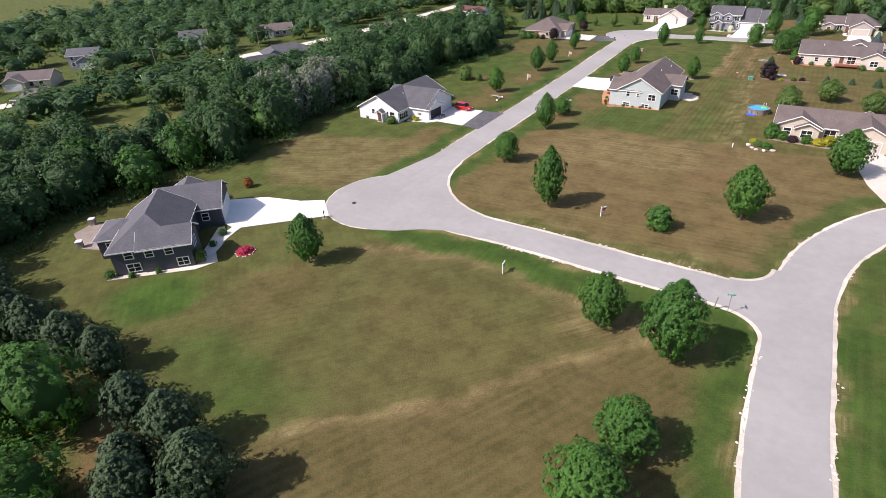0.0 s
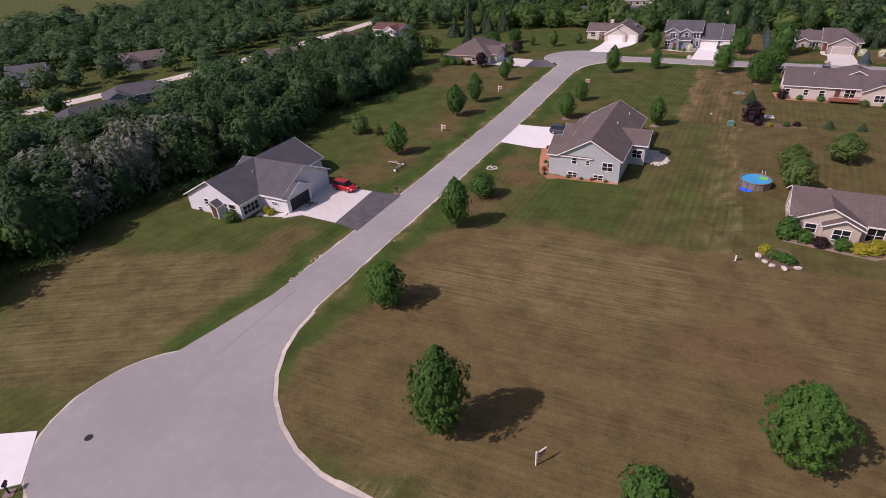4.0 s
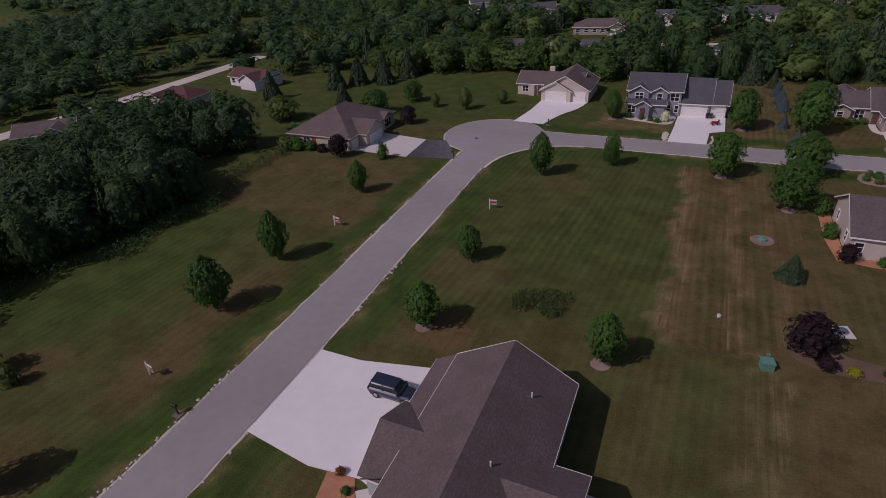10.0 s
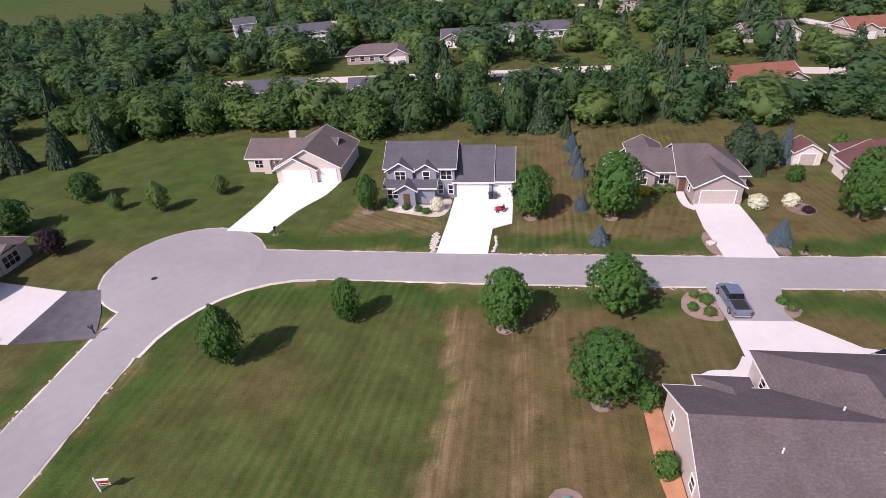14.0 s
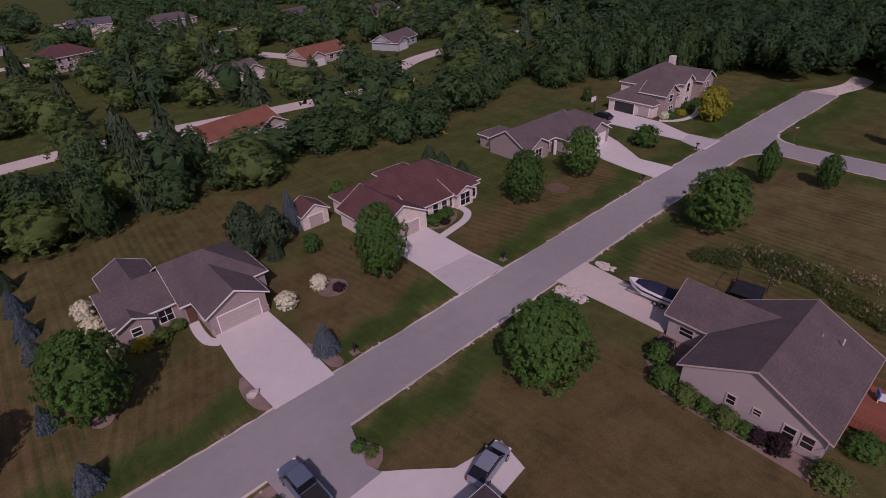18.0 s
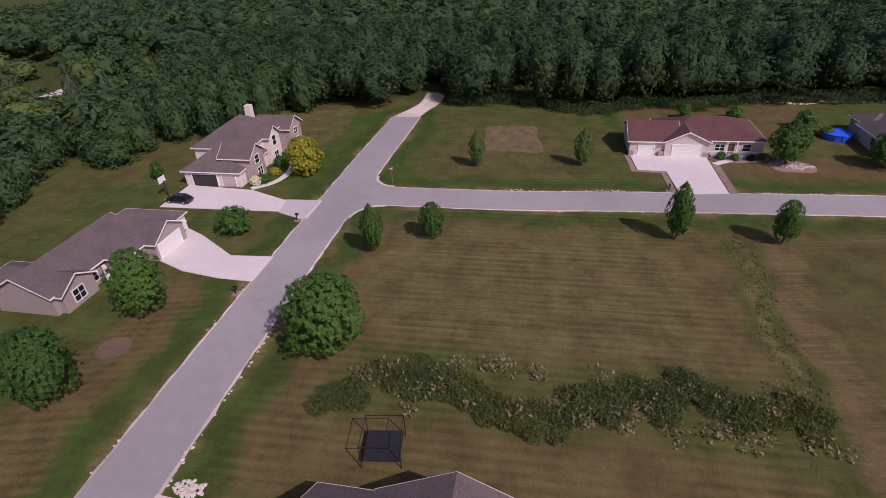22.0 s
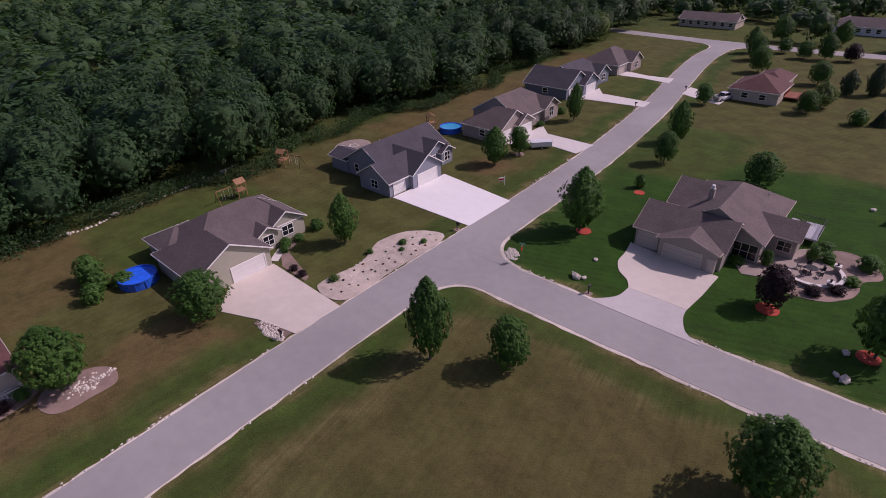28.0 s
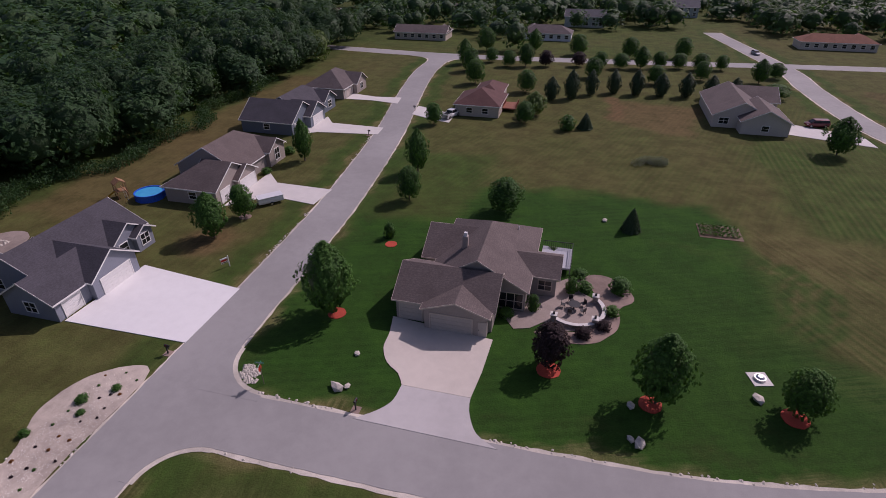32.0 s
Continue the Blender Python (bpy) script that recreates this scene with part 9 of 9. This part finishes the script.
def play_set(x, y, turn, label, slide_m=None, roof_m=None):
    root = tagged(new("play_set"), label, "play set", "garden play sets")
    root.matrix_basis = pose(x, y, 0, 0, 0, turn)
    for sx in (-0.8, 0.8):
        for sy in (-0.8, 0.8):
            part("post", boxes("post", PLAY_WOOD, (sx - 0.06, sy - 0.06, 0, sx + 0.06, sy + 0.06, 2.7)), root)
    part("platform", boxes("platform", PLAY_WOOD, (-0.9, -0.9, 1.3, 0.9, 0.9, 1.4)), root)
    part("beam", boxes("beam", PLAY_WOOD, (0.8, -0.06, 2.3, 4.4, 0.06, 2.45)), root)
    for s in (-1, 1):
        bm = bmesh.new()
        vs = [bm.verts.new(p) for p in ((4.3, 0, 2.4), (4.42, 0, 2.4), (4.42, s * 1.2, 0), (4.3, s * 1.2, 0))]
        bm.faces.new(vs)
        bmesh.ops.solidify(bm, geom=bm.faces[:], thickness=0.1)
        part("leg", bm_mesh("leg", bm, PLAY_WOOD), root)
    for k in (1.8, 3.2):
        sw_ = part("swing", boxes("swing", BLACK, (k - 0.25, -0.1, 0.5, k + 0.25, 0.1, 0.54)), root)
        part("rope", boxes("rope", WHITE_METAL, (k - 0.25, -0.01, 0.54, k - 0.23, 0.01, 2.3)), sw_)
        part("rope", boxes("rope", WHITE_METAL, (k + 0.23, -0.01, 0.54, k + 0.25, 0.01, 2.3)), sw_)
    if slide_m:
        bm = bmesh.new()
        for a, b in (((-0.3, -0.9, 1.4), (-0.3, -3.4, 0.15)),):
            vs = [bm.verts.new(p) for p in ((-0.35, -0.9, 1.4), (0.35, -0.9, 1.4), (0.35, -3.4, 0.15), (-0.35, -3.4, 0.15))]
            bm.faces.new(vs)
        bmesh.ops.solidify(bm, geom=bm.faces[:], thickness=0.12)
        part("slide", bm_mesh("slide", bm, slide_m), root, "bright yellow slide")
    rf, _ = wing_roof(-0.85, -0.85, 0.85, 0.85, 2.7, "x", 0.7, False, False, 0.1, roof_m or PLAY_WOOD, TRIM)
    part("roof", rf, root)


play_set(76.0, 287.6, 10, "wooden play set with a yellow slide and red canopy", SLIDE_Y, PLAY_RED)
play_set(158.8, 125.6, 90, "brown wooden play tower by the wood", None)
play_set(164.8, 112.6, 200, "brown wooden swing set on the lawn", None)
play_set(156.2, 78.6, 150, "wooden play set with an orange slide by the pool", SLIDE_Y)

tp = tagged(new("trampoline"), "square netted trampoline with dark poles", "trampoline")
tp.matrix_basis = pose(62.3, 216.0, 0, 0, 0, 8)
bm = bmesh.new()
add_box(bm, -1.6, -1.6, 0.75, 1.6, 1.6, 0.82)
part("mat", bm_mesh("mat", bm, BLACK), tp)
for sx in (-1.7, 1.7):
    for sy in (-1.7, 1.7):
        bm = bmesh.new()
        add_cyl(bm, sx, sy, 0, 2.7, 0.05, 0.05, 6)
        part("pole", bm_mesh("pole", bm, BLACK), tp)
for a, b in (((-1.7, -1.7), (1.7, -1.66)), ((-1.7, 1.66), (1.7, 1.7)), ((-1.7, -1.7), (-1.66, 1.7)), ((1.66, -1.7), (1.7, 1.7))):
    part("top_rail", boxes("top_rail", BLACK, (*a, 2.62, *b, 2.68)), tp)

gp_ = tagged(new("vegetable_plot"), "small plot of vegetables in rows", "garden plot")
gp_.matrix_basis = pose(71.3, 170.2, 0, 0, 0, 96)
part("soil", slab_mesh("soil", smooth_line([(-2.2, -1.9), (0, -2.2), (2.1, -1.7), (2.4, 0.4), (1.9, 1.9), (-0.4, 2.1), (-2.3, 1.8), (-2.5, 0)], 0.5, True), 0.04, DIRT, 0.09), gp_)
rowm = cloud_mesh("row", sprays(np.random.default_rng(5).uniform((-0.35, -2.8, 0.1), (0.35, 2.8, 0.6), (260, 3)), np.random.default_rng(6).normal(size=(260, 3)) + np.array([0, 0, 1.0]), np.full(260, 0.16), np.random.default_rng(7)), LEAF)
for k in range(3):
    o = part("row", rowm, gp_, loc=(-1.5 + 1.4 * k, 0, 0))
    o.scale = (1.2, 0.62, 1.1)
gp2 = tagged(new("vegetable_plot"), "planted plot with staked green rows on the lawn", "garden plot")
gp2.matrix_basis = pose(57.0, 66.6, 0, 0, 0, 90)
part("soil", boxes("soil", DIRT, (-2.2, -3.0, -0.05, 2.2, 3.2, 0.04)), gp2)
for k in range(3):
    part("row", rowm, gp2, loc=(-1.4 + 1.3 * k, 0, 0))

# motorbike, mower and bins by the garages
def motorcycle(x, y, turn, label, tank_m):
    mb = tagged(new("motorcycle"), label, "motorcycle", "motorcycles")
    mb.matrix_basis = pose(x, y, 0.085, 0, 0, turn)
    for px in (-0.7, 0.7):
        wheel(mb, px, 0, 0.31)
    part("frame", boxes("frame", BLACK, (-0.6, -0.12, 0.35, 0.6, 0.12, 0.65)), mb)
    part("seat", boxes("seat", BLACK, (-0.7, -0.15, 0.68, 0.0, 0.15, 0.8)), mb)
    part("tank", loft("tank", [(0.0, 0.12, 0.68, 0.9, 0.1), (0.45, 0.16, 0.7, 0.95, 0.1)], tank_m), mb)
    part("handlebar", boxes("handlebar", RIM, (0.5, -0.4, 1.0, 0.55, 0.4, 1.05)), mb)
    part("fork", boxes("fork", RIM, (0.62, -0.1, 0.3, 0.7, -0.06, 1.0), (0.62, 0.06, 0.3, 0.7, 0.1, 1.0)), mb)


motorcycle(-72.2, 112.8, 60, "dark motorcycle standing before the open garage", P_SILVER)
motorcycle(-39.2, 164.6, 25, "dark motorcycle at the corner of the sage-grey garage", P_NAVY)
tubm = tagged(new("paddling_pool"), "small round blue paddling pool beside the door", "paddling pool")
tubm.matrix_basis = pose(-38.0, 149.0, 0.1)
bm = bmesh.new()
add_cyl(bm, 0, 0, 0, 0.28, 0.55, 0.62, 20)
part("tub", bm_mesh("tub", bm, BLUE_WALL), tubm)
bm = bmesh.new()
add_cyl(bm, 0, 0, 0.27, 0.285, 0.5, 0.5, 20)
part("water", bm_mesh("water", bm, WATER_M), tubm)
dish = tagged(new("satellite_dish"), "pale satellite dish on the gable's corner", "satellite dish")
dish.matrix_basis = pose(43.0, 202.2, 2.3, 50, 0, 60)
bm = bmesh.new()
add_cyl(bm, 0, 0, 0, 0.12, 0.12, 0.42, 18)
part("bowl", bm_mesh("bowl", bm, WHITE_METAL), dish)
part("arm", boxes("arm", RIM, (-0.02, -0.02, -0.5, 0.02, 0.02, 0.5)), dish)
mw = tagged(new("lawn_tractor"), "red lawn tractor on the white drive", "lawn tractor")
mw.matrix_basis = pose(-15.2, 251.4, 0.085, 0, 0, 200)
part("hood", loft("hood", [(0.1, 0.32, 0.35, 0.8, 0.28), (0.85, 0.3, 0.35, 0.75, 0.24)], P_RED), mw)
part("fender", boxes("fender", P_RED, (-0.7, -0.45, 0.5, 0.0, 0.45, 0.6)), mw)
part("seat", boxes("seat", BLACK, (-0.55, -0.22, 0.6, -0.1, 0.22, 0.72), (-0.6, -0.22, 0.6, -0.5, 0.22, 1.05)), mw)
for px, s, r in ((-0.4, 1, 0.26), (-0.4, -1, 0.26), (0.65, 1, 0.19), (0.65, -1, 0.19)):
    wheel(mw, px, s * 0.4, r)
for x, y, c in ((-16.9, 255.6, P_BLACK), (-16.2, 255.7, P_NAVY)):
    bn = tagged(new("wheelie_bin"), "dark wheeled bin between the garage doors", "bin")
    bn.matrix_basis = pose(x, y, 0.085)
    part("body", loft("body", [(-0.3, 0.28, 0.05, 1.0, 0.3), (0.3, 0.28, 0.05, 1.0, 0.3)], c), bn)
    part("lid", boxes("lid", c, (-0.34, -0.34, 1.0, 0.34, 0.34, 1.08)), bn)
bb = tagged(new("basketball_hoop"), "basketball hoop on a dark pole beside the drive", "basketball hoop")
bb.matrix_basis = pose(108.8, 269.4, 0, 0, 0, 90)
part("pole", boxes("pole", BLACK, (-0.06, -0.06, 0, 0.06, 0.06, 3.0)), bb)
part("backboard", boxes("backboard", WHITE_METAL, (0.3, -0.9, 2.6, 0.36, 0.9, 3.7)), bb)
part("hoop", boxes("hoop", LAMP_RED, (0.36, -0.23, 3.02, 0.8, 0.23, 3.05)), bb)
ac = tagged(new("air_conditioner"), "grey air-conditioning unit beside the wall", "air conditioner")
ac.matrix_basis = pose(42.7, 212.2, 0)
part("case", boxes("case", RIM, (-0.4, -0.4, 0, 0.4, 0.4, 0.75)), ac)
part("grille", boxes("grille", BLACK, (-0.34, -0.34, 0.75, 0.34, 0.34, 0.78)), ac)
hb = tagged(new("marker_post"), "short white marker post on the grass", "post")
hb.matrix_basis = pose(-6.9, 119.9, 0)
part("post", boxes("post", WHITE_POST, (-0.09, -0.09, 0, 0.09, 0.09, 1.0)), hb)
part("cap", boxes("cap", BLACK, (-0.11, -0.11, 1.0, 0.11, 0.11, 1.12)), hb)
for x, y, h in ((-180, 150, 10), (-172, 186, 10), (-190, 112, 10)):
    up = tagged(new("utility_pole"), "wooden utility pole with a crossarm", "utility pole", "utility poles")
    up.matrix_basis = pose(x, y, 0, 0, 0, 20)
    bm = bmesh.new()
    add_cyl(bm, 0, 0, 0, h, 0.16, 0.11, 8)
    part("pole", bm_mesh("pole", bm, WOOD_POST), up)
    part("crossarm", boxes("crossarm", WOOD_POST, (-1.2, -0.06, h - 0.7, 1.2, 0.06, h - 0.55)), up)


# roof vents on the nearer roofs
def vent(x, y, z):
    v = tagged(new("roof_vent"), "short pale vent pipe on the shingles", "roof vent", "roof vents")
    v.matrix_basis = pose(x, y, z)
    bm = bmesh.new()
    add_cyl(bm, 0, 0, -0.3, 0.35, 0.07, 0.07, 8)
    part("pipe", bm_mesh("pipe", bm, WHITE_METAL), v)


for x, y, z in ((-28.4, 160, 5.9), (-29.2, 152.4, 6.3), (12.0, 209.4, 5.2), (6.0, 205.2, 5.2), (53.4, 205.0, 5.1), (-83.4, 112.0, 5.0), (86.2, 82.0, 5.0)):
    vent(x, y, z)
